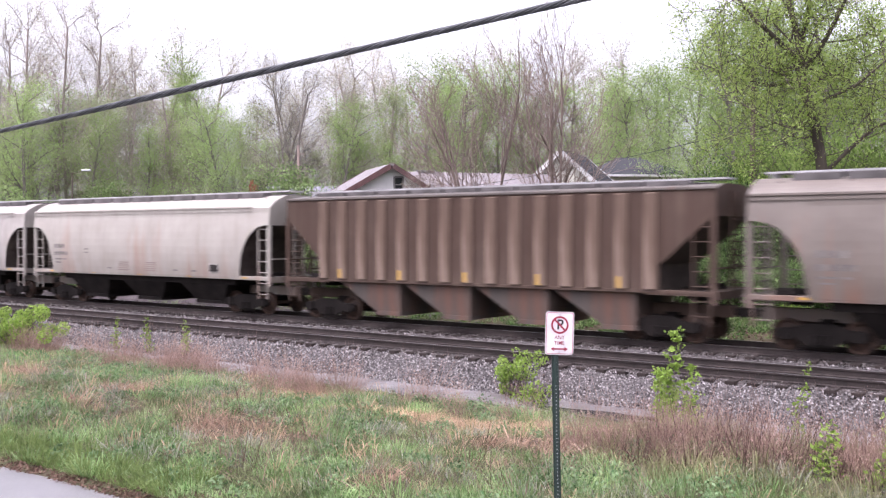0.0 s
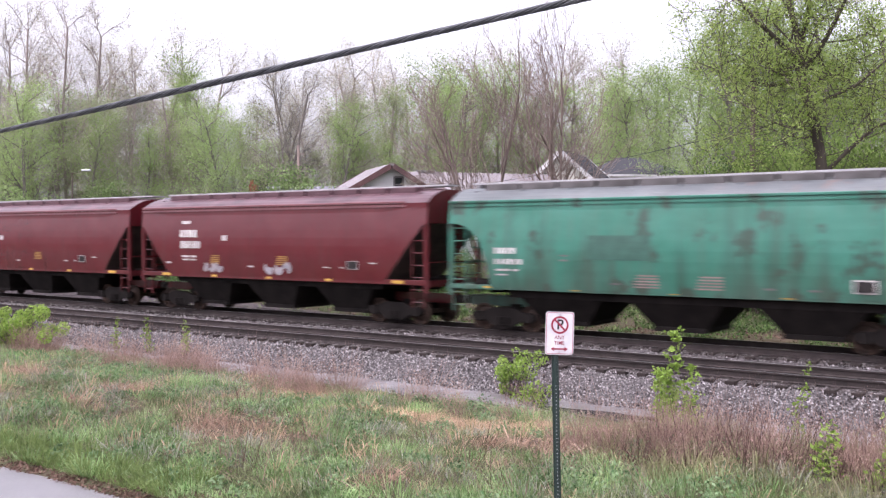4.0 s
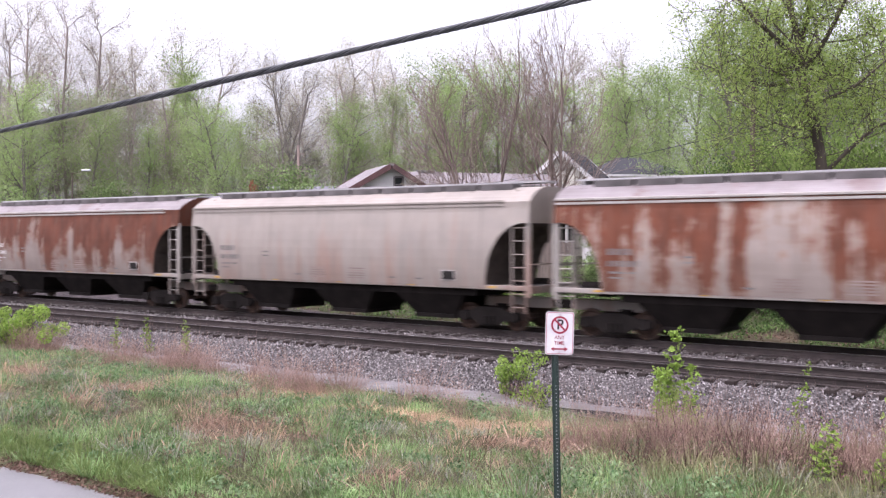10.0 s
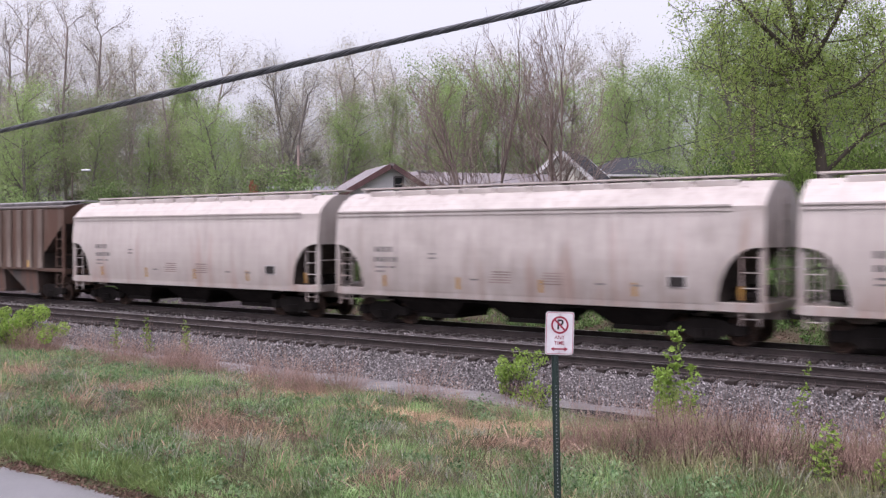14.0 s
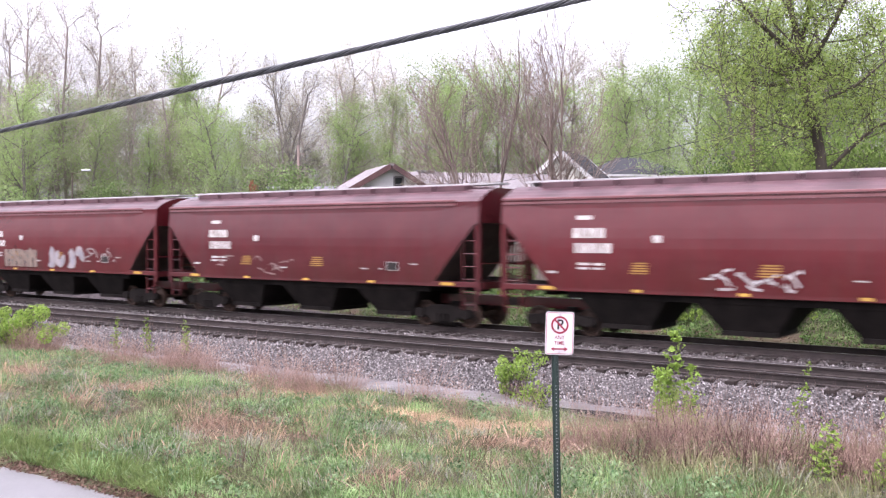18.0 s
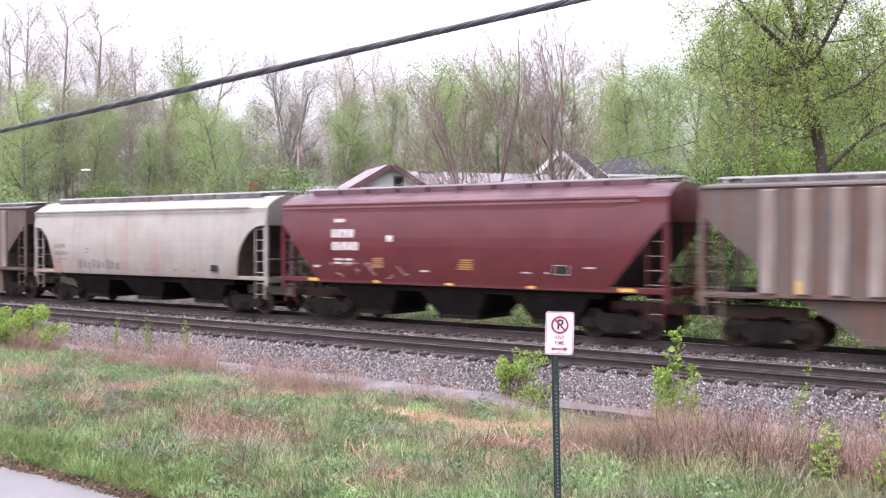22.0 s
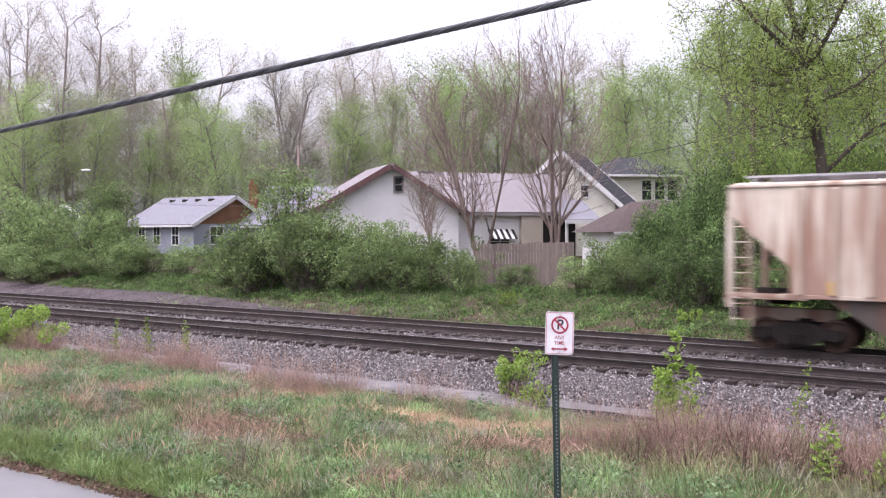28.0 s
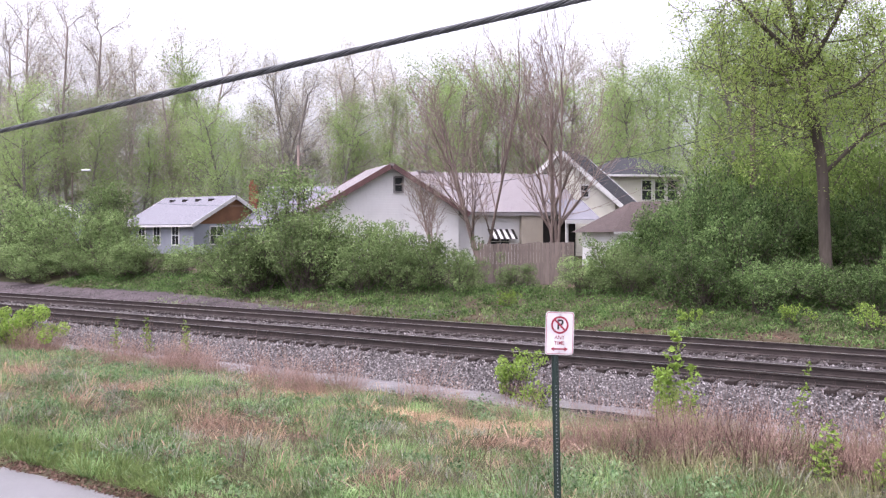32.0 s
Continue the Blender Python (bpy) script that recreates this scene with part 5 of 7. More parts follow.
def plant_woods():
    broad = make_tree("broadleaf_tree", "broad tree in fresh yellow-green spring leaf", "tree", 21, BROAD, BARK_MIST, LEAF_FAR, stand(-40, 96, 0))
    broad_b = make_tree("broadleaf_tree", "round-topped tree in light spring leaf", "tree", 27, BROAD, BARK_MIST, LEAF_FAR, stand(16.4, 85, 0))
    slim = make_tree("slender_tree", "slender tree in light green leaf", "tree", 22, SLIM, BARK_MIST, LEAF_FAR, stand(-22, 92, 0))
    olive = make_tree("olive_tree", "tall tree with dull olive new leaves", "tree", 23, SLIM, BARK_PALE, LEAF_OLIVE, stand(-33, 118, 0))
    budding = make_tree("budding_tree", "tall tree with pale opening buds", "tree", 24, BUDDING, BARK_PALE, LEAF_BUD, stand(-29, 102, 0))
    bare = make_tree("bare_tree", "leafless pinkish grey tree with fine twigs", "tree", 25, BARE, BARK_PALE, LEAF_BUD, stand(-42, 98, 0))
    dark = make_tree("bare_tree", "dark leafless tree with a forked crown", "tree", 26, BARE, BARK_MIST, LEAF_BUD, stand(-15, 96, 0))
    spring = make_tree("broadleaf_tree", "full-crowned tree in vivid spring leaf", "tree", 29, BROAD | dict(keep=0.85, per_tip=7, leaf=0.17), BARK_MIST, LEAF_VIVID, stand(22, 60, 0))
    copies(spring, [(21.2, 90.0, 292, 0.85, 1.06), (25.2, 92.0, 30, 0.93, 1.17), (16.7, 54.0, 64, 0.91, 0.91), (20.1, 56.0, 85, 1.02, 1.02), (21.3, 52.0, 65, 0.94, 0.94), (26.8, 58.0, 288, 1.00, 1.00)])
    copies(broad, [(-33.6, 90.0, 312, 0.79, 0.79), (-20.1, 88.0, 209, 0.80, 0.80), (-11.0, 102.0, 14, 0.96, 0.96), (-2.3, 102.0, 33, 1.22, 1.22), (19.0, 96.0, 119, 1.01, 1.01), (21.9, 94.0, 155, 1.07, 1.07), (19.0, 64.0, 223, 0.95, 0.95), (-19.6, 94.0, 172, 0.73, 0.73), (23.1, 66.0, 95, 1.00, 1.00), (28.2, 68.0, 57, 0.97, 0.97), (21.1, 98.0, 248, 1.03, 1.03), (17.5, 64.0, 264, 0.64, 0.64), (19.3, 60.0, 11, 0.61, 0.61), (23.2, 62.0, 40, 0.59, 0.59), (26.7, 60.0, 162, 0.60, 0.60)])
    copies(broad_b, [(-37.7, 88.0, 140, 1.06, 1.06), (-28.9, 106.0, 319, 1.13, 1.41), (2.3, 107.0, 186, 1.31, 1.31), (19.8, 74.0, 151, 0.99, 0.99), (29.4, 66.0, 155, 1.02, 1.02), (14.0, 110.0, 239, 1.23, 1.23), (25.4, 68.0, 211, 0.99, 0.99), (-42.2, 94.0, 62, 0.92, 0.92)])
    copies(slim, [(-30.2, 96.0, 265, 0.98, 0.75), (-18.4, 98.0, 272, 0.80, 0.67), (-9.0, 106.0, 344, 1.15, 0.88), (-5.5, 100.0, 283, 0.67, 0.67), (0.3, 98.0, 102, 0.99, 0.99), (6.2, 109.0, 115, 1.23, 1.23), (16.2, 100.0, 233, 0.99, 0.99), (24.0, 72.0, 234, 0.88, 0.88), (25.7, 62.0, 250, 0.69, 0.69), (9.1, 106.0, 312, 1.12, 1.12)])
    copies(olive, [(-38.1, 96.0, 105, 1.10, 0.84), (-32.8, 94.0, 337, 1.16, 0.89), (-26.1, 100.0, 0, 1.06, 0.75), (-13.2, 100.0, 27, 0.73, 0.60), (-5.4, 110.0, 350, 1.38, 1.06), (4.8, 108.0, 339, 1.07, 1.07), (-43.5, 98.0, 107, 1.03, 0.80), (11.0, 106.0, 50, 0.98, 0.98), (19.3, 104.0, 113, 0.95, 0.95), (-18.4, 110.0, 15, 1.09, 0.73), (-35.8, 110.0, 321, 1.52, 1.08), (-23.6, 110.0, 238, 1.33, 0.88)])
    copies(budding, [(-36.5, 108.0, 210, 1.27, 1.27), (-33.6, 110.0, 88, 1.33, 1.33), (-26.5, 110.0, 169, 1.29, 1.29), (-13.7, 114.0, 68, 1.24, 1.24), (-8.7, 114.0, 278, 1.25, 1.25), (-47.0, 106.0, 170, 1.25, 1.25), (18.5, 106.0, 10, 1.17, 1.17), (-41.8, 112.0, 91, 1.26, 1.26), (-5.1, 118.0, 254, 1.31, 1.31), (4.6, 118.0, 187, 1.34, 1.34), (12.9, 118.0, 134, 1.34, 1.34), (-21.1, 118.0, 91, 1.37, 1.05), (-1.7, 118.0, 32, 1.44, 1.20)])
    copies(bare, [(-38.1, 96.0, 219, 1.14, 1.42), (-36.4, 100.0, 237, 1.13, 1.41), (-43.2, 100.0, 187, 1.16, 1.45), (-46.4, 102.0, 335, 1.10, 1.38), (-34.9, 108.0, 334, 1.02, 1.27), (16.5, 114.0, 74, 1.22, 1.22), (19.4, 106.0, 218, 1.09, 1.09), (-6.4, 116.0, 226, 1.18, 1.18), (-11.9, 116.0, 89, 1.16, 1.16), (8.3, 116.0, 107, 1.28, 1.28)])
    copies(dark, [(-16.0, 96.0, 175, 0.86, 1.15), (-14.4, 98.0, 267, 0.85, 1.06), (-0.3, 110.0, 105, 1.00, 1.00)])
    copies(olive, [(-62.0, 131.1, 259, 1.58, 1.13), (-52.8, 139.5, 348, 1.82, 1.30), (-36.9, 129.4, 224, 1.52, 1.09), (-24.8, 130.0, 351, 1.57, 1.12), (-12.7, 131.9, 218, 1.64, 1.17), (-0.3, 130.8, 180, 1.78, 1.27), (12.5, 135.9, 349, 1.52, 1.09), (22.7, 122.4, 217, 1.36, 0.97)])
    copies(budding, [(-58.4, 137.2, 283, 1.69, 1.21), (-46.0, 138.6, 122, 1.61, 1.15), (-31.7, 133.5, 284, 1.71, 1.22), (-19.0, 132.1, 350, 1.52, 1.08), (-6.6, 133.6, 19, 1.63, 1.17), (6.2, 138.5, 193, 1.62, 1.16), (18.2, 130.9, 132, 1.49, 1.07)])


def copies_behind(master, rows):
    """Copies set a little further up the bank."""
    copies(master, [(x * 1.032, y * 1.032, turn, sx * 1.03, sz * 1.02) for x, y, turn, sx, sz in rows])


def plant_bushes():
    a = make_bush("bush", "dense green shrub on the railway bank", "bush", 31, 4.4, 4.0, 8000, 0.11, LEAF_BUSH, BARK, stand(-9.3, 47.5, 0))
    b = make_bush("bush", "dense green shrub on the railway bank", "bush", 32, 4.4, 4.0, 8000, 0.115, LEAF_BUSH, BARK, stand(-6.7, 46.4, 0), 20)
    c = make_bush("bush", "low leafy shrub at the foot of the bank", "bush", 33, 4.4, 4.0, 7500, 0.11, LEAF_BUSH, BARK, stand(-20.6, 59.3, 0), 12)
    d = make_bush("bush", "dark green thicket beneath the tall tree", "bush", 34, 4.4, 4.0, 9500, 0.11, LEAF_DEEP, BARK, stand(18.3, 36.5, 0), 20)
    copies(d, [(7.9, 42.0, 12, 0.60, 0.60), (9.3, 42.2, 140, 0.72, 0.84), (10.4, 42.6, 260, 0.75, 1.0), (12.9, 47.5, 204, 0.72, 1.25), (13.2, 46.0, 347, 1.00, 1.40), (9.0, 36.7, 18, 0.66, 0.64), (10.9, 36.6, 30, 0.84, 0.91), (10.3, 38.3, 96, 0.69, 0.93), (12.2, 38.1, 69, 0.78, 1.06), (13.8, 38.8, 258, 0.70, 1.05), (15.9, 37.8, 76, 0.73, 0.93), (16.8, 36.0, 225, 0.69, 0.92), (9.6, 35.0, 309, 0.63, 0.56), (11.2, 33.6, 178, 0.61, 0.44), (12.4, 34.2, 45, 0.58, 0.44), (13.3, 33.0, 23, 0.56, 0.39), (14.2, 31.7, 106, 0.53, 0.44), (16.0, 32.9, 148, 0.59, 0.68), (14.9, 38.0, 177, 0.64, 0.75), (11.0, 38.9, 110, 0.66, 1.08), (12.3, 38.6, 305, 0.70, 1.14)])
    e = make_bush("understorey_tree", "leafy mid-green understorey tree", "tree", 35, 4.4, 4.0, 9500, 0.12, LEAF_MID, BARK, stand(19.5, 42.0, 0), 22)
    copies(e, [(15.2, 45.8, 336, 0.99, 1.59), (16.2, 42.6, 254, 0.97, 1.47), (17.9, 42.6, 9, 0.92, 1.57), (18.8, 40.7, 76, 0.88, 1.48)])
    copies_behind(a, [(-28.3, 63.0, 269, 1.14, 0.77), (-23.5, 58.9, 196, 0.99, 0.70), (-17.0, 54.2, 339, 0.85, 0.66), (-14.7, 53.7, 254, 0.71, 0.49), (-9.6, 49.4, 295, 0.77, 0.69), (-4.9, 45.4, 18, 0.82, 0.95), (-2.1, 43.4, 106, 0.78, 0.83)])
    copies_behind(b, [(-26.9, 63.2, 244, 1.14, 0.83), (-20.8, 58.2, 227, 0.84, 1.08), (-11.8, 51.0, 132, 0.61, 0.47), (-10.5, 51.9, 57, 0.69, 0.64), (-6.3, 47.6, 212, 0.80, 0.96), (-3.3, 45.5, 31, 0.77, 0.84), (-0.4, 42.7, 241, 0.67, 0.69), (0.9, 41.2, 288, 0.50, 0.51), (7.0, 38.8, 240, 0.70, 0.57)])
    copies_behind(c, [(-25.6, 58.6, 40, 0.95, 0.55), (-28.2, 61.0, 150, 1.0, 0.6), (-24.0, 56.6, 300, 0.8, 0.42), (-21.4, 56.5, 22, 0.82, 0.44), (-18.2, 54.4, 188, 0.85, 0.51), (-3.7, 43.4, 109, 0.68, 0.55), (-1.6, 42.1, 199, 0.61, 0.49), (3.2, 40.4, 245, 0.44, 0.30), (5.6, 38.9, 71, 0.56, 0.40), (7.3, 36.9, 12, 0.53, 0.45), (-11.1, 49.0, 178, 0.53, 0.34), (-7.8, 46.9, 223, 0.79, 0.58)])


def plant_features():
    """Single trees that stand out."""
    make_tree("yard_tree", "leafless reddish multi-stemmed yard tree", "tree", 41, VASE | dict(stems=3), BARK_RED, LEAF_BUD, stand(2.0, 46.5))
    make_tree("yard_tree", "leafless reddish multi-stemmed yard tree, wide crown", "tree", 43, VASE | dict(height=10.2, lean=0.13), BARK_RED, LEAF_BUD, stand(5.6, 47.2, 60))
    make_tree("yard_tree", "slim leafless tree before the white gable", "tree", 44, VASE | dict(height=5.2, r=0.07, stems=2, lean=0.2), BARK_RED, LEAF_BUD, stand(-0.3, 48.5, 120))
    make_tree("great_tree", "tall tree with spreading limbs in young leaf", "tree", 52, GREAT | dict(limbs=GREAT_LIMBS), BARK, LEAF_SPRING, stand(14.65, 35.6, 0))
    make_bush("young_tree", "upright bright green young tree", "tree", 45, 4.6, 5.9, 11000, 0.11, LEAF_BUSH, BARK, stand(-7.9, 49, 10), 18, column=True)
    make_bush("young_tree", "upright light green young tree", "tree", 46, 4.6, 5.6, 9000, 0.12, LEAF_BUSH, BARK, stand(-21.8, 62.5, 10), 18, column=True)
    make_bush("thicket", "olive thicket of tall undergrowth", "bush", 48, 7.0, 6.0, 7000, 0.15, LEAF_BUSH, BARK, stand(-32, 72, 10), 22)
    make_bush("thicket", "olive thicket of tall undergrowth beside the bank", "bush", 49, 6.0, 5.0, 6000, 0.15, LEAF_BUSH, BARK, stand(-27.0, 66, 70), 20)
    make_bush("young_tree", "bright green young tree behind the roof", "tree", 47, 4.5, 6.5, 4500, 0.24, LEAF_BRIGHT, BARK, stand(-2.7, 70, 10), 18)


# ---------------------------------------------------------------- grass
LITTER = islands("leaf_litter", [(0.0532, 0.0304, 0.0228), (0.1216, 0.0722, 0.057), (0.0836, 0.0494, 0.038), (0.1672, 0.114, 0.0912)], 0.9)


def blades(name, pts, height, width, material, label, seed, lean=0.35, bias=None, slim=False):
    """Single tapering blades at the given places; those that are not slim arch over and hang at the tip."""
    rng = np.random.default_rng(seed)
    n = len(pts)
    az = rng.uniform(0, math.tau, n)
    side = np.stack([np.cos(az), np.sin(az), np.zeros(n)], 1)
    h = height * (0.5 + 0.8 * rng.random(n))
    out = rng.normal(size=(n, 2)) * lean
    if bias is not None:
        out = out + bias
    w = (width * (0.6 + 0.8 * rng.random(n)))[:, None]
    mid = pts + np.stack([out[:, 0] * h * 0.35, out[:, 1] * h * 0.35, h * 0.6], 1)
    tip = pts + np.stack([out[:, 0] * h, out[:, 1] * h, h * (1 - 0.45 * np.minimum(1.6, np.hypot(out[:, 0], out[:, 1])))], 1)
    if slim:
        v, f = np.stack([pts - side * w, pts + side * w, tip], 1), np.arange(3 * n).reshape(-1, 3)
    else:
        v = np.stack([pts - side * w, pts + side * w, mid + side * w * 0.8, tip, mid - side * w * 0.8], 1)
        f = (np.array([(0, 1, 2), (0, 2, 4), (4, 2, 3)])[None] + 5 * np.arange(n)[:, None, None]).reshape(-1, 3)
    ob = link(name, fast_mesh(name, v.reshape(-1, 3), f), material)
    return tagged(ob, label, "grass", kind="stuff")


def ground_points(u, v):
    z = np.array([ground_z(a, b) for a, b in zip(u, v)])
    return np.stack([U.x * u + V.x * v, U.y * u + V.y * v, z - 0.02], 1)


def patch(u, v, scale, seed):
    return np.array([noise.noise(Vector((a * scale, b * scale, seed))) for a, b in zip(u, v)])


# patches of the verge in the railway's directions: u, v, half length, half width
DEAD = [(-18.3, 13.2, 1.1, 0.9), (-17.3, 11.4, 0.7, 0.45), (-13.0, 11.4, 1.3, 1.0), (-11.4, 11.5, 0.6, 0.5), (-8.1, 13.4, 1.2, 0.8), (-8.4, 10.0, 0.5, 0.7), (-15.4, 14.2, 0.8, 0.5), (-22.6, 13.6, 1.3, 0.5), (-10.2, 12.6, 0.5, 0.4)]
STRAW = [(-11.2, 14.6, 1.5, 0.5), (-9.6, 14.9, 1.6, 0.6), (-8.0, 15.4, 1.5, 0.7), (-6.8, 15.7, 1.0, 0.5), (-14.9, 15.6, 1.2, 0.5)]
THATCH = [(-24.0, 17.5, 1.1, 0.35), (-21.6, 17.5, 1.0, 0.35), (-18.6, 17.3, 0.6, 0.3), (-29.0, 17.4, 1.5, 0.4), (-25.3, 17.1, 0.8, 0.4), (-22.7, 16.2, 0.6, 0.5), (-20.9, 16.6, 1.0, 0.55), (-19.8, 17.0, 0.8, 0.4), (-16.2, 15.6, 0.5, 0.6), (-15.3, 15.9, 0.5, 0.4), (-16.6, 16.8, 0.4, 0.3), (-14.7, 16.4, 0.5, 0.4), (-12.5, 16.3, 0.35, 0.35), (-11.2, 15.9, 0.3, 0.3), (-27.6, 16.4, 0.9, 0.6), (-9.9, 16.0, 0.3, 0.3), (-5.6, 15.0, 1.5, 1.0), (-3.0, 14.9, 0.9, 0.8), (-6.8, 14.2, 1.0, 0.6)]


def within(u, v, rows):
    """How deep each place lies in the nearest of some oval patches: 1 in its middle, 0 at its rim, below that outside."""
    best = np.full(len(u), -9.0)
    for a, b, p, q in rows:
        best = np.maximum(best, 1 - np.hypot((u - a) / p, (v - b) / q))
    return best


def plant_grass():
    rng = np.random.default_rng(61)

    def tufts(count, u0, u1, v0, v1, per, size):
        cu, cv = rng.uniform(u0, u1, count), rng.uniform(v0, v1, count)
        u = np.repeat(cu, per) + rng.normal(size=count * per) * size
        v = np.repeat(cv, per) + rng.normal(size=count * per) * size
        return u, v

    def turf(name, count, u0, u1, v0, v1, per, size, height, width, material, label, seed, pick, out=0.55, slim=True, sway=(0.0, 0.0)):
        """Tufts whose blades lean outwards, some tall, some low."""
        cu, cv = rng.uniform(u0, u1, count), rng.uniform(v0, v1, count)
        ok = pick(cu, cv, patch(cu, cv, 0.55, 2.0), patch(cu, cv, 1.6, 9.0))
        cu, cv = cu[ok], cv[ok]
        tall = height * (0.5 + 1.0 * rng.random(len(cu)) ** 1.5)
        du, dv = rng.normal(size=(len(cu), per)) * size, rng.normal(size=(len(cu), per)) * size
        u, v = (cu[:, None] + du).ravel(), (cv[:, None] + dv).ravel()
        p = ground_points(u, np.maximum(v, 8.12))
        lean = np.stack([U.x * du.ravel() + V.x * dv.ravel(), U.y * du.ravel() + V.y * dv.ravel()], 1) / size * out
        comb = np.repeat(rng.normal(size=(len(cu), 2)) * 0.30, per, axis=0) + sway
        blades(name, p, np.repeat(tall, per), width, material, label, seed, 0.25, lean + comb, slim)

    def dead(u, v):
        return np.maximum(within(u, v, DEAD), within(u, v, STRAW))

    def rim(v, edge):
        """The growth thins out towards the stone path."""
        return v < 17.0 + 0.4 * rng.random(len(v)) + np.clip(-0.09 * (edge + 17), 0, 0.7)

    low = lambda u, v, a, b: (dead(u, v) < 0.1 + 0.5 * b) & rim(v, u) & ((u < -6.5) | (v < 14.6))
    turf("grass", 6500, -35, 1.5, 8.0, 18.0, 30, 0.10, 0.19, 0.0065, GRASS_GREEN, "rough green grass in tufts on the verge", 62, low)
    turf("grass", 1700, -35, 1.5, 8.0, 16.6, 54, 0.14, 0.27, 0.0046, GRASS_LUSH, "long lush green grass hanging over in clumps", 67, lambda u, v, a, b: low(u, v, a, b) & ((a > -0.02) | (v < 10.2)) & (b > -0.25), 0.6, False)
    turf("grass", 1200, -35, 1.5, 8.2, 16.2, 40, 0.13, 0.26, 0.0050, GRASS_BLUE, "blue-green coarse grass tufts", 65, lambda u, v, a, b: low(u, v, a, b) & (b > 0.02) & (v > 9.2), 0.65, False)
    turf("grass", 1500, -35, 1.5, 8.3, 18.0, 24, 0.09, 0.24, 0.006, GRASS_OLIVE, "olive half-dry grass tufts", 66, lambda u, v, a, b: ((a < -0.05) | (b < -0.25)) & rim(v, u), 0.6)
    turf("grass", 420, -20, -8.2, 8.05, 9.5, 36, 0.09, 0.24, 0.0060, GRASS_VIVID, "vivid fresh green grass along the road edge", 68, lambda u, v, a, b: (v < 8.9 + 0.5 * a) & (u < -10.5), 0.6, False)
    turf("dry_grass", 330, -34, 1.5, 8.6, 17.0, 16, 0.10, 0.34, 0.006, GRASS_DRY, "straw-coloured dry grass among the green", 63, lambda u, v, a, b: (b < 0.1) & (dead(u, v) < 0.3), 0.6, False)
    # dead clumps fallen over, and flattened straw by the path
    turf("dead_clump", 1500, -24, -6, 9.0, 15.2, 22, 0.12, 0.34, 0.0048, GRASS_FALLEN, "fallen pinkish dead grass in matted clumps", 64, lambda u, v, a, b: within(u, v, DEAD) > 0.25 + 0.5 * np.abs(b), 0.9, False, (0.5, -0.5))
    turf("straw", 6500, -17, -5.4, 13.8, 16.6, 20, 0.14, 0.17, 0.006, GRASS_DRY, "flattened pale straw beside the stone path", 69, lambda u, v, a, b: within(u, v, STRAW) > 0.4 * b, 1.6)
    # tall dead stalks along the edge of the bank and thick at its near end
    turf("dead_weeds", 5200, -29, -2, 13.4, 18.1, 15, 0.10, 0.95, 0.0045, GRASS_PINK, "tall dead pinkish weed stalks", 70, lambda u, v, a, b: within(u, v, THATCH) > 0.1 + 0.5 * b, 0.22)
    turf("dead_weeds", 500, -9, 2, 11.6, 17.2, 14, 0.13, 0.70, 0.0040, GRASS_PINK, "tall dead pinkish weed stalks standing thick", 73, lambda u, v, a, b: (b > -0.3) & (v > 13.4 + 0.25 * (u + 6)) & (u > -7.6 - 1.2 * a), 0.22)
    turf("dead_weeds", 620, -9, 2, 11.6, 17.0, 18, 0.12, 0.42, 0.0055, GRASS_OLIVE, "tall half-green weeds among dead stalks", 74, lambda u, v, a, b: (u > -7.2) & (v > 12.6), 0.3, False)
    turf("dead_weeds", 1250, -30, -5, 9.0, 16.8, 7, 0.09, 0.55, 0.0042, GRASS_PINK, "single dead stalks standing in the grass", 75, lambda u, v, a, b: b > -0.12, 0.3)
    turf("dead_weeds", 150, -6.5, -2.6, 13.4, 15.6, 9, 0.10, 0.95, 0.0055, STALK_DARK, "tall dark brown dead stalks", 76, lambda u, v, a, b: u > -9, 0.14)
    turf("dead_weeds", 46, -15, -6.5, 9.2, 13.5, 7, 0.07, 0.80, 0.0050, STALK_DARK, "tall dark brown dead stalks in the grass", 77, lambda u, v, a, b: u > -19, 0.16)
    # seed heads and side twigs of the dead weeds
    u, v = tufts(600, -8, 1.5, 13.0, 17.0, 16, 0.12)
    p = ground_points(u, v)
    p[:, 2] += 0.25 + 0.42 * rng.random(len(p))
    ob = link("seed_head", fast_mesh("seed_head", *leaf_arrays(p[u > -7.2], 0.026, rng, 0.2)), GRASS_PINK)
    tagged(ob, "fuzzy pinkish seed heads on the dead weeds", "weed", kind="stuff")
    u, v = tufts(5000, -29, -9, 14.0, 17.6, 10, 0.08)
    ok = within(u, v, THATCH) > 0.15
    p = ground_points(u[ok], v[ok])
    p[:, 2] += 0.20 + 0.55 * rng.random(len(p))
    ob = link("seed_head", fast_mesh("seed_head", *leaf_arrays(p, 0.028, rng, 0.2)), GRASS_PINK)
    tagged(ob, "fuzzy pinkish seed heads along the edge of the bank", "weed", kind="stuff")
    # leafy herbs in low mounds
    cu, cv = rng.uniform(-32, -4, 620), rng.uniform(8.4, 16.9, 620)
    ok = (dead(cu, cv) < 0.1) & (patch(cu, cv, 0.8, 31.0) > -0.12)
    cu, cv = cu[ok], cv[ok]
    per = 75
    r = np.repeat(rng.uniform(0.14, 0.36, len(cu)), per)
    d = rng.normal(size=(len(r), 3))
    d[:, 2] = np.abs(d[:, 2])
    d /= np.linalg.norm(d, axis=1, keepdims=True)
    p = ground_points(np.repeat(cu, per), np.repeat(cv, per)) + d * (r * rng.uniform(0.6, 1.05, len(r)))[:, None] * [1, 1, 0.8] + [0, 0, 0.04]
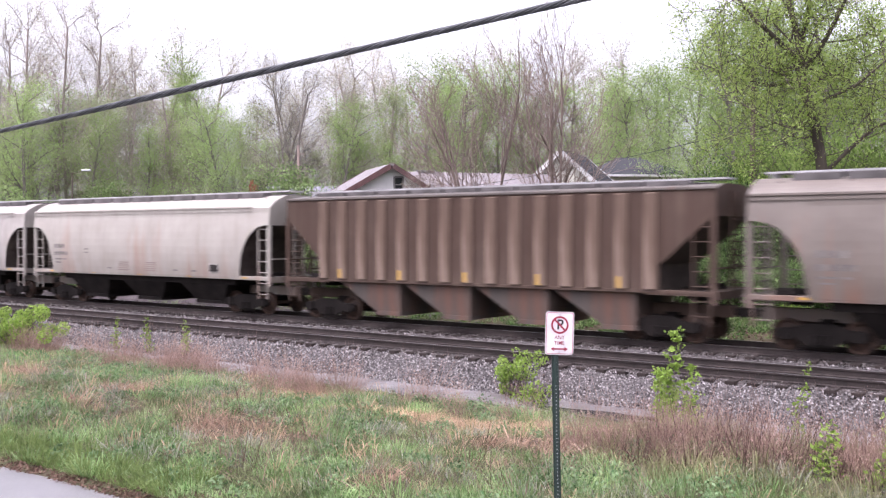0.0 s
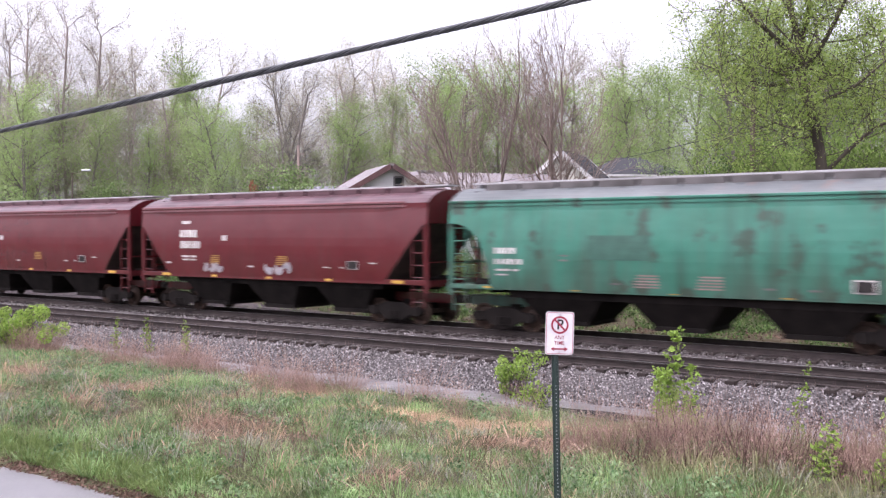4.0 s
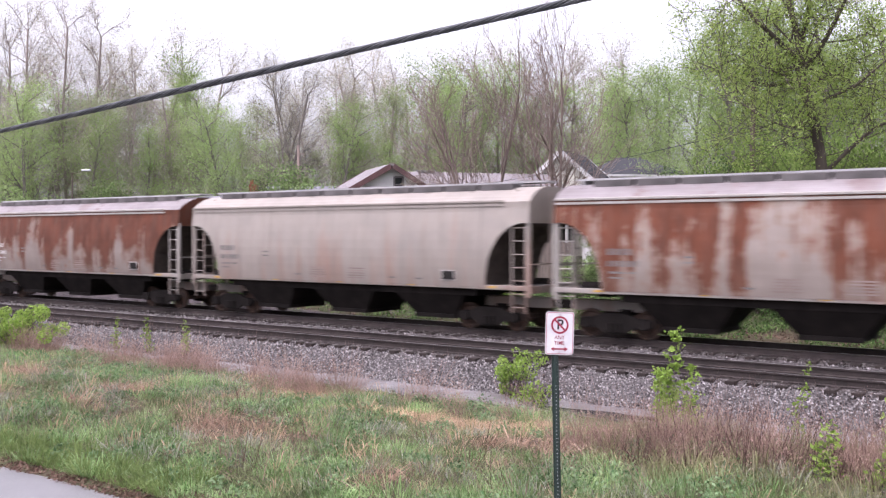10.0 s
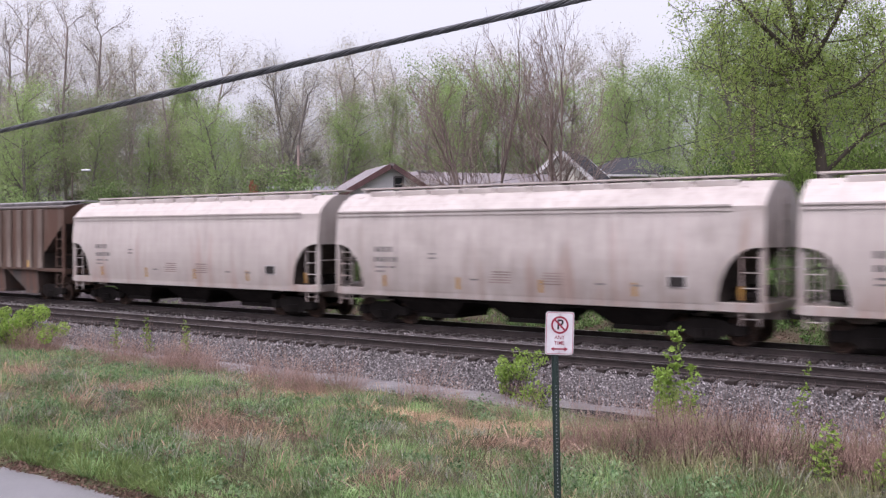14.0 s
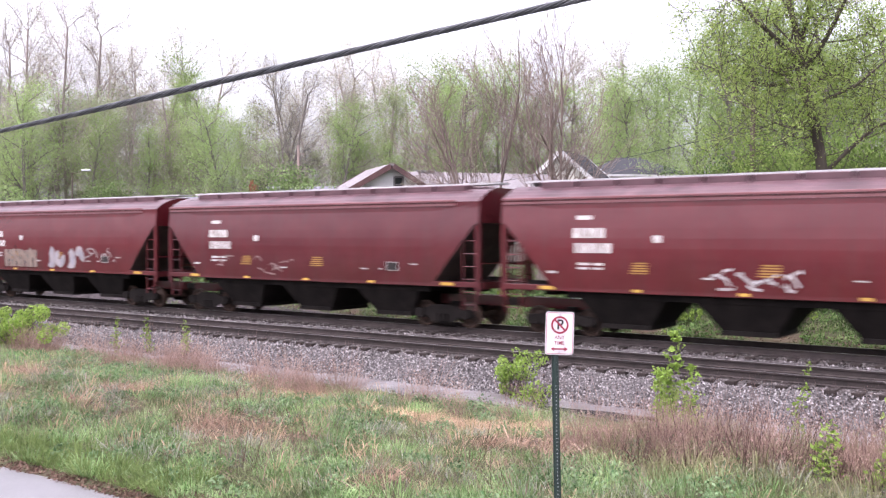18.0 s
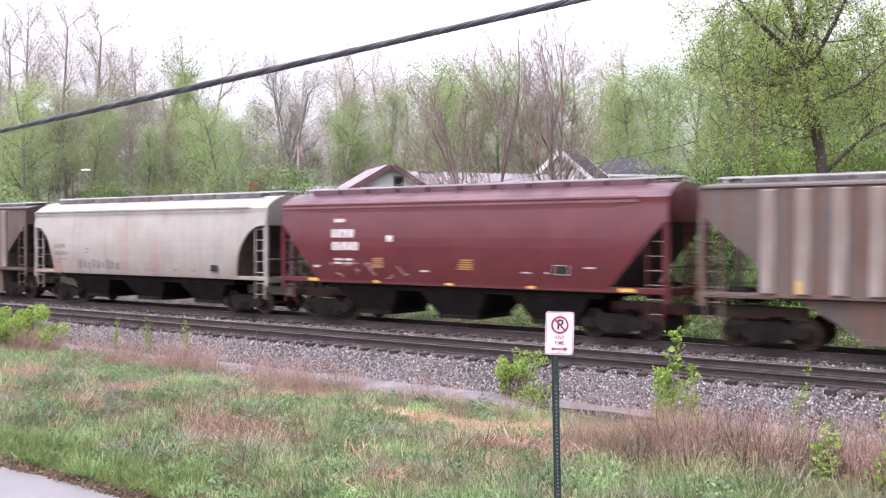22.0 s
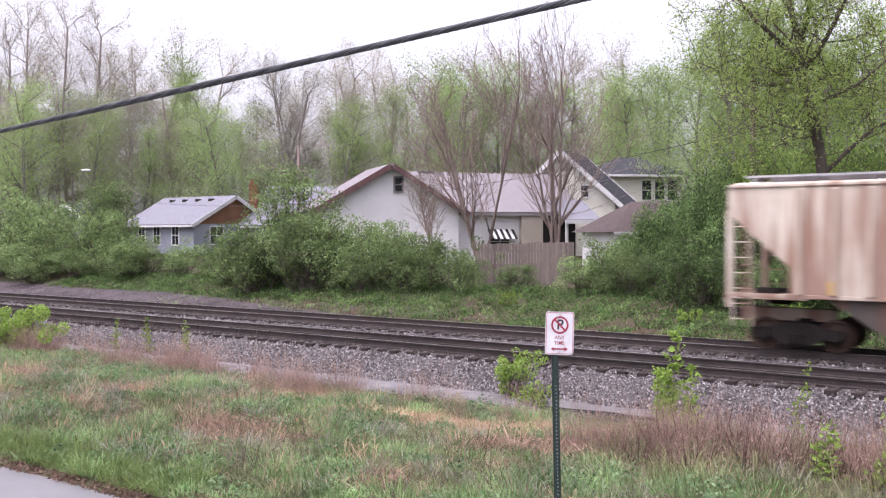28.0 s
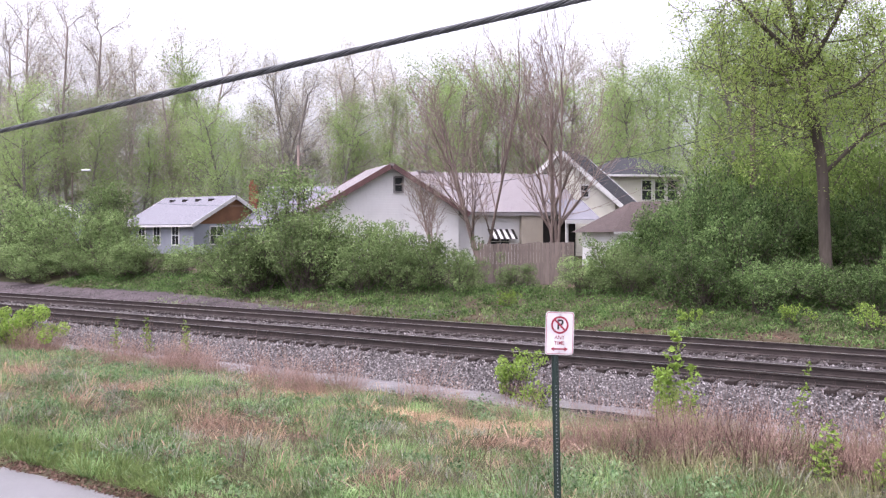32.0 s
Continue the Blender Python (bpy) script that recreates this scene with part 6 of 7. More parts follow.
    ob = link("herb_leaf", fast_mesh("herb_leaf", *leaf_arrays(p, 0.055, rng, 0.5, d)), LEAF_HERB)
    tagged(ob, "broad-leaved herbs in low mounds among the grass", "weed", kind="stuff")
    # turf and low herbs on the far bank
    u, v = tufts(6200, -52, 6, 29.8, 36, 13, 0.18)
    q = patch(u, v, 0.5, 12.0)
    ok = ((u > -31 + 9 * rng.random(len(u))) | (v > 31.9)) & ((q > 0.02 - 0.25 * (v - 30)) | (v > 32)) & (v > 29.6)
    p = ground_points(u[ok], v[ok])
    p[:, 2] += 0.03 + rng.random(len(p)) * np.clip(0.05 + 0.06 * (v[ok] - 29.8), 0.05, 0.35)
    ob = link("bank_ivy", fast_mesh("bank_ivy", *leaf_arrays(p, 0.085, rng, 0.8)), LEAF_IVY)
    tagged(ob, "low dark green growth covering the far bank", "groundcover", kind="stuff")
    u, v = tufts(500, -40, 4, 29.8, 33.5, 14, 0.12)
    blades("bank_grass", ground_points(u, v), np.full(len(u), 0.22), 0.012, LEAF_BUSH, "tufts of grass at the foot of the bank", 92, 0.5)
    u, v = tufts(700, -45, 4, 29.5, 31.4, 12, 0.2)
    ob = link("bank_litter", fast_mesh("bank_litter", *leaf_arrays(ground_points(u, v) + [0, 0, 0.035], 0.07, rng, 1.0)), LITTER)
    tagged(ob, "brown dead leaves at the foot of the far bank", "litter", kind="stuff")
    # brown litter along the broken road edge
    u, v = tufts(600, -20, -8, 7.85, 8.35, 14, 0.06)
    p = ground_points(u, v) + [0, 0, 0.035]
    link("edge_litter", fast_mesh("edge_litter", *leaf_arrays(p, 0.045, rng)), LITTER)
    tagged(bpy.data.objects["edge_litter"], "brown leaf litter and soil along the road edge", "litter", kind="stuff")
# ---------------------------------------------------------------- buildings
def siding(name, a, b, rough=0.7):
    k = Nodes(name)
    z = k.n("SeparateXYZ", Vector=k.coord).outputs["Z"]
    lap = k.math("FRACT", k.math("MULTIPLY", z, 7.0))
    col = k.mix(k.step(k.noise(0.7, 4), 0.35, 0.7), a, b)
    col = k.mix(k.step(k.noise(9, 3, (1, 1, 0.2)), 0.55, 0.8, 0, 0.25), col, tuple(c * 0.7 for c in b))
    return k.done(col, rough, 0, lap, 0.02, 0.7)


def shingles(name, a, b):
    k = Nodes(name)
    mp = k.n("Mapping", Vector=k.coord, Scale=(1, 1, 1))
    br = k.n("TexBrick", Vector=mp.outputs[0], Scale=4.0, Color1=a, Color2=b, Mortar=tuple(c * 0.6 for c in b))
    col = k.mix(k.step(k.noise(0.9, 4), 0.35, 0.7, 0, 0.5), br.outputs[0], b)
    g = k.step(k.noise(40, 3), 0.3, 0.7, 0.85, 1.1)
    col = k.mix(1.0, col, k.n("CombineColor", Red=g, Green=g, Blue=g).outputs[0], "MULTIPLY")
    return k.done(col, 0.9, 0, br.outputs["Fac"], 0.01)


WHITE_SIDING = siding("white_siding", (0.70, 0.69, 0.70), (0.61, 0.60, 0.61))
CREAM_SIDING = siding("cream_siding", (0.56, 0.545, 0.48), (0.48, 0.465, 0.405))
BEIGE_SIDING = siding("beige_siding", (0.38, 0.3344, 0.2812), (0.3192, 0.2812, 0.2356))
BLUE_SIDING = siding("blue_grey_siding", (0.235, 0.250, 0.290), (0.190, 0.205, 0.240))
BROWN_SHAKE = siding("brown_shakes", (0.19, 0.0988, 0.0532), (0.1292, 0.0646, 0.038))
ROOF_MAUVE = shingles("mauve_grey_shingles", (0.252, 0.230, 0.240), (0.205, 0.186, 0.195))
ROOF_BLUE = shingles("blue_grey_shingles", (0.225, 0.222, 0.250), (0.180, 0.178, 0.205))
ROOF_BROWN = shingles("brown_shingles", (0.114, 0.0912, 0.0874), (0.0836, 0.0669, 0.0646))
ROOF_DARK = shingles("charcoal_shingles", (0.0646, 0.0646, 0.0722), (0.0456, 0.0456, 0.0517))
TRIM_WHITE = plain("white_trim", (0.532, 0.5244, 0.5244), (0.456, 0.4484, 0.4484), 2, 30, 0.6)
TRIM_MAROON = plain("maroon_trim", (0.1216, 0.057, 0.057), (0.0836, 0.0418, 0.0418), 2, 30, 0.6)
GLASS = plain("window_glass", (0.0228, 0.0266, 0.0304), (0.0152, 0.0167, 0.0198), 2, 30, 0.06)
BRICK_RED = plain("red_brick", (0.2128, 0.0836, 0.057), (0.1672, 0.0646, 0.0456), 5, 40, 0.9)
FENCE_WOOD = plain("weathered_boards", (0.1824, 0.1482, 0.133), (0.1292, 0.1064, 0.095), 2, 30, 0.9, squash=(1, 1, 0.1))


WEATHERED = plain("weathered_grey_paint", (0.20, 0.19, 0.19), (0.15, 0.14, 0.14), 3, 30, 0.8)


def roof_slab(bm, a, b, c, d, thick):
    """A sloping sheet with thickness: eave corners a, b and ridge corners c, d."""
    top = [Vector(p) for p in (a, b, c, d)]
    n = (top[1] - top[0]).cross(top[2] - top[1]).normalized() * thick
    lo, hi = [bm.verts.new(p) for p in top], [bm.verts.new(p + n) for p in top]
    for i in range(4):
        j = (i + 1) % 4
        bm.faces.new((lo[i], lo[j], hi[j], hi[i]))
    bm.faces.new(lo[::-1])
    bm.faces.new(hi)


def window(parent, x, y, z, w, h, face, material=None, bars=1):
    """A window in a wall; face: 'y-', 'x-' or 'x+', the way that it looks."""
    turn = {"y-": 0, "x+": 90, "x-": -90}[face]
    m = pose(x, y, z, 0, 0, turn)
    frame_bm = boxes((-w / 2 - 0.09, -w / 2, -0.05, 0.05, -0.09, h + 0.09), (w / 2, w / 2 + 0.09, -0.05, 0.05, -0.09, h + 0.09), (-w / 2, w / 2, -0.05, 0.05, h, h + 0.11), (-w / 2, w / 2, -0.07, 0.05, -0.10, 0))
    f = part("window", frame_bm, material or TRIM_WHITE, parent, "", m)
    part("pane", boxes((-w / 2, w / 2, -0.02, 0.0, 0, h)), GLASS, f)
    part("sash_bar", boxes((-w / 2, w / 2, -0.035, -0.021, h / 2 - 0.025, h / 2 + 0.025), *[(-w / 2 + w * (i + 1) / (bars + 1) - 0.02, -w / 2 + w * (i + 1) / (bars + 1) + 0.02, -0.035, -0.021, 0, h) for i in range(bars)]), material or TRIM_WHITE, f)
    return f


def gable_block(t, x0, x1, y0, y1, eave, ridge, wall, roof, trim, along="x", over=0.4, z0=-0.4, gable=None):
    """Walls with gable ends, two roof sheets and barge boards, under a house."""
    th = 0.16
    if along == "x":
        ym = (y0 + y1) / 2
        part("wall", boxes((x0, x1, y0, y0 + th, z0, eave)), wall, t)
        part("wall", boxes((x0, x1, y1 - th, y1, z0, eave)), wall, t)
        for xa in (x0, x1 - th):
            bm = bmesh.new()
            a = [bm.verts.new((xa, y, z)) for y, z in ((y0 + th, z0), (y1 - th, z0), (y1 - th, eave), (ym, ridge - 0.05), (y0 + th, eave))]
            b = [bm.verts.new((xa + th, y, z)) for y, z in ((y0 + th, z0), (y1 - th, z0), (y1 - th, eave), (ym, ridge - 0.05), (y0 + th, eave))]
            for i in range(5):
                j = (i + 1) % 5
                bm.faces.new((a[i], a[j], b[j], b[i]))
            bm.faces.new(a[::-1])
            bm.faces.new(b)
            part("gable_wall", bm, gable or wall, t)
        drop = (ridge - eave) / (ym - y0) * over
        for ya, s in ((y0, -1), (y1, 1)):
            bm = bmesh.new()
            roof_slab(bm, (x0 - over, ya + s * over, eave - drop), (x1 + over, ya + s * over, eave - drop), (x1 + over, ym, ridge), (x0 - over, ym, ridge), 0.12 * (1 if s < 0 else -1))
            part("roof", bm, roof, t)
            part("gutter", boxes((x0 - over, x1 + over, ya + s * (over + 0.05) - 0.05, ya + s * (over + 0.05) + 0.05, eave - drop - 0.12, eave - drop + 0.03)), trim, t)
            for xa in (x0 - over - 0.05, x1 + over + 0.01):
                bm = bmesh.new()
                roof_slab(bm, (xa, ya + s * over, eave - drop - 0.18), (xa + 0.04, ya + s * over, eave - drop - 0.18), (xa + 0.04, ym, ridge - 0.18), (xa, ym, ridge - 0.18), 0.30 * (1 if s < 0 else -1))
                part("barge_board", bm, trim, t)
    else:
        xm = (x0 + x1) / 2
        part("wall", boxes((x0, x0 + th, y0 + th, y1 - th, z0, eave)), wall, t)
        part("wall", boxes((x1 - th, x1, y0 + th, y1 - th, z0, eave)), wall, t)
        for ya in (y0, y1 - th):
            bm = bmesh.new()
            prism(bm, [(x0, z0), (x1, z0), (x1, eave), (xm, ridge - 0.05), (x0, eave)], ya, ya + th)
            part("gable_wall", bm, gable or wall, t)
        drop = (ridge - eave) / (xm - x0) * over
        for xa, s in ((x0, -1), (x1, 1)):
            bm = bmesh.new()
            roof_slab(bm, (xa + s * over, y1 + over, eave - drop), (xa + s * over, y0 - over, eave - drop), (xm, y0 - over, ridge), (xm, y1 + over, ridge), 0.12 * (1 if s < 0 else -1))
            part("roof", bm, roof, t)
            for yb in (y0 - over - 0.05, y1 + over + 0.01):
                bm = bmesh.new()
                roof_slab(bm, (xa + s * over, yb + 0.04, eave - drop - 0.18), (xa + s * over, yb, eave - drop - 0.18), (xm, yb, ridge - 0.18), (xm, yb + 0.04, ridge - 0.18), 0.30 * (1 if s < 0 else -1))
                part("barge_board", bm, trim, t)


def build_houses():
    # white house: a front gable and a long roof behind it
    t = thing("white_house", "white single-storey house with mauve shingle roof and maroon barge boards", "house", pose(-3.3, 55.5, 1.1, 0, 0, 18))
    gable_block(t, -3.95, 4.45, 0, 5.2, 3.42, 5.9, WHITE_SIDING, ROOF_MAUVE, TRIM_MAROON, "y", 0.45)
    gable_block(t, 0.5, 12.5, 0.9, 9.5, 3.42, 5.84, WHITE_SIDING, ROOF_MAUVE, WEATHERED, "x", 0.4)
    window(t, 0.75, -0.02, 4.42, 0.42, 0.78, "y-", WEATHERED, bars=0)
    part("wall", boxes((8.7, 10.1, 0.5, 0.88, -0.4, 3.1)), BEIGE_SIDING, t, "beige panelled porch wall")
    bm = bmesh.new()
    roof_slab(bm, (10.6, -1.6, 2.72), (13.0, -1.6, 2.72), (13.0, 1.1, 4.0), (10.6, 1.1, 4.0), 0.12)
    part("porch_roof", bm, ROOF_BLUE, t, "pale metal porch roof")
    # black sheet added in place of the shade inside the porch recess
    part("screen", boxes((10.15, 12.4, 0.72, 0.88, 0.0, 2.9)), BLACK_HOLE, t, "black sheet standing in for the shade of the porch recess")
    part("fascia", boxes((10.6, 13.0, -1.68, -1.6, 2.58, 2.80)), TRIM_WHITE, t)
    for x in (10.8, 12.8):
        part("porch_post", boxes((x - 0.07, x + 0.07, -1.5, -1.36, -0.4, 2.6)), TRIM_WHITE, t)
    w = window(t, 7.4, 0.86, 0.9, 1.2, 1.2, "y-")
    for i in range(9):
        bm = bmesh.new()
        x = -0.85 + i * 0.19
        roof_slab(bm, (x, -0.85, 0.75), (x + 0.185, -0.85, 0.75), (x + 0.185, -0.06, 1.35), (x, -0.06, 1.35), 0.02)
        part("awning_slat", bm, TRIM_WHITE if i % 2 else BLACK_HOLE, w)
    part("roof_vent", boxes((3.4, 4.6, 4.9, 5.3, 5.95, 6.05), (3.8, 4.2, 5.0, 5.2, 5.6, 5.95)), GALVANISED, t)
    # cream house with a steep dark roof
    t = thing("cream_house", "cream clapboard house with a steep charcoal roof", "house", pose(8.2, 66, 1.5, 0, 0, -25))
    gable_block(t, -3.7, 3.7, 0, 4.6, 3.9, 7.2, CREAM_SIDING, ROOF_DARK, TRIM_WHITE, "y", 0.5)
    window(t, 1.6, -0.02, 4.1, 0.5, 0.75, "y-", bars=0)
    # far two-storey house with a hipped roof
    t = thing("hipped_house", "cream two-storey house with a dark blue-grey hipped roof", "house", pose(15.9, 76, 1.9, 0, 0, 6))
    part("wall", boxes((-3.6, 3.2, 0, 0.16, -0.4, 5.9)), CREAM_SIDING, t)
    part("wall", boxes((-3.6, 3.2, 6.84, 7, -0.4, 5.9)), CREAM_SIDING, t)
    part("wall", boxes((-3.6, -3.44, 0.16, 6.84, -0.4, 5.9)), CREAM_SIDING, t)
    part("wall", boxes((3.04, 3.2, 0.16, 6.84, -0.4, 5.9)), CREAM_SIDING, t)
    bm = bmesh.new()
    lo = [bm.verts.new(p) for p in ((-4.1, -0.5, 5.85), (3.7, -0.5, 5.85), (3.7, 7.5, 5.85), (-4.1, 7.5, 5.85))]
    hi = [bm.verts.new(p) for p in ((-1.2, 3.5, 7.5), (0.8, 3.5, 7.5))]
    for f in ((lo[0], lo[1], hi[1], hi[0]), (lo[1], lo[2], hi[1]), (lo[2], lo[3], hi[0], hi[1]), (lo[3], lo[0], hi[0]), lo[::-1]):
        bm.faces.new(f)
    part("roof", bm, ROOF_DARK, t)
    part("eave_board", boxes((-4.1, 3.7, -0.52, -0.44, 5.70, 5.86)), TRIM_WHITE, t)
    for x in (0.2, 1.25, 2.3):
        window(t, x, -0.02, 3.9, 0.75, 1.5, "y-", bars=0)
    # garage with a hipped roof
    t = thing("garage", "low garage with a brown shingle hipped roof", "garage", pose(12.2, 51.5, 1.0, 0, 0, 14))
    part("wall", boxes((-3.0, 3.4, 0, 0.16, -0.4, 2.2)), WHITE_SIDING, t)
    part("wall", boxes((-3.0, 3.4, 4.84, 5.0, -0.4, 2.2)), WHITE_SIDING, t)
    part("wall", boxes((-3.0, -2.84, 0.16, 4.84, -0.4, 2.2)), WHITE_SIDING, t)
    part("wall", boxes((3.24, 3.4, 0.16, 4.84, -0.4, 2.2)), WHITE_SIDING, t)
    bm = bmesh.new()
    lo = [bm.verts.new(q) for q in ((-3.5, -0.5, 2.15), (3.9, -0.5, 2.15), (3.9, 5.5, 2.15), (-3.5, 5.5, 2.15))]
    hi = [bm.verts.new(q) for q in ((-1.1, 2.5, 3.85), (2.2, 2.5, 3.85))]
    for f in ((lo[0], lo[1], hi[1], hi[0]), (lo[1], lo[2], hi[1]), (lo[2], lo[3], hi[0], hi[1]), (lo[3], lo[0], hi[0]), lo[::-1]):
        bm.faces.new(f)
    part("roof", bm, ROOF_BROWN, t)
    part("eave_board", boxes((-3.5, 3.9, -0.54, -0.5, 2.03, 2.16)), TRIM_WHITE, t)
    part("garage_door", boxes((-1.6, 1.2, -0.03, -0.005, -0.2, 1.95)), TRIM_WHITE, t)
    # blue-grey house
    t = thing("blue_house", "small blue-grey house with pale shingle roof and brown shake gable", "house", pose(-19.6, 76, 1.9, 0, 0, -37))
    gable_block(t, -8.5, 0, -0.2, 8.0, 2.05, 4.25, BLUE_SIDING, ROOF_BLUE, TRIM_WHITE, "x", 0.35, gable=BROWN_SHAKE)
    part("wall", boxes((0.002, 0.03, -0.2, 8.0, -0.4, 2.0)), BLUE_SIDING, t)
    for x in (-6.6, -4.6, -2.2):
        window(t, x, -0.22, 0.35, 0.8, 1.45, "y-")
    window(t, 0.05, 2.1, 0.4, 1.3, 1.35, "x+")
    gable_block(t, 0.4, 3.2, 4.6, 8.6, 2.0, 3.3, BLUE_SIDING, ROOF_BLUE, TRIM_WHITE, "x", 0.3)
    for i in range(4):
        part("roof_vent", boxes((-7.2 + i * 1.7, -6.8 + i * 1.7, 3.0, 3.4, 3.85, 4.12)), BLACK_HOLE, t)
    # grey roof behind
    t = thing("grey_house", "house with a plain grey shingle roof and brick chimney", "house", pose(-11.5, 88, 2.2, 0, 0, 4))
    gable_block(t, -4.6, 5.0, 0, 8, 2.9, 5.35, WHITE_SIDING, ROOF_BLUE, TRIM_WHITE, "x", 0.4)
    part("chimney", boxes((-6.6, -5.8, 3, 3.8, 0, 5.6), (-6.5, -6.2, 3.2, 3.5, 5.6, 6.0), bevel=0.02), BRICK_RED, t)
    # dark shed far to the side
    t = thing("shed", "small dark shed among the trees with pale trim", "shed", pose(-30.5, 78, 1.9, 0, 0, -20))
    gable_block(t, -2.2, 2.2, 0, 3.5, 2.2, 3.6, BLUE_SIDING, ROOF_DARK, TRIM_WHITE, "y", 0.3)


def build_fence():
    t = thing("board_fence", "weathered grey-brown upright board fence", "fence", pose(1.6, 44.2, 0.82, 0, 0, -6))
    rng = random.Random(8)
    for i in range(31):
        x = i * 0.142
        h = 1.78 + rng.uniform(-0.03, 0.03) + (0.06 if i > 15 else 0)
        part("board", boxes((x, x + 0.134, -0.012, 0.012, -0.1, h)), FENCE_WOOD, t)
    for z in (0.4, 1.4):
        part("rail", boxes((0, 4.4, 0.014, 0.06, z, z + 0.09)), FENCE_WOOD, t)
    for x in (0.05, 2.2, 4.35):
        part("post", boxes((x - 0.05, x + 0.05, 0.062, 0.16, -0.3, 1.8)), FENCE_WOOD, t)
# ---------------------------------------------------------------- street furniture and wires
SIGN_WHITE = plain("reflective_white", (0.640, 0.632, 0.650), (0.610, 0.602, 0.620), 3, 6, 0.45, depth=0.0001)
SIGN_RED = plain("sign_red", (0.3192, 0.0266, 0.057), (0.2736, 0.0228, 0.0494), 3, 40, 0.4, depth=0.0005)
SIGN_BLACK = plain("sign_black", (0.0228, 0.0213, 0.0243), (0.019, 0.0182, 0.0198), 3, 40, 0.4, depth=0.0005)
POST_GREEN = plain("dark_green_steel", (0.0137, 0.0304, 0.0243), (0.0091, 0.0198, 0.0167), 4, 40, 0.5)
CABLE = plain("black_cable", (0.0342, 0.038, 0.0418), (0.0228, 0.0258, 0.0289), 8, 60, 0.5)
CABLE_BARE = plain("bare_aluminium", (0.1216, 0.1254, 0.1368), (0.076, 0.0798, 0.0874), 8, 60, 0.45, 0.4)
POLE_WOOD = plain("pole_wood", (0.1292, 0.1026, 0.0836), (0.0912, 0.0722, 0.0608), 2, 20, 0.9, squash=(1, 1, 0.1))
POLE_PALE = plain("pale_pole_wood", (0.2584, 0.2052, 0.1824), (0.2052, 0.1596, 0.1444), 2, 20, 0.9, squash=(1, 1, 0.1))


def rounded(bm, w, h, r, y, x=0.0, z=0.0, n=6):
    """A flat rounded rectangle facing -y."""
    pts = []
    for cx, cz, a0 in ((w / 2 - r, h / 2 - r, 0), (-w / 2 + r, h / 2 - r, 90), (-w / 2 + r, -h / 2 + r, 180), (w / 2 - r, -h / 2 + r, 270)):
        for i in range(n + 1):
            a = radians(a0 + 90 * i / n)
            pts.append((x + cx + r * math.cos(a), z + cz + r * math.sin(a)))
    return pts


def lettering(text, size, x, z, y, material, parent, wide=1.0, bold=0.006):
    cu = bpy.data.curves.new("lettering", "FONT")
    cu.body, cu.size, cu.extrude, cu.align_x, cu.align_y = text, size, 0.0006, "CENTER", "CENTER"
    cu.offset = size * bold
    cu.materials.append(material)
    ob = new("lettering", cu)
    ob.parent = parent
    ob.matrix_basis = pose(x, y, z, 90, 0, 0) @ Matrix.Diagonal((wide, 1, 1, 1))
    return ob


def ring_mesh(r0, r1, y, n=40):
    bm = bmesh.new()
    a = [bm.verts.new((r0 * math.cos(i * math.tau / n), y, r0 * math.sin(i * math.tau / n))) for i in range(n)]
    b = [bm.verts.new((r1 * math.cos(i * math.tau / n), y, r1 * math.sin(i * math.tau / n))) for i in range(n)]
    for i in range(n):
        j = (i + 1) % n
        bm.faces.new((a[i], a[j], b[j], b[i]))
    return bm


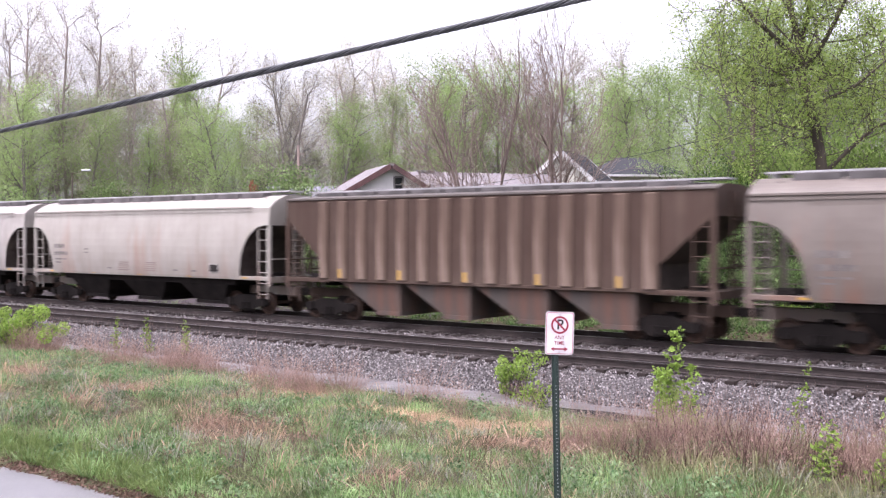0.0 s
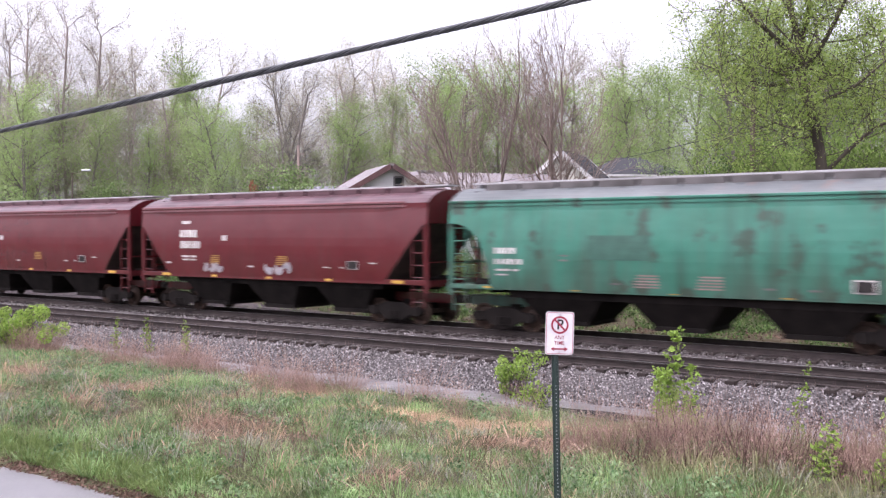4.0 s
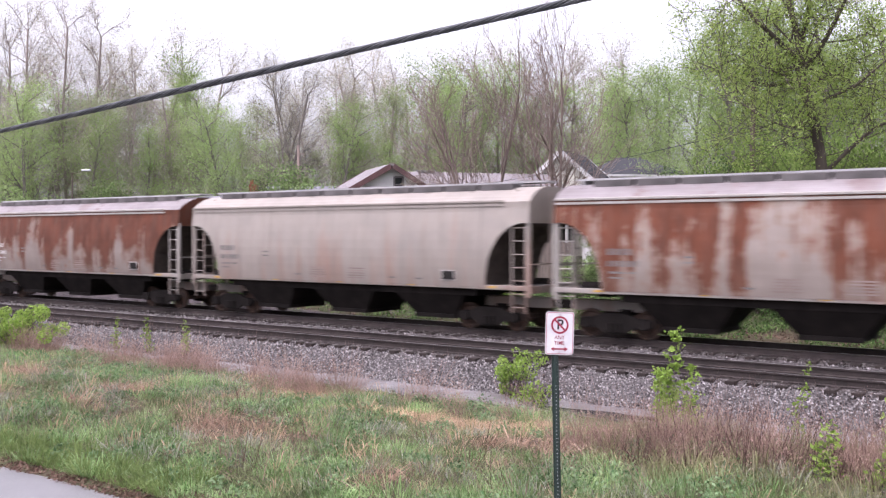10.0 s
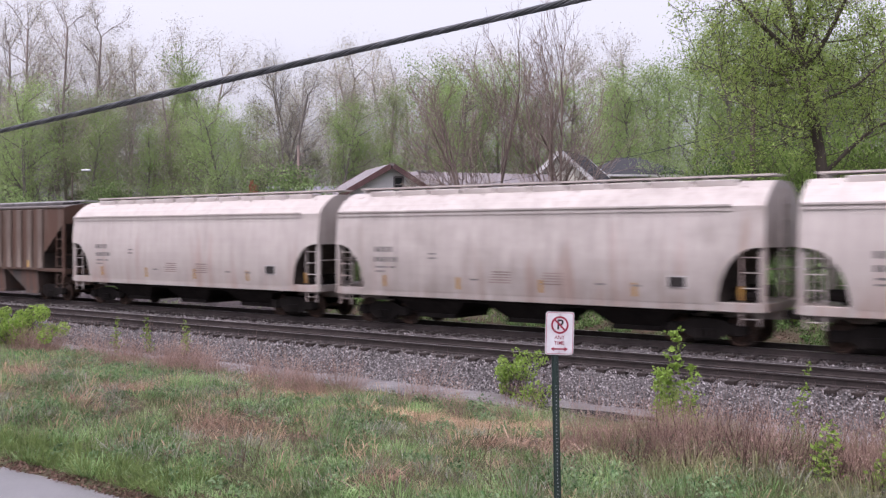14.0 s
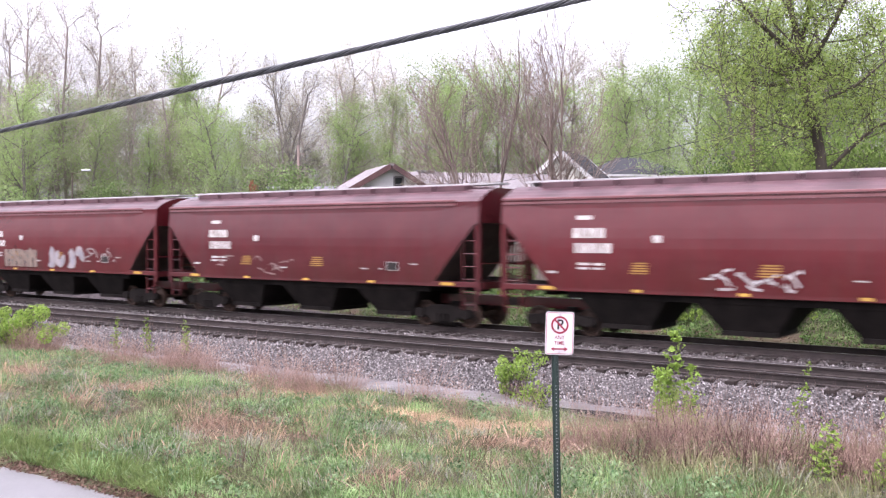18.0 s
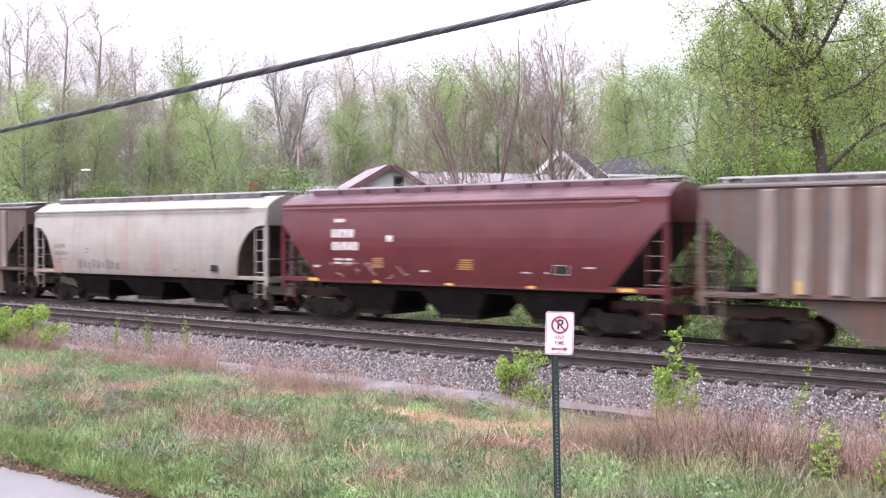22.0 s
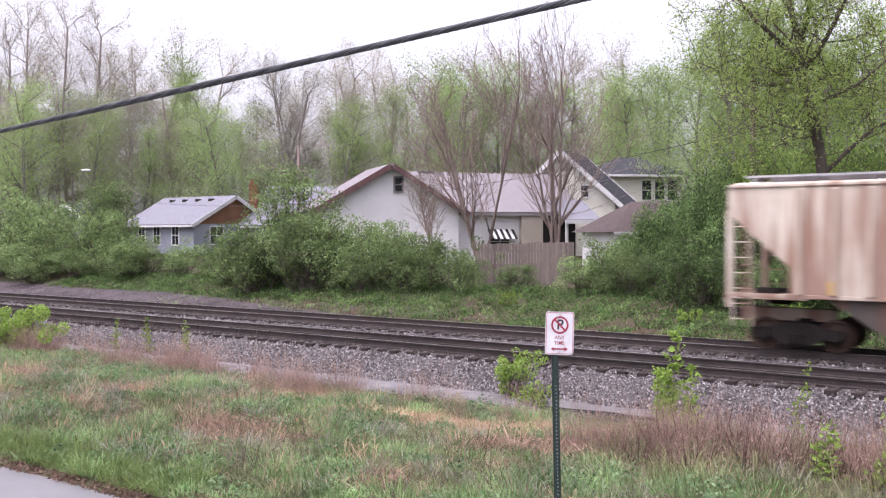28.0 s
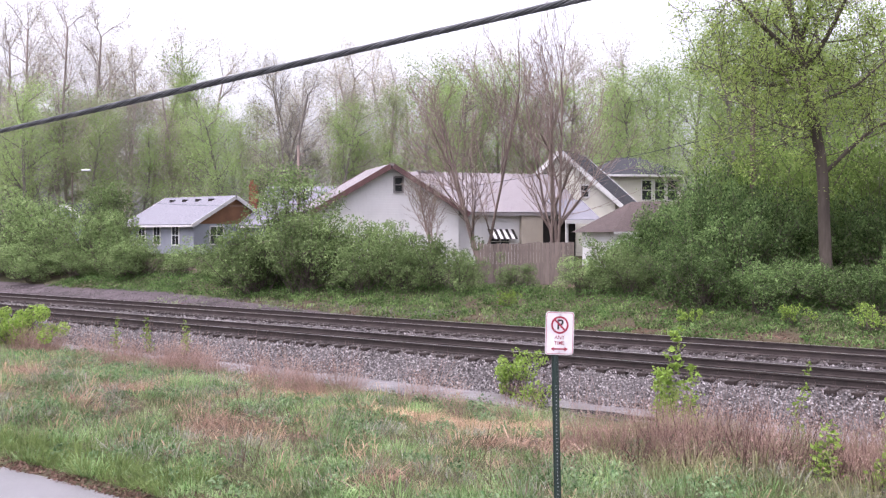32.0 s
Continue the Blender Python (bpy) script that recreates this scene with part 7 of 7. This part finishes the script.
def build_sign():
    x, y, z = 1.24, 10.2, 1.93
    t = thing("parking_sign", "white and red no-parking sign on a dark green post", "road sign", pose(x, y, earth(x, y), 0, 0, 3))
    z -= earth(x, y)
    bm = bmesh.new()
    prism(bm, rounded(bm, 0.305, 0.457, 0.03, 0), -0.002, 0.002)
    panel = part("panel", bm, SIGN_WHITE, t, "white sign panel", pose(0, 0, z, 0, 1.5, 0))
    bm = bmesh.new()
    o, i = rounded(bm, 0.290, 0.442, 0.025, 0), rounded(bm, 0.278, 0.430, 0.020, 0)
    a, b = [bm.verts.new((p, -0.0035, q)) for p, q in o], [bm.verts.new((p, -0.0035, q)) for p, q in i]
    for k in range(len(a)):
        j = (k + 1) % len(a)
        bm.faces.new((a[k], a[j], b[j], b[k]))
    part("border", bm, SIGN_RED, panel)
    part("ring", ring_mesh(0.074, 0.094, -0.0042), SIGN_RED, panel, "", pose(0, 0, 0.088))
    lettering("P", 0.150, 0.002, 0.088, -0.0048, SIGN_BLACK, panel, 0.95, 0.015)
    part("slash", boxes((-0.082, 0.082, -0.0062, -0.0055, -0.0095, 0.0095)), SIGN_RED, panel, "", pose(0, 0, 0.088, 0, 45, 0))
    lettering("ANY", 0.058, 0, -0.046, -0.0045, SIGN_RED, panel, 0.9, 0.004)
    lettering("TIME", 0.058, 0, -0.106, -0.0045, SIGN_RED, panel, 0.9, 0.004)
    bm = boxes((-0.06, 0.06, -0.005, -0.0042, -0.008, 0.008))
    for s in (-1, 1):
        vs = [bm.verts.new(p) for p in ((s * 0.092, -0.0046, 0), (s * 0.055, -0.0046, 0.024), (s * 0.055, -0.0046, -0.024))]
        bm.faces.new(vs)
    part("arrow", bm, SIGN_RED, panel, "", pose(0, 0, -0.168))
    for zz in (0.20, -0.20):
        bm = bmesh.new()
        rod(bm, (0, -0.009, zz), (0, 0.03, zz), 0.008, 8)
        part("bolt", bm, GALVANISED, panel)
    # U-channel post
    bm = bmesh.new()
    ring = [(-0.017, 0.004), (0.017, 0.004), (0.022, 0.030), (0.038, 0.030), (0.038, 0.034), (0.018, 0.034), (0.013, 0.008), (-0.013, 0.008), (-0.018, 0.034), (-0.038, 0.034), (-0.038, 0.030), (-0.022, 0.030)]
    lo, hi = [bm.verts.new((a, b, -0.6)) for a, b in ring], [bm.verts.new((a, b, z + 0.2)) for a, b in ring]
    for k in range(len(ring)):
        j = (k + 1) % len(ring)
        bm.faces.new((lo[k], lo[j], hi[j], hi[k]))
    post = part("post", bm, POST_GREEN, t, "dark green steel channel post", pose(0, 0, 0, 0, -1.2, 0))
    bm = bmesh.new()
    rod(bm, (0, 0.0035, 0), (0, 0.002, 0), 0.006, 8)
    hole = part("punched_hole", bm, GALVANISED, post, "", pose(0, 0, 0.1))
    for i in range(1, 44):
        link("punched_hole", hole.data, None, post, pose(0, 0, 0.1 + i * 0.04))


def cable(name, label, a, b, sag, r, material, strands=1, pitch=0.3, n=60):
    """A hanging wire from a to b; several strands are twisted round one another."""
    a, b = Vector(a), Vector(b)
    t = thing(name, label, "cable", Matrix.Identity(4))
    d = (b - a).normalized()
    side = d.cross(Vector((0, 0, 1))).normalized()
    up = side.cross(d)
    for k in range(strands):
        segs, last = [], None
        steps = n if strands == 1 else int((b - a).length / pitch * 16)
        for i in range(steps + 1):
            f = i / steps
            p = a.lerp(b, f) - Vector((0, 0, sag * 4 * f * (1 - f)))
            if strands > 1:
                ang = f * (b - a).length / pitch * math.tau + k * math.tau / strands
                p = p + (side * math.cos(ang) + up * math.sin(ang)) * r * (2.3 + 0.35 * math.sin(f * 31))
            if last is not None:
                segs.append((*last, *p, r, r))
            last = p
        me = fast_mesh("strand", *tube_arrays(segs, 6))
        me.polygons.foreach_set("use_smooth", [True] * len(me.polygons))
        link("strand", me, CABLE_BARE if strands > 1 and k % 3 == 0 else material, t)
    if strands > 1:
        segs = [(*(a.lerp(b, i / n) - Vector((0, 0, sag * 4 * i / n * (1 - i / n)))), *(a.lerp(b, (i + 1) / n) - Vector((0, 0, sag * 4 * (i + 1) / n * (1 - (i + 1) / n)))), r * 2.1, r * 2.1) for i in range(n)]
        link("core", fast_mesh("core", *tube_arrays(segs, 8)), material, t)
    return t


def on_track(u, v, z):
    p = U * u + V * v
    return (p.x, p.y, z)


def build_wires():
    cable("service_cable", "twisted black overhead service cable", on_track(6.0, 4.2, 4.634), on_track(-19.0, 4.2, 3.179), 0.037, 0.0062, CABLE, 7, 0.42)
    t = thing("utility_pole", "pale wooden utility pole behind the houses", "utility pole", stand(-12.1, 80.5))
    bm = bmesh.new()
    rod(bm, (0, 0, -0.5), (0, 0, 9.0), 0.16, 10, 0.12)
    part("pole", bm, POLE_PALE, t)
    part("insulator_bracket", boxes((0.1, 0.45, -0.05, 0.05, 8.2, 8.3)), POLE_PALE, t)
    t = thing("utility_pole", "dark wooden utility pole among the trees", "utility pole", stand(14.5, 45.0))
    bm = bmesh.new()
    rod(bm, (0, 0, -0.5), (0, 0, 9.0), 0.15, 10, 0.11)
    part("pole", bm, POLE_WOOD, t)
    cable("drop_wire", "thin dark wire to the house", (14.5, 45.0, 8.0), (-9.0, 62.0, 5.0), 0.6, 0.014, CABLE)
    cable("line_wire", "thin dark overhead wire between poles", (14.5, 45.0, 8.4), (30.0, 44.0, 8.6), 0.25, 0.014, CABLE)
    cable("line_wire", "thin dark overhead wire among the trees", (14.5, 45.0, 5.8), (30.0, 43.0, 7.4), 0.25, 0.014, CABLE)
    cable("line_wire", "thin wire over the small house", (-9.0, 62.0, 5.0), (-24.0, 68.0, 5.6), 0.3, 0.012, CABLE)
    t = thing("street_lamp", "slim grey street lamp with a flat head", "street lamp", stand(-27.0, 70.0))
    bm = bmesh.new()
    rod(bm, (0, 0, -0.4), (0, 0, 6.7), 0.07, 8, 0.05)
    rod(bm, (0, 0, 6.6), (0.9, 0, 6.85), 0.03, 6)
    part("pole", bm, POLE_WOOD, t)
    part("lamp_head", boxes((0.7, 1.35, -0.14, 0.14, 6.78, 6.92), bevel=0.03), GALVANISED, t)


def make_sapling(x, y, tall, stems, count, leaf, seed, label, wide=0.2):
    """Slender stems with short side twigs and drooping leaves, thinning towards the top."""
    rng = np.random.default_rng(seed)
    t = thing("sapling", label, "sapling", stand(x, y, seed * 7))
    segs, pts = [], []
    for k in range(stems):
        h = tall * (1.0 if k == 0 else rng.uniform(0.45, 0.75))
        p, d = np.array([rng.normal() * 0.06 * k, rng.normal() * 0.06 * k, -0.1]), np.array([rng.normal() * 0.10, rng.normal() * 0.10, 1.0])
        n = 12
        for i in range(n):
            q = p + d / np.linalg.norm(d) * (h + 0.1) / n
            f = (i + 1) / n
            segs.append((*p, *q, 0.011 * (1.1 - f), 0.011 * (1.1 - f - 0.08)))
            d = d + rng.normal(size=3) * 0.05 * [1, 1, 0]
            p = q
            if f > 0.15:
                for _ in range(4):
                    az, reach = rng.uniform(0, math.tau), wide * rng.uniform(0.5, 1.3) * (1.25 - 0.75 * f)
                    tip = q + np.array([math.cos(az) * reach, math.sin(az) * reach, rng.uniform(-0.02, 0.12)])
                    segs.append((*q, *tip, 0.004, 0.002))
                    m = max(2, int(count / (stems * n * 4)))
                    pts += [q + (tip - q) * g + rng.normal(size=3) * 0.028 - [0, 0, 0.02] for g in rng.uniform(0.3, 1.1, m)]
    link("stem", fast_mesh("stem", *tube_arrays(segs, 5)), BARK, t)
    link("crown", fast_mesh("crown", *leaf_arrays(np.array(pts), leaf, rng, 0.1)), LEAF_BRIGHT, t)
    return t


def build_saplings():
    def shrub(x, y, wide, tall, count, seed, leaf, lobes, label):
        make_bush("shrub", label, "shrub", seed, wide, tall, count, leaf, LEAF_BRIGHT, BARK, stand(x, y, seed), lobes)
    beside = "slender bright green sapling beside the ballast"
    make_sapling(4.50, 18.8, 1.85, 3, 1500, 0.076, 81, beside, 0.24)
    make_sapling(4.85, 18.5, 1.15, 2, 620, 0.070, 82, "low leafy sapling beside a taller one", 0.22)
    make_sapling(6.5, 17.6, 1.0, 1, 110, 0.075, 86, beside, 0.15)
    make_sapling(7.75, 20.6, 1.1, 1, 130, 0.075, 90, beside, 0.15)
    make_sapling(8.2, 17.2, 1.6, 2, 320, 0.080, 87, "tall bright green sapling in the dead weeds", 0.26)
    make_sapling(5.4, 13.6, 0.75, 3, 170, 0.080, 88, "small light green sapling in the dead weeds", 0.24)
    make_sapling(6.05, 13.0, 0.6, 3, 140, 0.080, 89, "small light green sapling in the dead weeds", 0.22)
    for x, y, s in ((-9.2, 29.8, 91), (-10.2, 30.0, 92), (-7.9, 29.4, 93)):
        make_sapling(x, y, 1.15, 2, 130, 0.075, s, "thin weedy sapling at the edge of the bank", 0.16)
    shrub(1.62, 22.0, 1.0, 1.25, 1900, 83, 0.060, 11, "round bright green shrub by the stone path")
    shrub(2.05, 20.8, 0.85, 0.65, 700, 84, 0.060, 11, "low green shrub by the stone path")
    shrub(-13.6, 30.5, 2.3, 1.45, 6000, 85, 0.080, 20, "spreading light green shrub on the verge")
    for x, y, w, h, s in ((11.5, 31.6, 0.9, 0.8, 94), (13.3, 29.9, 1.0, 1.0, 95), (2.6, 38.6, 1.0, 0.7, 96), (8.6, 33.6, 0.9, 0.5, 97)):
        shrub(x, y, w, h, 700, s, 0.065, 9, "small bright green shrub at the foot of the bank")


def build_puddle():
    """Standing water on the stone path."""
    water = Nodes("still_water")
    me_mat = water.done((0.05, 0.05, 0.05), 0.04)
    water.p.inputs["Specular IOR Level"].default_value = 1.0
    bm = bmesh.new()
    ring = []
    for i in range(40):
        a = i * math.tau / 40
        r = 1 + 0.2 * math.sin(2 * a + 1) + 0.12 * math.sin(5 * a) + 0.08 * math.sin(9 * a + 2)
        ring.append(bm.verts.new((1.25 * r * math.cos(a), 0.34 * r * math.sin(a), 0)))
    bm.faces.new(ring)
    me = bpy.data.meshes.new("puddle")
    bm.to_mesh(me)
    bm.free()
    tagged(link("puddle", me, me_mat, None, track_pose(-9.0, 17.78, -0.685)), "shallow puddle on the stone path", "water", kind="structure")


def build_car():
    """A parked saloon half hidden by the bushes."""
    t = thing("parked_car", "dark blue parked car half hidden by bushes", "car", stand(-7.0, 50.5, -20))
    paint = plain("dark_blue_paint", (0.035, 0.045, 0.085), (0.03, 0.036, 0.07), 2, 40, 0.25)
    bm = bmesh.new()
    prism(bm, [(-2.1, 0.35), (2.1, 0.35), (2.15, 0.75), (1.3, 0.92), (-1.5, 0.98), (-2.15, 0.85)], -0.85, 0.85)
    part("body", bm, paint, t)
    bm = bmesh.new()
    prism(bm, [(-1.35, 0.985), (1.1, 0.93), (0.45, 1.42), (-0.85, 1.45)], -0.74, 0.74)
    part("cabin_glass", bm, GLASS, t)
    part("roof", boxes((-0.85, 0.45, -0.72, 0.72, 1.455, 1.50), bevel=0.03), TRIM_WHITE, t)
    for x in (-1.35, 1.35):
        for y in (-0.86, 0.70):
            bm = bmesh.new()
            rod(bm, (x, y, 0.32), (x, y + 0.16, 0.32), 0.32, 18)
            wheel = part("wheel", bm, BLACK_HOLE, t)
            bm = bmesh.new()
            rod(bm, (x, y - 0.012, 0.32), (x, y + 0.17, 0.32), 0.19, 12)
            part("rim", bm, GALVANISED, wheel)


build_ground()
build_beds()
build_wires()
build_sign()
build_train()
build_houses()
build_fence()
build_car()
build_puddle()
plant_features()
plant_bushes()
plant_woods()
build_saplings()
plant_grass()
build_stones()
build_track("near_track", NEAR_TRACK, "railway track on dark wooden ties")
build_track("far_track", FAR_TRACK, "railway track that the freight train runs on")
motions()
